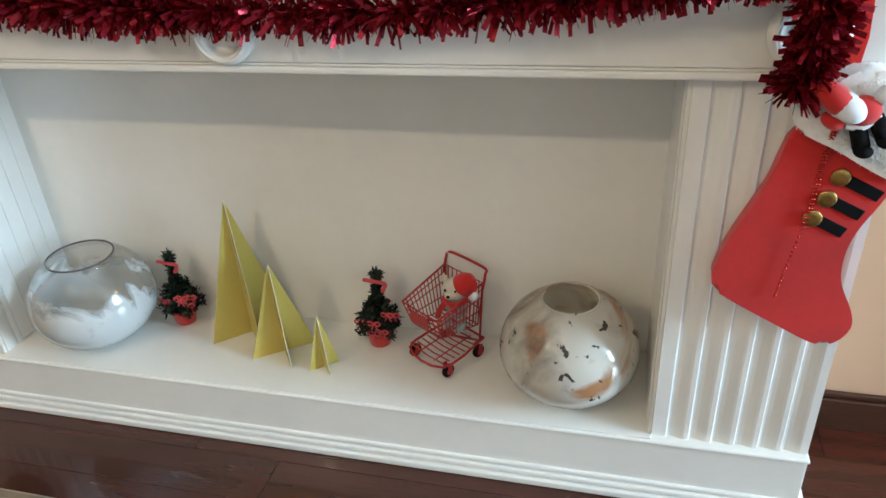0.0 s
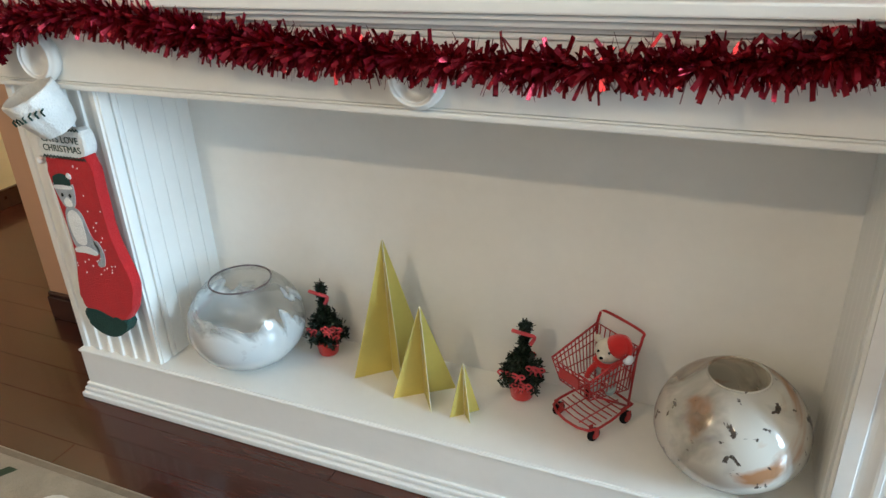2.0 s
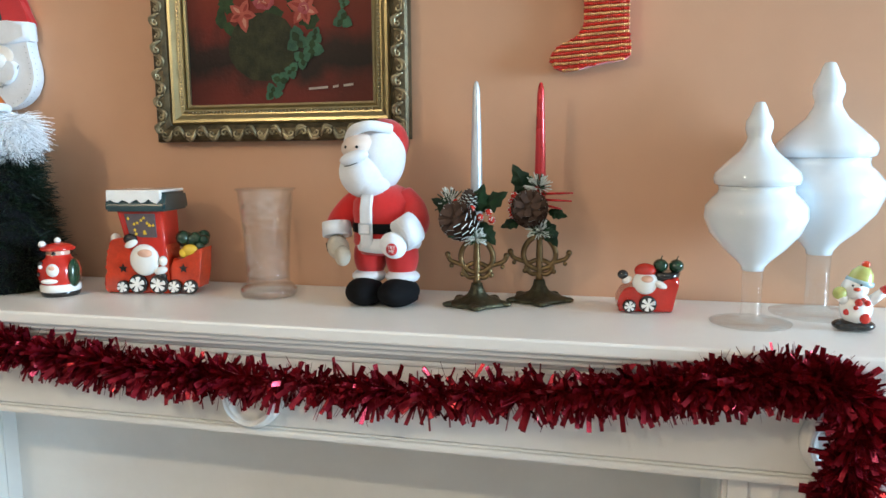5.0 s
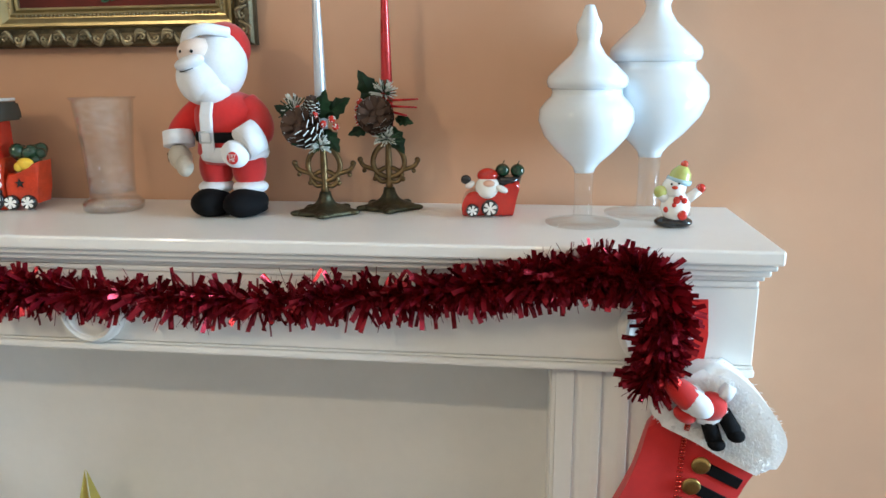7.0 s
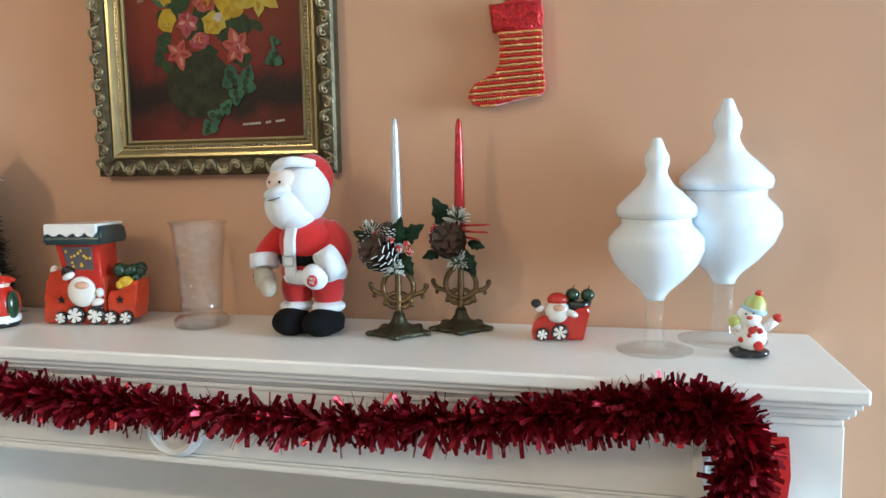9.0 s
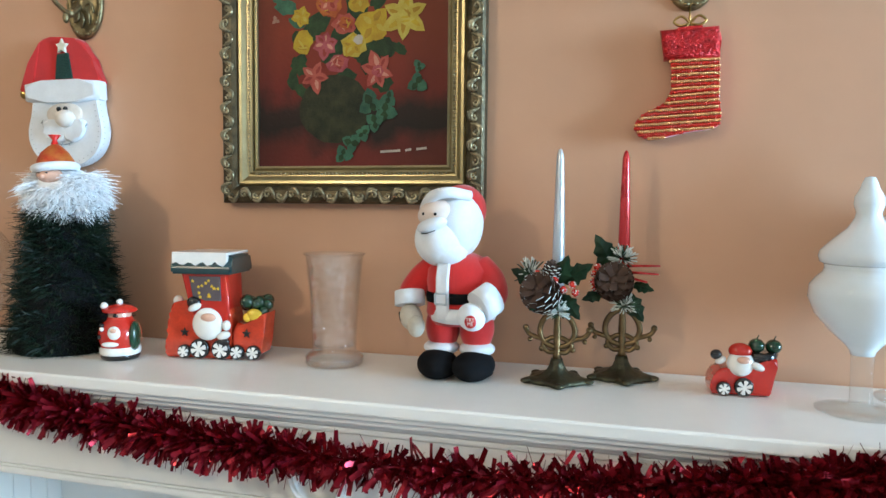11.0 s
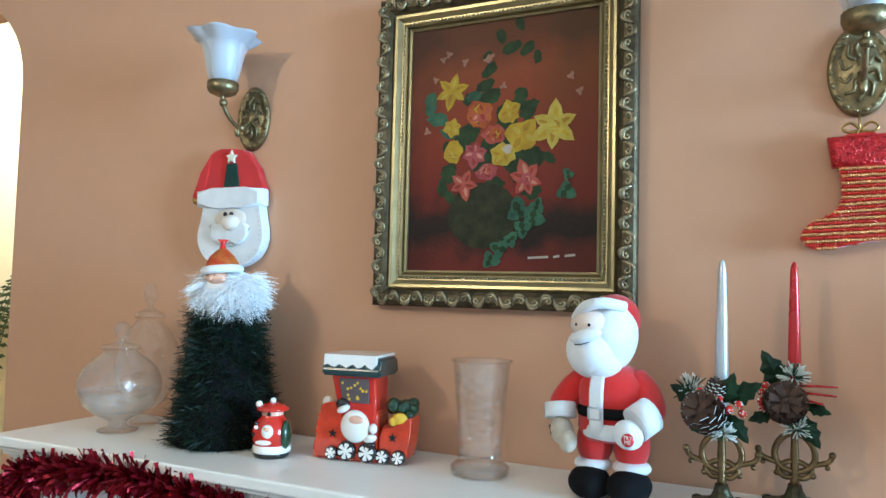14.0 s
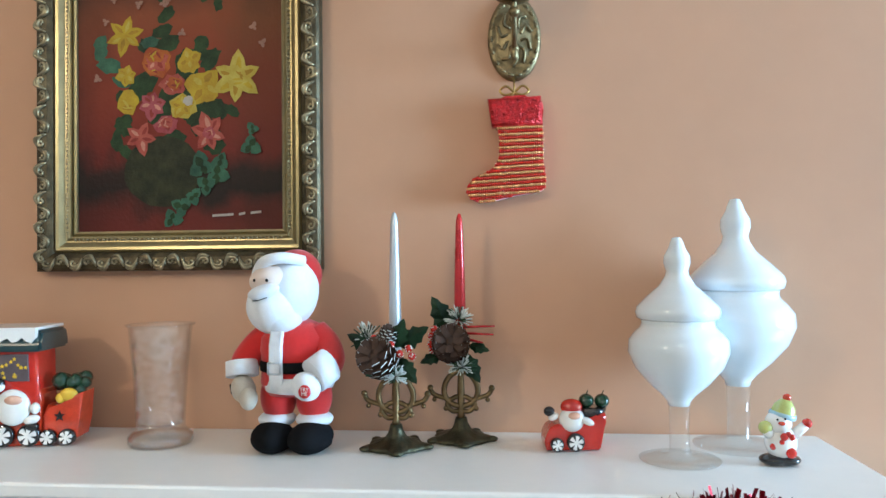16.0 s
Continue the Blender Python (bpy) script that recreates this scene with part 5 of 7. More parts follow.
    def petals(u, v, r, n, material, slim=0.3, a0_=0.3, r1=0.35):
        x, z = place(u, v)
        for k in range(n):
            a = a0_ + 2 * math.pi * k / n + rnd.uniform(-0.15, 0.15)
            L = r * W * rnd.uniform(0.8, 1.1)
            c, s = math.cos(a), math.sin(a)
            w = L * slim
            dab("painted_petal", [(x + q * L * c - t * w * s, z + q * L * s + t * w * c) for q, t in ((0, 0.3), (0.35, 1), (0.7, 0.7), (1, 0), (0.7, -0.7), (0.35, -1), (0, -0.3))], material)
            if n > 3:
                L, w, o = L * 0.75, w * 0.4, rnd.uniform(-0.3, 0.3) * w
                dab("painted_stroke", [(x + q * L * c - (t * w + o) * s, z + q * L * s + (t * w + o) * c) for q, t in ((0.15, 0.3), (0.5, 1), (0.85, 0.6), (1, 0), (0.8, -0.6), (0.45, -0.8))], light.get(material.name, material) if k % 2 else dark.get(material.name, material))

    # foliage behind
    for k in range(26):
        blotch(rnd.uniform(0.22, 0.72), rnd.uniform(0.3, 0.68), rnd.uniform(0.03, 0.075), rnd.uniform(0.03, 0.06), GRN, turn=rnd.uniform(0, 3))
    for u, v, r in ((0.12, 0.33, 0.05), (0.16, 0.38, 0.06), (0.12, 0.29, 0.04), (0.22, 0.44, 0.045), (0.44, 0.2, 0.05), (0.42, 0.26, 0.05), (0.36, 0.3, 0.045), (0.56, 0.12, 0.05), (0.64, 0.13, 0.045), (0.69, 0.17, 0.035), (0.5, 0.07, 0.04), (0.6, 0.03, 0.035), (0.43, 0.14, 0.03), (0.23, 0.59, 0.05), (0.2, 0.66, 0.05), (0.24, 0.7, 0.045), (0.75, 0.56, 0.04)):
        blotch(u, v, r, r * 0.6, GRN if v > 0.5 or u > 0.4 else TEAL, turn=rnd.uniform(0, 3))
    blotch(0.42, 0.775, 0.185, 0.165, POT, "painted_pot", 30, 0.02)
    petals(0.24, 0.27, 0.105, 6, YEL, 0.27)
    blotch(0.39, 0.375, 0.075, 0.07, ORG, "painted_rose")
    petals(0.39, 0.37, 0.06, 5, COR, 0.5)
    blotch(0.39, 0.35, 0.045, 0.03, ORG, "painted_rose")
    blotch(0.55, 0.38, 0.05, 0.05, YEL, "painted_rose")
    petals(0.55, 0.37, 0.06, 4, YEL, 0.5)
    petals(0.245, 0.42, 0.055, 6, YEL, 0.45)
    blotch(0.255, 0.52, 0.05, 0.055, YEL, "painted_bud")
    petals(0.37, 0.53, 0.075, 6, PNK, 0.4)
    blotch(0.47, 0.46, 0.06, 0.05, COR, "painted_rose")
    blotch(0.48, 0.455, 0.035, 0.03, ORG, "painted_rose")
    blotch(0.61, 0.47, 0.085, 0.065, YEL, "painted_petal", 14, 0.12, -0.5)
    petals(0.62, 0.47, 0.1, 4, YEL, 0.45, 0.9)
    blotch(0.52, 0.54, 0.065, 0.06, YEL2, "painted_rose")
    petals(0.52, 0.54, 0.06, 5, YEL, 0.4)
    blotch(0.545, 0.52, 0.025, 0.022, PALE, "painted_highlight")
    petals(0.78, 0.44, 0.14, 6, YEL2, 0.3, 0.5)
    blotch(0.78, 0.44, 0.045, 0.05, YEL2, "painted_lily")
    blotch(0.44, 0.605, 0.055, 0.045, PNK, "painted_rose")
    blotch(0.445, 0.6, 0.03, 0.025, COR, "painted_rose")
    petals(0.315, 0.65, 0.085, 5, COR, 0.32, 1.2)
    petals(0.645, 0.64, 0.1, 6, COR, 0.32, 0.8)
    blotch(0.645, 0.64, 0.03, 0.03, PNK, "painted_lily")
    for u, v, r in ((0.61, 0.76, 0.07), (0.68, 0.79, 0.075), (0.63, 0.83, 0.06), (0.7, 0.74, 0.05), (0.51, 0.905, 0.06), (0.465, 0.95, 0.055), (0.57, 0.87, 0.045), (0.84, 0.69, 0.055), (0.85, 0.63, 0.035)):
        petals(u, v, r, 3, TEAL, 0.5, rnd.uniform(0, 3))
        petals(u, v, r * 0.7, 2, GRN, 0.4, rnd.uniform(0, 3))
    for u, v in ((0.19, 0.14), (0.22, 0.12), (0.31, 0.16), (0.43, 0.16), (0.45, 0.15), (0.15, 0.22), (0.11, 0.43), (0.86, 0.26), (0.9, 0.32), (0.52, 0.27)):
        petals(u, v, 0.024, 3, BLUSH, 0.4, rnd.uniform(0, 3))
    for k, w in ((0, 0.1), (1, 0.03), (2, 0.05)):
        x, z = place(0.66 + (0, 0.125, 0.18)[k], 0.945 - 0.004 * k)
        dab("signature_bar", [(x, z), (x + w * W, z + 0.002), (x + w * W, z + 0.0065), (x, z + 0.0045)], PALE)


painting()


def felt_face():
    h = thing("felt_wall_face", (-0.722, -0.001, 1.554), "padded felt wall hanging of a bearded face in a red hat", "wall hanging")

    def pad(name, pts, y0, y1, material, bev=0.004, label="", n=0):
        bm = B()
        q = [(p.x, p.z) for p in smooth_line([(x, 0, z) for x, z in pts], n, True)] if n else pts
        plate(bm, q, y0, y1, 0, bev)
        return part(name, bm, material, h, label)

    # scalloped beard, stitched along its rim
    rim = [(-0.083, 0.07), (-0.088, 0.035), (-0.097, 0.0), (-0.093, -0.03), (-0.075, -0.056), (-0.045, -0.073), (-0.012, -0.08), (0.022, -0.08), (0.055, -0.07), (0.082, -0.05), (0.097, -0.02), (0.097, 0.01), (0.09, 0.04), (0.086, 0.07)]
    c = smooth_line([(x, 0, z) for x, z in rim], 5)
    pad("beard", [(p.x, p.z) for p in c], -0.03, -0.001, FLEECE, 0.008, "white felt beard")
    bm = B()
    for p in c[2:-2:2]:
        tube(bm, [(p.x * 1.005, -0.019, p.z * 1.005), (p.x * 0.92, -0.0312, p.z * 0.92 + 0.002)], 0.0008, 5)
    part("stitching", bm, KNIT_GREY, h)["kind"] = "stuff"
    pad("hat", [(-0.088, 0.085), (-0.09, 0.13), (-0.076, 0.18), (-0.058, 0.203), (0.012, 0.2), (0.045, 0.19), (0.066, 0.15), (0.088, 0.085)], -0.024, -0.001, RED, 0.006, "red felt hat", 3)
    pad("hat_tail", [(-0.085, 0.1), (-0.066, 0.195), (-0.1, 0.15), (-0.123, 0.09), (-0.112, 0.084)], -0.0275, -0.004, RED, 0.003, "hanging red felt hat tip")
    pad("brim", [(-0.098, 0.063), (-0.1, 0.102), (-0.05, 0.107), (0.05, 0.107), (0.096, 0.103), (0.098, 0.063), (0.04, 0.059), (-0.04, 0.059)], -0.041, -0.003, FLEECE, 0.01, "thick white fleece brim")
    pad("fir_motif", [(-0.024, 0.111), (-0.018, 0.165), (0.012, 0.167), (0.022, 0.111)], -0.028, -0.0242, KNIT_GREEN, 0.001, "dark green felt fir tree")
    pad("star", star(5, 0.017, 0.0072, (-0.003, 0.181)), -0.031, -0.0243, CARD_EDGE, 0.001, "cream felt star")
    bm = B()
    ball(bm, (0.002, -0.028, 0.034), (0.05, 0.008, 0.026), 0)
    part("face", bm, SKIN, h, "pale pink felt face")
    bm = B()
    ball(bm, (0.012, -0.04, 0.023), (0.024, 0.016, 0.019), 0)
    part("nose", bm, SKIN, h, "round padded nose")
    for x in (-0.006, 0.012):
        bm = B()
        ball(bm, (x, -0.0385, 0.044), (0.0055, 0.004, 0.0055), 0, None, 12, 8)
        part("eye", bm, CER_BLACK, h, "black bead eye")
    for sg in (-1, 1):
        bm = B()
        pts = [(0.002, 0.014), (sg * 0.03, 0.022), (sg * 0.055, 0.016), (sg * 0.05, -0.008), (sg * 0.03, -0.026), (0.002, -0.022)]
        q = smooth_line([(x + 0.005, 0, z) for x, z in pts], 4, True)
        plate(bm, [(p.x, p.z) for p in q], -0.0395, -0.026, 0, 0.006)
        part("moustache", bm, FLEECE, h, "white felt moustache half")
    bm = B()
    line = smooth_line([(-0.056, -0.033, 0.018), (-0.044, -0.0335, -0.01), (-0.016, -0.034, -0.03), (0.02, -0.034, -0.03), (0.048, -0.0335, -0.012), (0.064, -0.033, 0.012)], 5)
    tube(bm, line, 0.0011, 6)
    for p in line[::3]:
        tube(bm, [p + Vector((-0.003, -0.001, -0.004)), p + Vector((0.003, -0.001, 0.004))], 0.0009, 5)
    part("mouth_stitches", bm, KNIT_GREY, h, "grey blanket stitches")
    bm = B()
    ball(bm, (-0.117, -0.016, 0.083), 0.0115)
    part("bell", bm, GOLD, h, "small brass bell")


felt_face()


def sconce(x, z):
    s = thing("wall_sconce", (x, -0.001, z), "aged brass wall sconce with a ruffled frosted glass shade", "wall lamp", "pair of wall sconces")
    m = Euler((radians(90), 0, 0)).to_matrix() @ Matrix.Diagonal((1, 1.62, 1))
    bm = B()
    lathe(bm, [(0, 0), (0.047, 0.0), (0.048, 0.004), (0.044, 0.008), (0.039, 0.0085), (0.035, 0.006), (0.028, 0.009), (0.02, 0.013), (0.012, 0.014), (0.006, 0.018), (0, 0.019)], 40, (0, 0, 0), 0, None, m)
    for k in range(18):
        a = 2 * math.pi * k / 18
        ball(bm, (0.0415 * math.cos(a), -0.008, 0.0672 * math.sin(a)), (0.0035, 0.003, 0.006), 0, (0, -math.degrees(a), 0), 8, 6)
    for k in range(10):
        a = 2 * math.pi * k / 10 + 0.3
        tube(bm, smooth_line([(0.012 * math.cos(a), -0.013, 0.02 * math.sin(a)), (0.024 * math.cos(a + 0.25), -0.014, 0.038 * math.sin(a + 0.25)), (0.032 * math.cos(a - 0.1), -0.01, 0.052 * math.sin(a - 0.1))], 4), 0.0028, 6)
    part("back_plate", bm, PLATE, s)
    bm = B()
    tube(bm, smooth_line([(0, -0.012, -0.004), (0, -0.045, -0.03), (0, -0.08, -0.02), (0, -0.105, 0.005), (0, -0.112, 0.03)], 7), 0.0048, 10)
    ball(bm, (0, -0.045, -0.03), 0.0085, seg=12, rings=8)
    ball(bm, (0, -0.058, -0.042), (0.007, 0.007, 0.012), seg=12, rings=8)
    ball(bm, (0, -0.108, 0.014), 0.0095, seg=12, rings=8)
    part("arm", bm, PLATE, s)
    bm = B()
    lathe(bm, [(0, 0.03), (0.018, 0.03), (0.03, 0.036), (0.034, 0.045), (0.034, 0.06), (0.0305, 0.06), (0.029, 0.042), (0, 0.038)], 36, (0, -0.112, 0), 0, lambda a, k: 1 + 0.02 * math.cos(18 * a))
    part("cup", bm, PLATE, s)
    bm = B()
    ruffle = lambda a, k: 1 + (0.1 * math.cos(6 * a) if k in (6, 7, 8) else 0.045 * math.cos(6 * a) if k in (5, 9) else 0)
    lathe(bm, [(0.024, 0.058), (0.029, 0.062), (0.036, 0.08), (0.041, 0.105), (0.046, 0.13), (0.056, 0.15), (0.074, 0.166), (0.078, 0.168), (0.075, 0.164), (0.055, 0.147), (0.043, 0.128), (0.038, 0.104), (0.033, 0.08), (0.026, 0.065), (0.022, 0.06)], 60, (0, -0.112, 0), 0, ruffle)
    part("shade", bm, FROSTED, s)


sconce(-0.684, 1.829)
sconce(0.578, 1.811)


BEAD = mat("bright_gold_beads", (0.78, 0.40, 0.16), 0.25, 0.6, vary=0.2, scale=60)


def beaded_stocking():
    s = thing("beaded_stocking", (0.577, -0.002, 1.513), "small red and gold beaded stocking hung below a wall sconce", "stocking")
    pts = smooth_line([(-0.04, 0, 0.182), (0.044, 0, 0.184), (0.048, 0, 0.13), (0.05, 0, 0.07), (0.054, 0, 0.03), (0.04, 0, 0.018), (0.0, 0, 0.012), (-0.045, 0, 0.002), (-0.075, 0, 0.004), (-0.088, 0, 0.022), (-0.075, 0, 0.042), (-0.042, 0, 0.06), (-0.028, 0, 0.085), (-0.03, 0, 0.13)], 6, True)
    bm = B()
    plate(bm, [(p.x, p.z) for p in pts], -0.028, -0.003, 0, 0.008)
    part("body", bm, RED, s)

    poly = [(p.x, p.z) for p in pts]

    def inside(x, z):
        c = False
        for (xa, za), (xb, zb) in zip(poly, poly[1:] + poly[:1]):
            if (za > z) != (zb > z) and x < (xb - xa) * (z - za) / (zb - za) + xa:
                c = not c
        return c

    rnd = random.Random(21)
    for name, material, off in (("gold_beadwork", BEAD, 0), ("red_beadwork", CER_RED, 1)):
        bm = B()
        for row in range(26):
            if row % 2 != off:
                continue
            for k in range(40):
                x = -0.089 + 0.0037 * k + rnd.uniform(-0.0006, 0.0006)
                z = 0.004 + 0.0058 * row + rnd.uniform(-0.0005, 0.0005) + 0.05 * (x + 0.02) * (1 if row < 14 else 0.4)
                if z < 0.136 and inside(x, z):
                    dd = 0 if inside(x - 0.007, z) and inside(x + 0.007, z) and inside(x, z - 0.007) else 0.0018
                    v = bmesh.ops.create_icosphere(bm, subdivisions=1, radius=0.0034 if off == 0 else 0.003)["verts"]
                    for q in v:
                        q.co += Vector((x, -0.0292 + dd, z))
                    for f in {f for q in v for f in q.link_faces}:
                        f.smooth = True
        ob = part(name, bm, material, s)
        ob["kind"] = "stuff"
    bm = B()
    plate(bm, [(-0.041, 0.135), (-0.048, 0.185), (0.047, 0.188), (0.05, 0.136)], -0.034, -0.003, 0, 0.008)
    part("cuff", bm, mat("red_sequin_cuff", (0.45, 0.012, 0.016), 0.3, 0.4, vary=0.5, scale=120, bump=1.0, bscale=220), s)
    bm = B()
    for sg in (-1, 1):
        tube(bm, smooth_line([(0, -0.02, 0.196), (sg * 0.014, -0.022, 0.208), (sg * 0.026, -0.02, 0.2), (sg * 0.016, -0.022, 0.192), (0, -0.02, 0.196)], 5), 0.0022, 6)
        tube(bm, [(0, -0.02, 0.196), (sg * 0.012, -0.022, 0.184)], 0.0018, 6)
    tube(bm, [(0, -0.012, 0.19), (0, -0.006, 0.23)], 0.0018, 6)
    part("bow", bm, GOLD, s)


beaded_stocking()


# ---- hung on the mantel ----
def red_stocking():
    s = thing("felt_stocking", (0, 0, 0), "large red felt stocking with white fur cuff and black straps", "stocking")
    bm = B()
    pts = smooth_line([(0.938, 0, 0.84), (1.0, 0, 0.81), (1.08, 0, 0.768), (1.07, 0, 0.725), (1.045, 0, 0.668), (1.037, 0, 0.62), (1.043, 0, 0.575), (1.068, 0, 0.522), (1.073, 0, 0.49), (1.056, 0, 0.461), (1.026, 0, 0.453), (0.966, 0, 0.481), (0.863, 0, 0.538), (0.848, 0, 0.566), (0.85, 0, 0.594), (0.868, 0, 0.652), (0.905, 0, 0.74)], 6, True)
    plate(bm, [(p.x, p.z) for p in pts], -0.325, -0.3, 0, 0.009)
    part("body", bm, mat("red_felt_bright", (0.54, 0.012, 0.01), 0.75, vary=0.14, scale=9, bump=0.08, bscale=500, sheen=0.3), s)
    bm = B()
    cuff = smooth_line([(0.925, 0, 0.845), (0.96, 0, 0.9), (1.01, 0, 0.928), (1.06, 0, 0.9), (1.112, 0, 0.832), (1.116, 0, 0.79), (1.092, 0, 0.757), (1.05, 0, 0.772), (0.99, 0, 0.806)], 6, True)
    plate(bm, [(p.x, p.z) for p in cuff], -0.345, -0.299, 0, 0.015)
    cf = part("cuff", bm, FUR, s)
    rnd = random.Random(5)
    data = ([], [])
    poly = [(p.x, p.z) for p in cuff]
    mx, mz = sum(p[0] for p in poly) / len(poly), sum(p[1] for p in poly) / len(poly)
    for k in range(3000):
        x0, z0 = rnd.choice(poly)
        f = math.sqrt(rnd.random())
        p = Vector((mx + (x0 - mx) * f, -0.344 if f < 0.85 else -0.344 + (f - 0.85) * 0.2, mz + (z0 - mz) * f))
        o = Vector((rnd.gauss(0, 0.5) + (x0 - mx) * 5 * (f > 0.85), -1 + (f > 0.85) * 0.5, rnd.gauss(0, 0.5) + (z0 - mz) * 5 * (f > 0.85))).normalized()
        strands(data, rnd, p, o, rnd.uniform(0.004, 0.01), 0.0006, 0.001, 0.001)
    strand_part("fur", data, FUR, cf)
    bm = B()
    for z in (0.758, 0.722, 0.688):
        d = Vector((0.9, 0, -0.44)).normalized()
        n = Vector((0.44, 0, 0.9))
        a = Vector((1.008 - (0.758 - z) * 0.35, -0.3265, z))
        L = 0.062 - (0.758 - z) * 0.2
        q = [a - n * 0.009, a + d * L - n * 0.009, a + d * L + n * 0.009, a + n * 0.009]
        plate(bm, [(v.x, v.z) for v in q], -0.3285, -0.325, 0, 0.001)
    part("strap", bm, BLACK, s)
    m = Euler((radians(90), 0, 0)).to_matrix()
    for x, z in ((1.004, 0.76), (0.992, 0.724), (0.978, 0.69)):
        bm = B()
        lathe(bm, [(0, 0), (0.013, 0.0), (0.0145, 0.002), (0.0125, 0.004), (0.004, 0.003), (0, 0.003)], 28, (x, -0.327, z), 0, None, m)
        part("button", bm, GOLD, s, "round gold button")
    bm = B()
    plate(bm, [(0.974, 1.015), (1.001, 1.016), (1.005, 0.96), (1.0, 0.905), (0.975, 0.905), (0.978, 0.96)], -0.305, -0.3025, 0)
    part("hanging_ribbon", bm, RIBBON, s, "flat red satin hanging ribbon")
    bm = B()
    line = smooth_line([(0.981, -0.353, 0.872), (0.976, -0.35, 0.84), (0.975, -0.332, 0.79), (0.97, -0.331, 0.7), (0.955, -0.331, 0.6), (0.947, -0.331, 0.545)], 12)
    for off in (-0.0022, 0.0022):
        for p in line[:40]:
            v = bmesh.ops.create_icosphere(bm, subdivisions=1, radius=0.0026)["verts"]
            for q in v:
                q.co += p + Vector((off, 0, 0))
    for p in line[40:]:
        v = bmesh.ops.create_icosphere(bm, subdivisions=1, radius=0.0026)["verts"]
        for q in v:
            q.co += p
    for f in bm.faces:
        f.smooth = True
    ob = part("bead_string", bm, mat("metallic_red_beads", (0.6, 0.05, 0.03), 0.2, 0.8, vary=0.1), s, "string of shiny red beads")
    bm = B()
    tube(bm, smooth_line([(0.935, -0.355, 0.905), (0.953, -0.362, 0.9), (0.975, -0.365, 0.882)], 5), [0.004, 0.007, 0.01, 0.013, 0.015, 0.017, 0.018, 0.019, 0.019, 0.019, 0.018], 12, 0)
    tube(bm, [(0.966, -0.363, 0.868), (0.983, -0.363, 0.9)], 0.011, 10, 1)
    ball(bm, (0.984, -0.37, 0.878), (0.024, 0.016, 0.018), 1, (0, 30, 0))
    ball(bm, (1.002, -0.362, 0.874), (0.024, 0.016, 0.022), 0, (0, 20, 0))
    ball(bm, (0.968, -0.36, 0.858), (0.018, 0.012, 0.012), 0, (0, 30, 0))
    tube(bm, smooth_line([(0.985, -0.362, 0.852), (1.006, -0.366, 0.853), (1.024, -0.362, 0.87)], 4), 0.0055, 8, 1)
    tube(bm, [(1.016, -0.36, 0.9), (1.03, -0.362, 0.893)], 0.012, 10, 1)
    for a, b in (((1.0, -0.36, 0.852), (1.012, -0.358, 0.82)), ((1.02, -0.36, 0.865), (1.038, -0.358, 0.835))):
        tube(bm, [a, b], [0.011, 0.012], 10, 2)
        ball(bm, (b[0] + 0.002, b[1] - 0.006, b[2] - 0.004), (0.013, 0.014, 0.009), 2)
    part("doll_ornament", bm, [RED, FLEECE, BLACK], s, "small red and white plush doll ornament")


red_stocking()


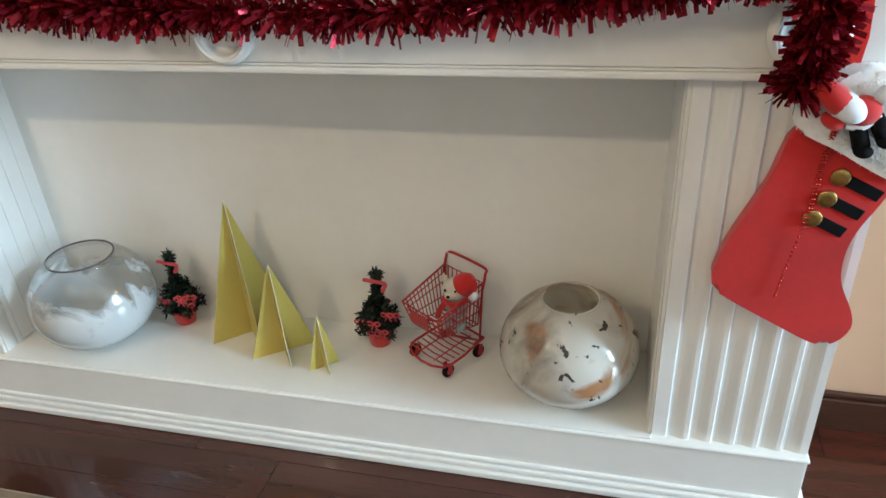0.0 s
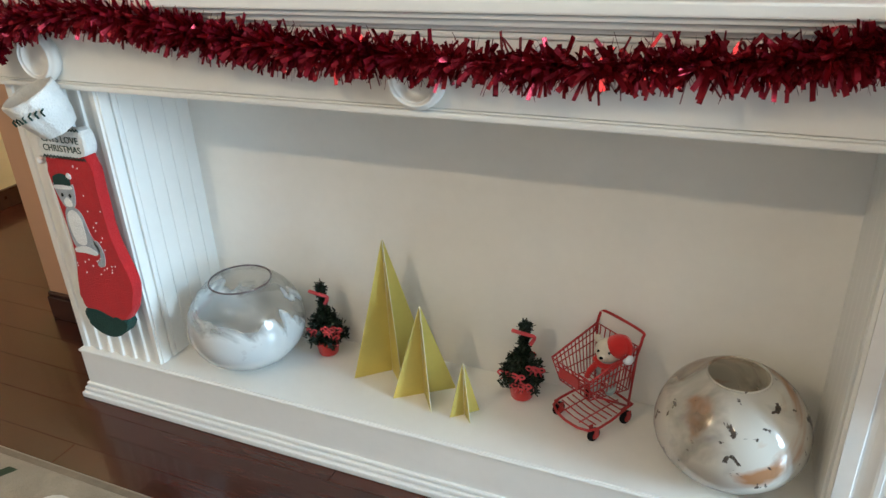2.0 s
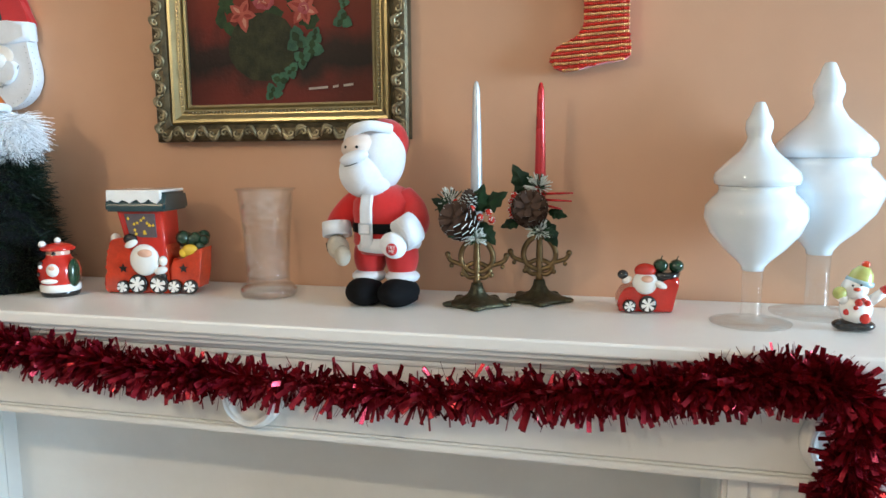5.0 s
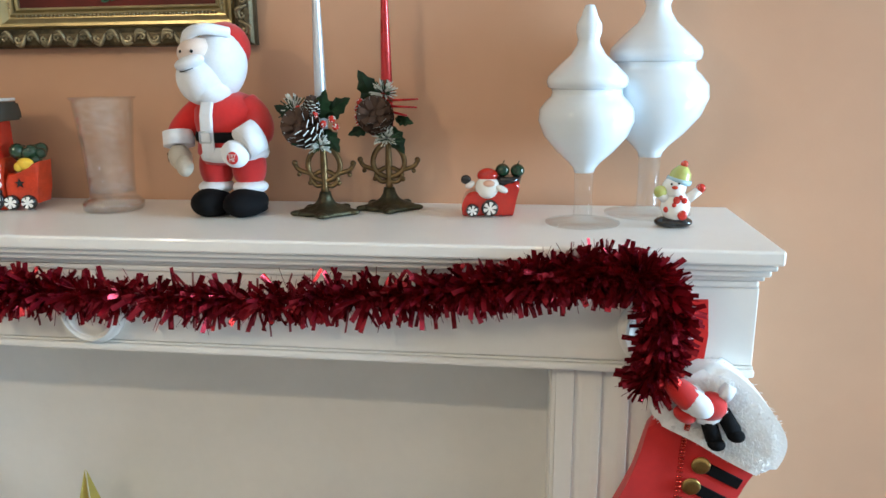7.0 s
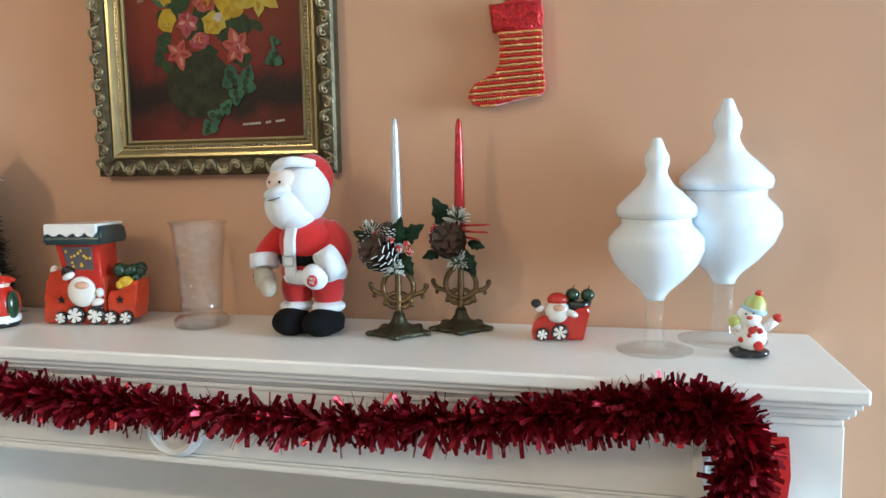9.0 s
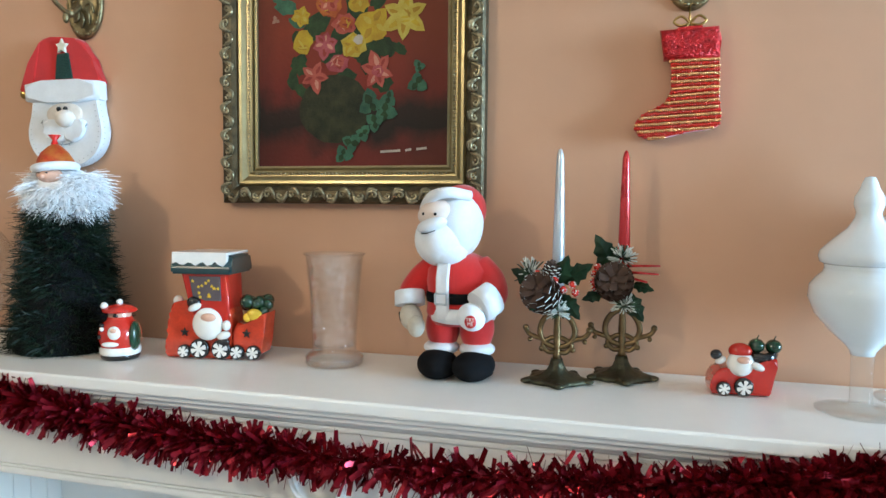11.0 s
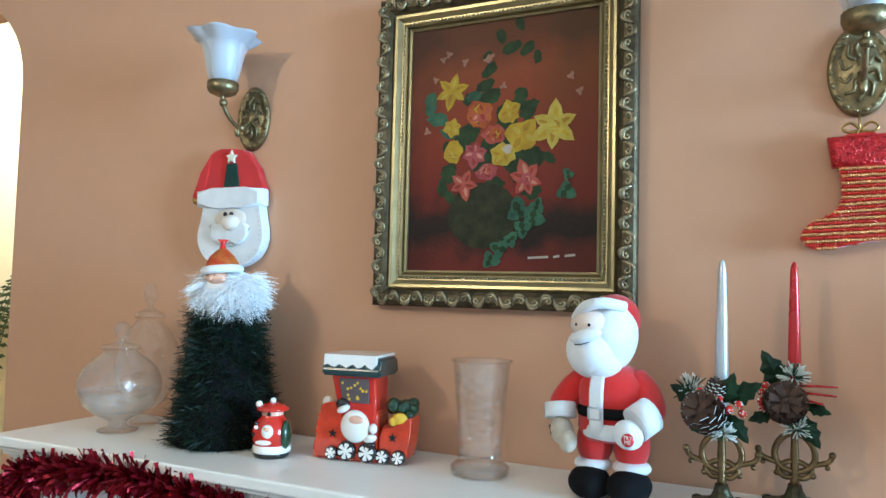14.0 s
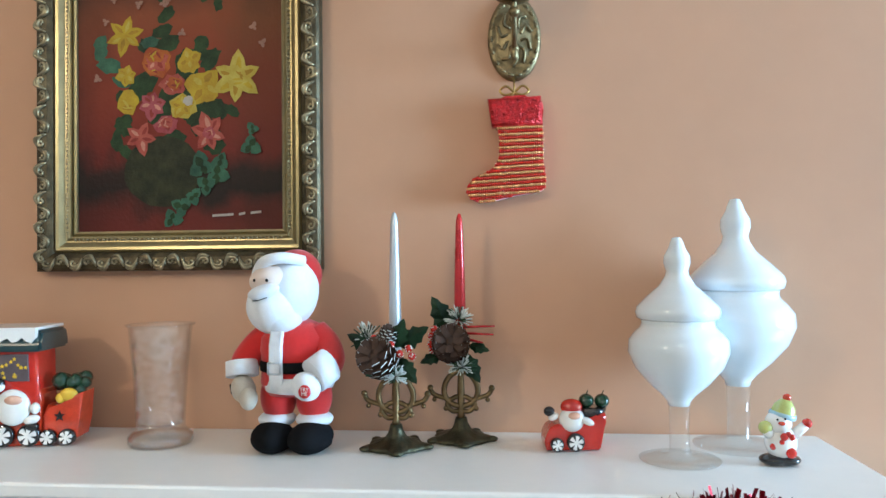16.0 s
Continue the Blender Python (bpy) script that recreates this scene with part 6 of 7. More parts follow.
def cat_sock():
    s = thing("knitted_sock", (0, 0, 0), "red knitted sock with white cuff, cat motif and green toe", "sock")

    def slab(name, pts, y0, y1, material, bev=0.008, parent=s, label="", n=5):
        bm = B()
        c = smooth_line([(x, 0, z) for x, z in pts], n, True)
        plate(bm, [(p.x, p.z) for p in c], y0, y1, 0, bev)
        return part(name, bm, material, parent, label)

    slab("leg", [(-0.93, 0.745), (-0.86, 0.745), (-0.795, 0.755), (-0.79, 0.65), (-0.787, 0.55), (-0.76, 0.45), (-0.763, 0.4), (-0.8, 0.325), (-0.87, 0.31), (-0.944, 0.335), (-0.942, 0.4), (-0.921, 0.5), (-0.926, 0.62)], -0.33, -0.3, KNIT_RED)
    slab("toe", [(-0.946, 0.328), (-0.9, 0.335), (-0.84, 0.318), (-0.803, 0.322), (-0.82, 0.285), (-0.86, 0.263), (-0.905, 0.266), (-0.945, 0.295)], -0.332, -0.299, KNIT_GREEN, 0.008)
    band = slab("word_band", [(-0.93, 0.742), (-0.93, 0.8), (-0.86, 0.806), (-0.795, 0.81), (-0.793, 0.755), (-0.86, 0.746)], -0.333, -0.298, KNIT_WHITE, 0.006)
    # open rolled cuff, leaning out
    bm = B()
    m = Euler((radians(24), radians(-14), 0)).to_matrix()
    out = [(0.042, -0.05), (0.05, -0.03), (0.058, 0.0), (0.061, 0.03), (0.062, 0.044), (0.06, 0.05), (0.057, 0.046), (0.055, 0.03), (0.052, 0.0), (0.04, -0.035), (0, -0.045)]
    lathe(bm, out, 40, (-0.853, -0.358, 0.86), 0, lambda a, k: (1.0 if abs(math.cos(a)) > 0.6 else 0.86), m)
    part("cuff", bm, KNIT_WHITE, s, "open white knitted cuff")
    bm = B()
    for k in range(7):
        x = -0.9 + 0.016 * k
        z = 0.842 + 0.005 * k
        for d in (-1, 1):
            tube(bm, [(x, -0.4125 + 0.0035 * abs(k - 3), z), (x + 0.009, -0.4125 + 0.0035 * abs(k - 3), z + d * 0.008)], 0.0022, 5)
    part("arrow_stitches", bm, KNIT_GREEN, s)
    bm = B()
    for row, z in ((0, 0.742), (1, 0.81)):
        for k in range(13):
            x = -0.927 + 0.0102 * k
            tube(bm, [(x, -0.3345, z), (x + 0.005, -0.3345, z + 0.006), (x + 0.01, -0.3345, z)], 0.0015, 5)
    part("zigzag_stitching", bm, KNIT_GREEN, s)["kind"] = "stuff"
    for body, z in (("CATS LOVE", 0.787), ("CHRISTMAS", 0.765)):
        bm = B()
        text_mesh(bm, body, 0.0225, pose(-0.862, -0.3337, z, 90, 0, 0))
        part("knitted_words", bm, KNIT_GREEN, band, "dark green knitted lettering")

    def motif(name, pts, y, material, n=4):
        bm = B()
        c = smooth_line([(-0.912 + (x + 0.905) * 0.85, 0, 0.645 + (z - 0.67) * 0.8) for x, z in pts], n, True)
        plate(bm, [(p.x, p.z) for p in c], y, -0.3295, 0)
        part(name, bm, material, s)

    motif("cat_body", [(-0.905, 0.62), (-0.88, 0.64), (-0.845, 0.62), (-0.83, 0.55), (-0.81, 0.5), (-0.85, 0.49), (-0.9, 0.5), (-0.912, 0.56)], -0.3312, KNIT_GREY)
    motif("cat_tail", [(-0.83, 0.53), (-0.812, 0.535), (-0.798, 0.5), (-0.806, 0.455), (-0.83, 0.448), (-0.832, 0.462), (-0.817, 0.475), (-0.818, 0.505)], -0.3312, KNIT_GREY)
    motif("cat_head", [(-0.915, 0.67), (-0.922, 0.71), (-0.9, 0.695), (-0.87, 0.695), (-0.848, 0.712), (-0.85, 0.67), (-0.865, 0.638), (-0.898, 0.636)], -0.3314, KNIT_GREY)
    motif("cat_bib", [(-0.9, 0.61), (-0.875, 0.628), (-0.852, 0.605), (-0.85, 0.54), (-0.862, 0.515), (-0.89, 0.52), (-0.902, 0.56)], -0.3318, KNIT_WHITE)
    motif("cat_paws", [(-0.905, 0.5), (-0.86, 0.512), (-0.825, 0.498), (-0.83, 0.485), (-0.87, 0.488), (-0.905, 0.486)], -0.3318, KNIT_WHITE)
    motif("cat_muzzle", [(-0.897, 0.655), (-0.882, 0.668), (-0.868, 0.655), (-0.872, 0.64), (-0.892, 0.64)], -0.3319, KNIT_WHITE)
    motif("cat_hat", [(-0.912, 0.7), (-0.915, 0.73), (-0.88, 0.742), (-0.855, 0.728), (-0.862, 0.7)], -0.3321, KNIT_GREEN)
    motif("hat_brim", [(-0.918, 0.692), (-0.915, 0.704), (-0.86, 0.706), (-0.856, 0.696)], -0.3325, KNIT_WHITE)
    motif("hat_bobble", [(-0.862, 0.735), (-0.856, 0.746), (-0.845, 0.74), (-0.848, 0.728)], -0.3325, KNIT_WHITE)
    for x in (-0.897, -0.868):
        motif("cat_eye", [(x - 0.005, 0.674), (x, 0.681), (x + 0.005, 0.674), (x, 0.668)], -0.3322, BLACK)
    rnd = random.Random(9)
    bm = B()
    for k in range(70):
        x, z = rnd.uniform(-0.925, -0.795), rnd.uniform(0.44, 0.735)
        if -0.93 < x < -0.848 and z > 0.485:
            continue
        plate(bm, [(x - 0.0018, z), (x, z + 0.0022), (x + 0.0018, z), (x, z - 0.0022)], -0.3311, -0.3297, 0)
    part("snow_dots", bm, KNIT_WHITE, s)
    bm = B()
    ball(bm, (-0.962, -0.318, 0.725), 0.011)
    part("side_bobble", bm, KNIT_WHITE, s)


cat_sock()

# ---- in the niche ----
ZN = 0.162


def bowl_vase(x, y, r, h, material, label, top, rim):
    v = thing("glass_bowl_vase", (x, y, ZN), label, "vase", "round art glass vases")
    bm = B()
    c = h * 0.47
    out = []
    for k in range(15):
        a = -math.pi / 2 * 0.86 + k / 14 * (math.pi / 2 * 0.86 + math.radians(top))
        out.append((r * math.cos(a), c + c * math.sin(a) * (1.0 if a < 0 else 1.18)))
    z0 = out[0][1]
    out = [(q, z - z0) for q, z in out]
    k = h / out[-1][1]
    out = [(q, z * k) for q, z in out]
    ins = [(max(q - 0.0045, 0.0), max(z + 0.002, 0.006)) for q, z in out[::-1]]
    lathe(bm, [(0, 0)] + out + [(out[-1][0] - 0.002, h + 0.002)] + ins + [(0, 0.006)], 64)
    part("bowl", bm, material, v)
    bm = B()
    q = out[-1][0] - 0.002
    tube(bm, [(q * math.cos(a), q * math.sin(a), h + 0.002) for a in np.linspace(0, 2 * math.pi, 49)[:-1]], 0.0024, 8, closed=True)
    part("rim", bm, rim, v)


bowl_vase(-0.567, -0.168, 0.149, 0.235, ART_GREY, "round clear and milky grey art glass bowl vase", 58, CER_GREY)
bowl_vase(0.607, -0.165, 0.148, 0.232, ART_BROWN, "round milky brown-speckled art glass bowl vase", 66, ART_BROWN)


def card_tree(x, y, w, h, turn, label):
    t = thing("card_tree", (x, y, ZN), label, "decoration", "folded card trees", turn)
    for k, (a, b) in enumerate(((0, w), (90, w), (180, w), (270, w))):
        bm = B()
        d = Vector((math.cos(radians(a)), math.sin(radians(a)), 0))
        n = Vector((-d.y, d.x, 0)) * 0.0007
        pts = [d * 0.0013, d * b, d * 0.0016 + Vector((0, 0, h))]
        v0, v1 = [bm.verts.new(p - n) for p in pts], [bm.verts.new(p + n) for p in pts]
        bm.faces.new(v0), bm.faces.new(v1)
        for i in range(3):
            f = bm.faces.new((v0[i], v0[(i + 1) % 3], v1[(i + 1) % 3], v1[i]))
            f.material_index = 1
        part("panel", bm, [CARD, CARD_EDGE], t)


card_tree(-0.194, -0.09, 0.1, 0.368, -48, "tall olive-gold slotted card tree")
card_tree(-0.077, -0.15, 0.078, 0.243, -54, "middle-sized olive-gold slotted card tree")
card_tree(0.043, -0.19, 0.037, 0.142, 42, "small olive-gold slotted card tree")


def pot_plant(x, y, seed, label, spike):
    p = thing("potted_tree", (x, y, ZN), label, "plant", "miniature potted trees")
    rnd = random.Random(seed)
    bm = B()
    lathe(bm, [(0, 0), (0.024, 0), (0.026, 0.003), (0.031, 0.034), (0.032, 0.036), (0.032, 0.042), (0.029, 0.042), (0.028, 0.034), (0, 0.034)], 32)
    part("pot", bm, RED, p, "red flocked pot")
    bm = B()
    tube(bm, smooth_line([(0, 0, 0.03), (0.002, 0, 0.1), (spike[0] * 0.6, spike[1], 0.15), (spike[0], spike[1], 0.2)], 5), 0.0025, 6)
    part("stem", bm, CONE, p)
    data = ([], [])
    for k in range(2800):
        z = rnd.random()
        c = Vector((rnd.gauss(0, 0.026) * (1.25 - z), rnd.gauss(0, 0.022) * (1.25 - z), 0.04 + z * 0.085))
        c.x, c.y = max(-0.04, min(0.04, c.x)), max(-0.036, min(0.036, c.y))
        if rnd.random() < 0.16:
            f = rnd.random()
            c = Vector((spike[0] * f, spike[1] * f, 0.12 + 0.085 * f)) + Vector((rnd.gauss(0, 0.004), rnd.gauss(0, 0.004), 0))
        o = Vector((rnd.gauss(0, 1), rnd.gauss(0, 1), rnd.gauss(0.2, 0.8))).normalized()
        strands(data, rnd, c, o, rnd.uniform(0.008, 0.016), rnd.uniform(0.002, 0.0042), 0.0, 0.001)
    strand_part("foliage", data, NEEDLE, p)
    for k in range(7):
        a = rnd.uniform(3.3, 6.1) if k < 5 else rnd.uniform(0, 6.28)
        c = Vector((0.042 * math.cos(a), 0.036 * math.sin(a), rnd.uniform(0.05, 0.1)))
        bm = B()
        for sg in (-1, 1):
            tube(bm, smooth_line([c, c + Vector((sg * 0.01, -0.004, 0.007)), c + Vector((sg * 0.016, -0.002, 0.0)), c + Vector((sg * 0.008, -0.003, -0.005)), c], 4), 0.0024, 5)
            tube(bm, [c, c + Vector((sg * 0.008, -0.002, -0.018))], 0.0022, 5)
        part("bow", bm, PINK, p, "small red ribbon bow")
    bm = B()
    c = Vector((spike[0] * 0.8, spike[1] - 0.006, 0.178))
    tube(bm, smooth_line([c + Vector((-0.03, 0, 0.004)), c + Vector((-0.012, -0.006, 0.006)), c + Vector((0.006, -0.006, 0.004)), c + Vector((0.022, 0, -0.004)), c + Vector((0.014, -0.002, -0.024))], 5), 0.005, 6)
    part("top_ribbon", bm, PINK, p, "pink-red ribbon wound round the tip")


pot_plant(-0.392, -0.075, 21, "miniature potted tree with ribbon bows, beside a round vase", (-0.004, 0.0))
pot_plant(0.146, -0.078, 22, "miniature potted tree with ribbon bows, beside a small trolley", (0.01, 0.0))


def trolley():
    t = thing("toy_trolley", (0.319, -0.105, ZN), "small red wire shopping trolley on four wheels", "toy trolley", turn=57)
    X0, X1, Y = -0.052, 0.056, 0.048

    def bar(name, lines, r=0.0017):
        for l in lines:
            bm = B()
            tube(bm, l, r, 6)
            part(name, bm, WIRE, t)

    low = [(X0 - 0.012, -0.056, 0.034), (X0 - 0.012, 0.056, 0.034), (X1, 0.056, 0.042), (X1 + 0.012, 0.045, 0.044), (X1 + 0.012, -0.045, 0.044), (X1, -0.056, 0.042)]
    bm = B()
    tube(bm, smooth_line(low, 4, True), 0.003, 8, closed=True)
    part("lower_frame", bm, WIRE, t)
    bar("rack_wire", [[(x, -0.054, 0.038), (x, 0, 0.034), (x, 0.054, 0.038)] for x in np.linspace(X0 - 0.005, X1, 8)] + [[(X0 - 0.01, y, 0.036), (X1, y, 0.042)] for y in (-0.025, 0.025)])
    # basket: front end is low and narrow, rear end tall
    f0, f1 = (X0 - 0.004, 0.105), (X0 - 0.02, 0.165)
    b0, b1 = (X1 + 0.002, 0.085), (X1 + 0.01, 0.2)

    def at(u, v, side):
        """u from the front to the rear, v from the bottom up."""
        x = (f0[0] * (1 - v) + f1[0] * v) * (1 - u) + (b0[0] * (1 - v) + b1[0] * v) * u
        z = (f0[1] * (1 - v) + f1[1] * v) * (1 - u) + (b0[1] * (1 - v) + b1[1] * v) * u
        return (x, side * (0.046 + 0.012 * v + 0.004 * u), z)

    for sg in (-1, 1):
        bar("side_wire", [[at(u, 0, sg), at(u, 1, sg)] for u in np.linspace(0, 1, 13)] + [[at(0, v, sg), at(1, v, sg)] for v in (0.0, 0.33, 0.66, 0.85)], 0.0014)
        bar("basket_rim", [[at(0, 1, sg), at(1, 1, sg)]], 0.0026)
    bar("front_wire", [[(f0[0] * (1 - v) + f1[0] * v, y * (0.046 + 0.012 * v), f0[1] * (1 - v) + f1[1] * v) for v in (0, 1)] for y in np.linspace(-1, 1, 8)] + [[at(0, v, -1), at(0, v, 1)] for v in (0, 0.33, 0.66, 1)], 0.0015)
    bar("rear_wire", [[at(1, 0, -1)[:1] + (y,) + at(1, 0, 1)[2:], at(1, 1, -1)[:1] + (y,) + at(1, 1, 1)[2:]] for y in np.linspace(-0.05, 0.05, 8)] + [[at(1, v, -1), at(1, v, 1)] for v in (0, 0.4, 1)], 0.0014)
    bar("floor_wire", [[at(u, 0, -1), at(u, 0, 1)] for u in np.linspace(0, 1, 9)], 0.0014)
    bm = B()
    tube(bm, smooth_line([(b1[0] - 0.004, -0.062, 0.18), (b1[0] + 0.008, -0.063, 0.218), (b1[0] + 0.014, -0.052, 0.23), (b1[0] + 0.014, 0.052, 0.23), (b1[0] + 0.008, 0.063, 0.218), (b1[0] - 0.004, 0.062, 0.18)], 5), 0.0033, 8)
    part("handle", bm, WIRE, t, "red bent-wire push handle")
    bar("upright", [[(X1 + 0.004, sg * 0.052, 0.042), (b1[0], sg * 0.061, 0.2)] for sg in (-1, 1)] + [[(X1, sg * 0.052, 0.042), (f0[0] + 0.02, sg * 0.044, 0.105)] for sg in (-1, 1)], 0.0028)
    bm = B()
    box(bm, f1[0] - 0.004, f1[0] - 0.001, -0.03, 0.03, 0.13, 0.158, 0.001)
    part("front_plate", bm, WIRE, t)
    m = Euler((radians(90), 0, 0)).to_matrix()
    for x in (X0 + 0.004, X1 - 0.006):
        for y in (-0.056, 0.056):
            bm = B()
            lathe(bm, [(0, -0.006), (0.009, -0.006), (0.0155, -0.004), (0.0165, 0), (0.0155, 0.004), (0.009, 0.006), (0, 0.006)], 24, (x, y, 0.0168), 0, None, m)
            w = part("wheel", bm, [BLACK], t)
            bm = B()
            lathe(bm, [(0, -0.0075), (0.0085, -0.0072), (0.0085, 0.0072), (0, 0.0075)], 20, (x, y, 0.0168), 0, None, m)
            part("hub", bm, PLASTIC_RED, w)
            bm = B()
            box(bm, x - 0.006, x + 0.006, y - 0.0095, y - 0.008, 0.012, 0.037); box(bm, x - 0.006, x + 0.006, y + 0.008, y + 0.0095, 0.012, 0.037)
            part("caster_fork", bm, WIRE, t)


trolley()


def bear():
    bm = B()
    ball(bm, (0, 0, 0.045), (0.026, 0.024, 0.034), 3)
    ball(bm, (0, -0.002, 0.092), (0.029, 0.027, 0.027), 0)
    ball(bm, (-0.006, -0.026, 0.086), (0.012, 0.009, 0.009), 0)
    ball(bm, (-0.007, -0.0345, 0.089), (0.0045, 0.003, 0.0035), 2)
    for x in (-0.016, 0.008):
        ball(bm, (x, -0.026, 0.1), 0.003, 2, None, 8, 6)
    ball(bm, (-0.026, 0.004, 0.112), (0.009, 0.006, 0.01), 0)
    lathe(bm, [(0.026, 0), (0.028, 0.01), (0.022, 0.026), (0.014, 0.036), (0, 0.04)], 20, (0.014, 0.0, 0.098), 1, None, Euler((0, radians(42), 0)).to_matrix())
    tube(bm, smooth_line([(0.03, 0.0, 0.122), (0.045, -0.006, 0.112), (0.047, -0.012, 0.096)], 4), [0.013, 0.012, 0.011, 0.01, 0.009, 0.008, 0.007, 0.006, 0.005], 8, 1)
    ball(bm, (0.046, -0.015, 0.088), 0.012, 4)
    tube(bm, smooth_line([(-0.026, -0.01, 0.07), (-0.01, -0.027, 0.066), (0.014, -0.026, 0.067), (0.028, -0.008, 0.072)], 4), 0.0065, 8, 1)
    tube(bm, smooth_line([(-0.018, -0.024, 0.066), (-0.03, -0.03, 0.048), (-0.036, -0.03, 0.03)], 4), 0.007, 8, 1)
    ball(bm, (0.002, -0.028, 0.052), (0.009, 0.004, 0.009), 1)
    for x in (-0.016, 0.018):
        ball(bm, (x, -0.03, 0.014), (0.011, 0.024, 0.011), 3)
    solid("teddy_bear", bm, [mat("cream_plush", (0.66, 0.60, 0.50), 0.9, vary=0.1, scale=40, bump=0.7, bscale=260), RED, BLACK, mat("grey_striped_knit", (0.36, 0.42, 0.40), 0.9, vary=0.4, scale=60, squash=(0.2, 0.2, 3), bump=0.4), FLEECE], "small cream teddy bear in red hat, sitting in a trolley", "teddy bear", at=(0.345, -0.09, ZN + 0.092), turn=-4)


bear()

# ---- rug, fern and lamps ----
RUG = mat("beige_woven_rug", (0.30, 0.24, 0.165), 0.95, vary=0.18, scale=14, bump=0.8, bscale=300, sheen=0.2)
bm = B()
plate(bm, [(-2.3, -2.5), (0.6, -2.5), (0.6, -0.55), (-2.3, -0.55)], 0, 0.008, 0, 0.003)
for v in bm.verts:
    v.co = Vector((v.co.x, v.co.z, v.co.y + 0.001))
rug = thing("area_rug", (0, 0, 0), "beige woven rug with green stems and pale flowers, on dark boards", "rug")
part("woven_ground", bm, RUG, rug)


def rug_shape(name, pts, color, label=""):
    bm = B()
    f = [bm.verts.new((x, y, 0.0102)) for x, y in pts]
    g = [bm.verts.new((x, y, 0.0085)) for x, y in pts]
    bm.faces.new(f)
    for i in range(len(pts)):
        bm.faces.new((f[i], f[(i + 1) % len(pts)], g[(i + 1) % len(pts)], g[i]))
    part(name, bm, mat("rug_" + name, color, 0.95, vary=0.2, scale=20, bump=0.8, bscale=300), rug, label)


rug_shape("woven_stem", [(-1.02, -0.6), (-0.99, -0.6), (-1.2, -0.95), (-1.6, -1.25), (-1.62, -1.22), (-1.23, -0.92)], (0.035, 0.05, 0.02))
for cx, cy, r in ((-0.80, -0.66, 0.05), (-0.88, -0.72, 0.055), (-0.74, -0.73, 0.05), (-0.82, -0.79, 0.055)):
    rug_shape("woven_petal", [(cx + r * math.cos(a), cy + r * 0.75 * math.sin(a)) for a in np.linspace(0, 6.283, 15)[:-1]], (0.62, 0.58, 0.50))
rug_shape("woven_patch", [(-1.2 + 0.1 * math.cos(a), -0.62 + 0.05 * math.sin(a)) for a in np.linspace(0, 6.283, 19)[:-1]], (0.13, 0.035, 0.025))
rug_shape("woven_border", [(-2.28, -0.556), (0.58, -0.556), (0.58, -0.572), (-2.28, -0.572)], (0.22, 0.165, 0.11))


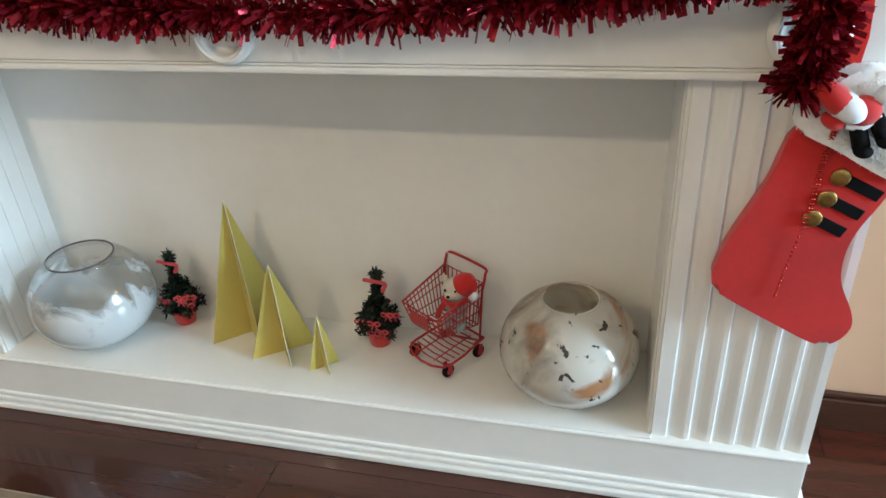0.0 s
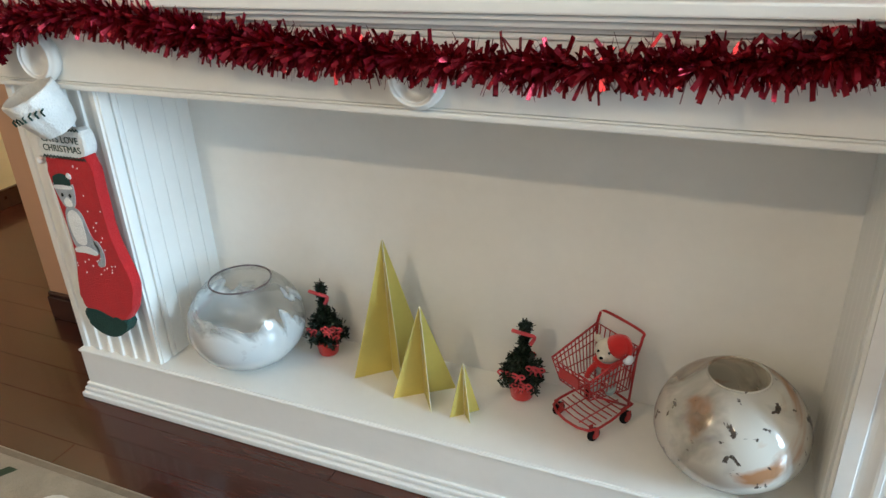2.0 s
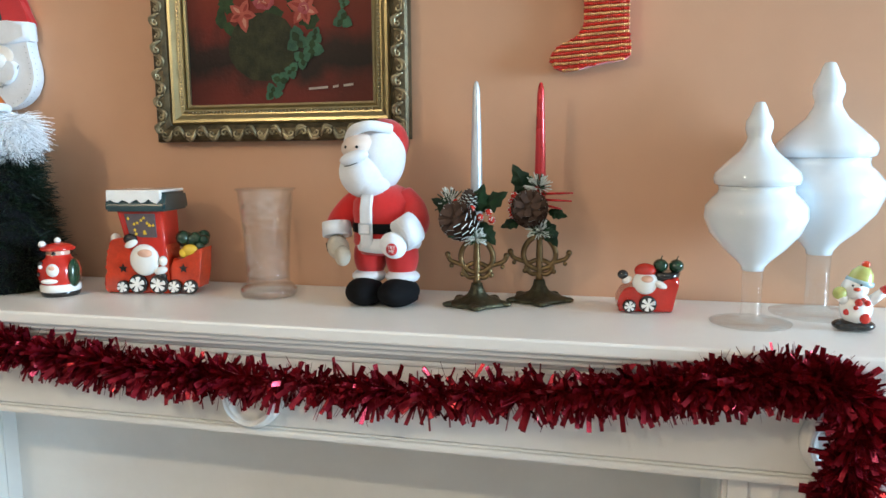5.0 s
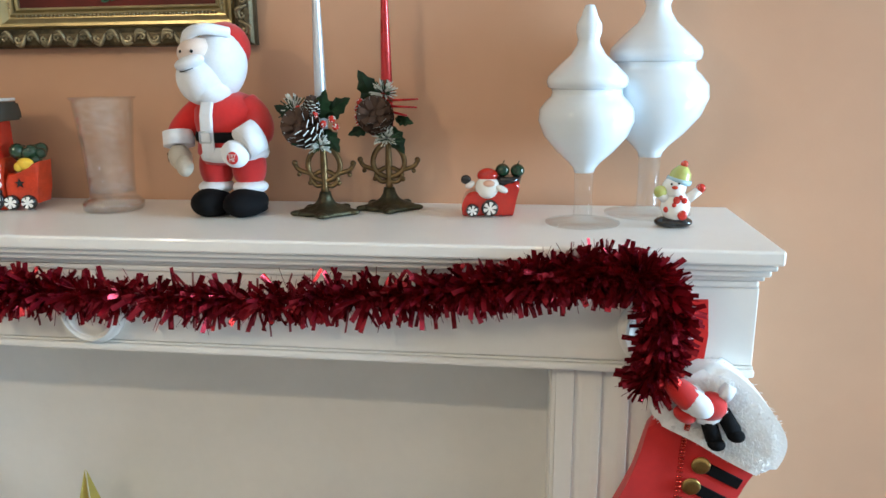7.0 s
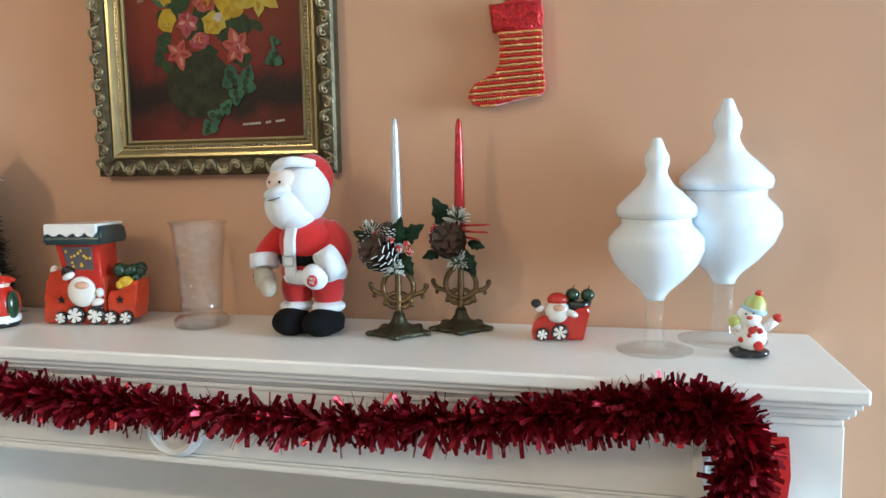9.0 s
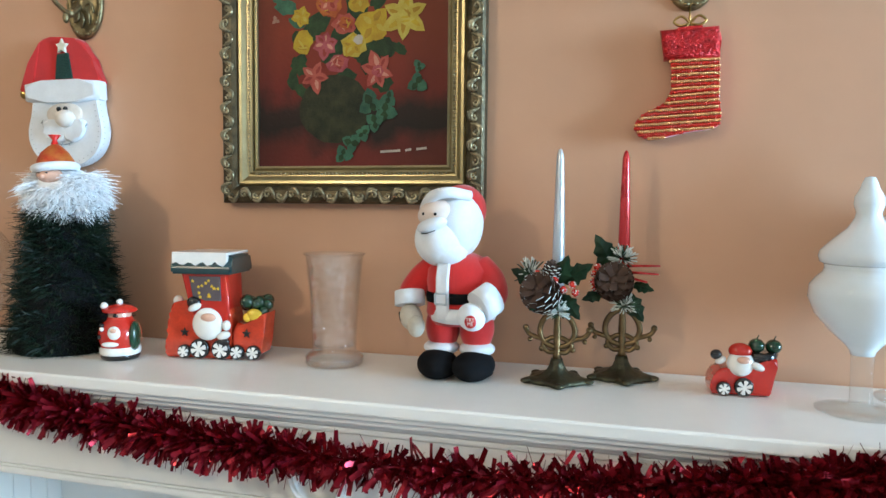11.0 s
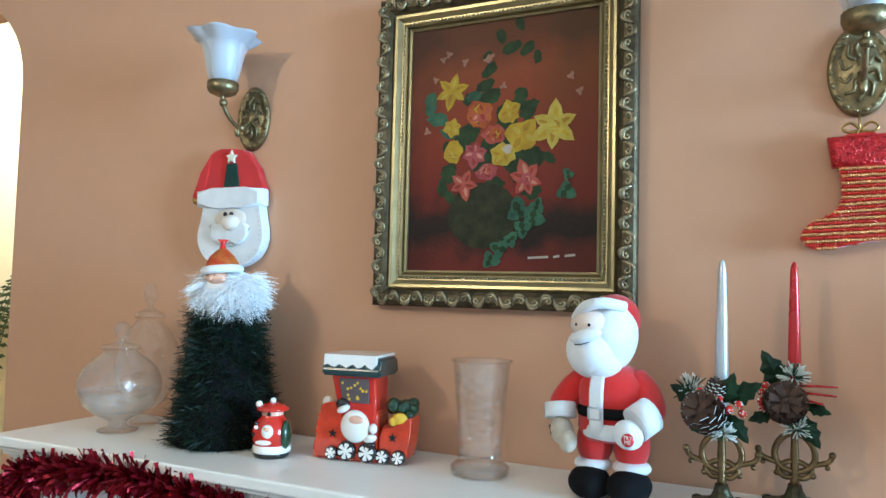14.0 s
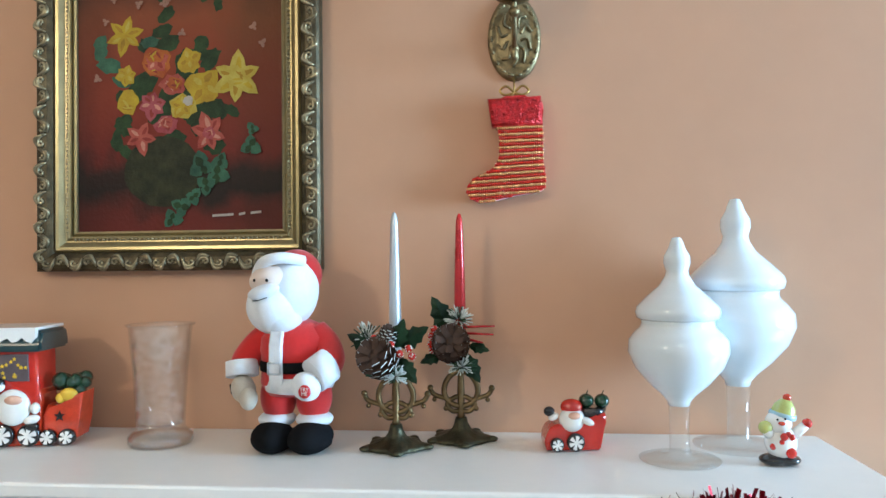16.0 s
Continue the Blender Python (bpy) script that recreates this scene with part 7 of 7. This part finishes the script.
def fern():
    f = thing("hanging_fern", (-2.5, 0.9, 0.0), "green fern with drooping fronds in a wall pot", "plant")
    bm = B()
    lathe(bm, [(0, 1.22), (0.08, 1.22), (0.1, 1.3), (0.12, 1.4), (0.125, 1.41), (0.11, 1.41), (0.09, 1.36), (0, 1.35)], 28)
    tube(bm, [(-0.18, 0, 1.38), (-0.1, 0, 1.38)], 0.012, 8)
    part("pot", bm, CONE, f)
    rnd = random.Random(2)
    for k in range(16):
        a = rnd.uniform(0, 6.28) if k > 5 else rnd.uniform(4.2, 5.2)
        L = rnd.uniform(0.3, 0.42)
        drop = rnd.uniform(0.3, 0.7)
        d = Vector((math.cos(a) * 0.45, math.sin(a), 0))
        line = smooth_line([(0, 0, 1.38), tuple(d * L * 0.5 + Vector((0, 0, 1.46))), tuple(d * L * 0.9 + Vector((0, 0, 1.36 - drop * 0.3))), tuple(d * L + Vector((0, 0, 1.36 - drop)))], 9)
        bm = B()
        tube(bm, line, 0.002, 5)
        for i in range(4, len(line) - 1):
            t = (line[i + 1] - line[i]).normalized()
            s = t.cross(Vector((d.y, -d.x, 0.2))).normalized()
            s2 = t.cross(s).normalized()
            w = 0.045 * math.sin(math.pi * (i / len(line)) ** 0.8) + 0.006
            for sg in (-1, 1):
                q = line[i]
                v = [bm.verts.new(x) for x in (q, q + t * 0.009 + s2 * sg * w * 0.5 + s * 0.003, q + s2 * sg * w + t * 0.008, q - t * 0.006 + s2 * sg * w * 0.5)]
                bm.faces.new(v)
        part("frond", bm, mat("fern_frond", (0.05, 0.075, 0.02), 0.6, vary=0.35, scale=20) if k == 0 else bpy.data.materials["fern_frond"], f)


fern()


def ceiling_lamp(x, y):
    l = thing("ceiling_lamp", (x, y, 2.7), "brass pendant ceiling lamp with one bare bulb", "ceiling lamp", "ceiling lamps")
    bm = B()
    lathe(bm, [(0, -0.03), (0.04, -0.028), (0.06, 0), (0, 0)], 28)
    part("rose", bm, BRASS, l)
    bm = B()
    tube(bm, [(0, 0, -0.02), (0, 0, -0.27)], 0.004, 8)
    part("flex", bm, BRASS, l)
    bm = B()
    lathe(bm, [(0, -0.32), (0.018, -0.32), (0.02, -0.285), (0.008, -0.265), (0, -0.265)], 16)
    part("socket", bm, BRASS, l)


ceiling_lamp(-1.05, -2.3)
ceiling_lamp(0.75, -2.3)

# ---- floor boards ----
rnd = random.Random(6)
y = 0.13
made = {}
row = 0
while y > -2.6:
    x = -4.3 + rnd.uniform(-0.8, 0)
    while x < 6.5:
        L = rnd.choice((1.4, 1.8, 2.2))
        if L not in made:
            bm = B()
            box(bm, 0, L - 0.0015, -0.1192, 0, -0.014, 0.0, 0.0006)
            made[L] = mesh_of("board", bm, FLOOR)
        ob = new("board", made[L])
        ob.parent = floor_ob
        ob.location = (x, y, 0)
        x += L
    y -= 0.12
bm = B()
box(bm, -4.3, 6.5, -4.1, y, -0.013, 0.0)
part("floor_rest", bm, FLOOR, floor_ob)
bm = B()
box(bm, -2.65, -0.9, 0.1305, 2.9, -0.013, 0.0)
part("hall_boards", bm, FLOOR, floor_ob)
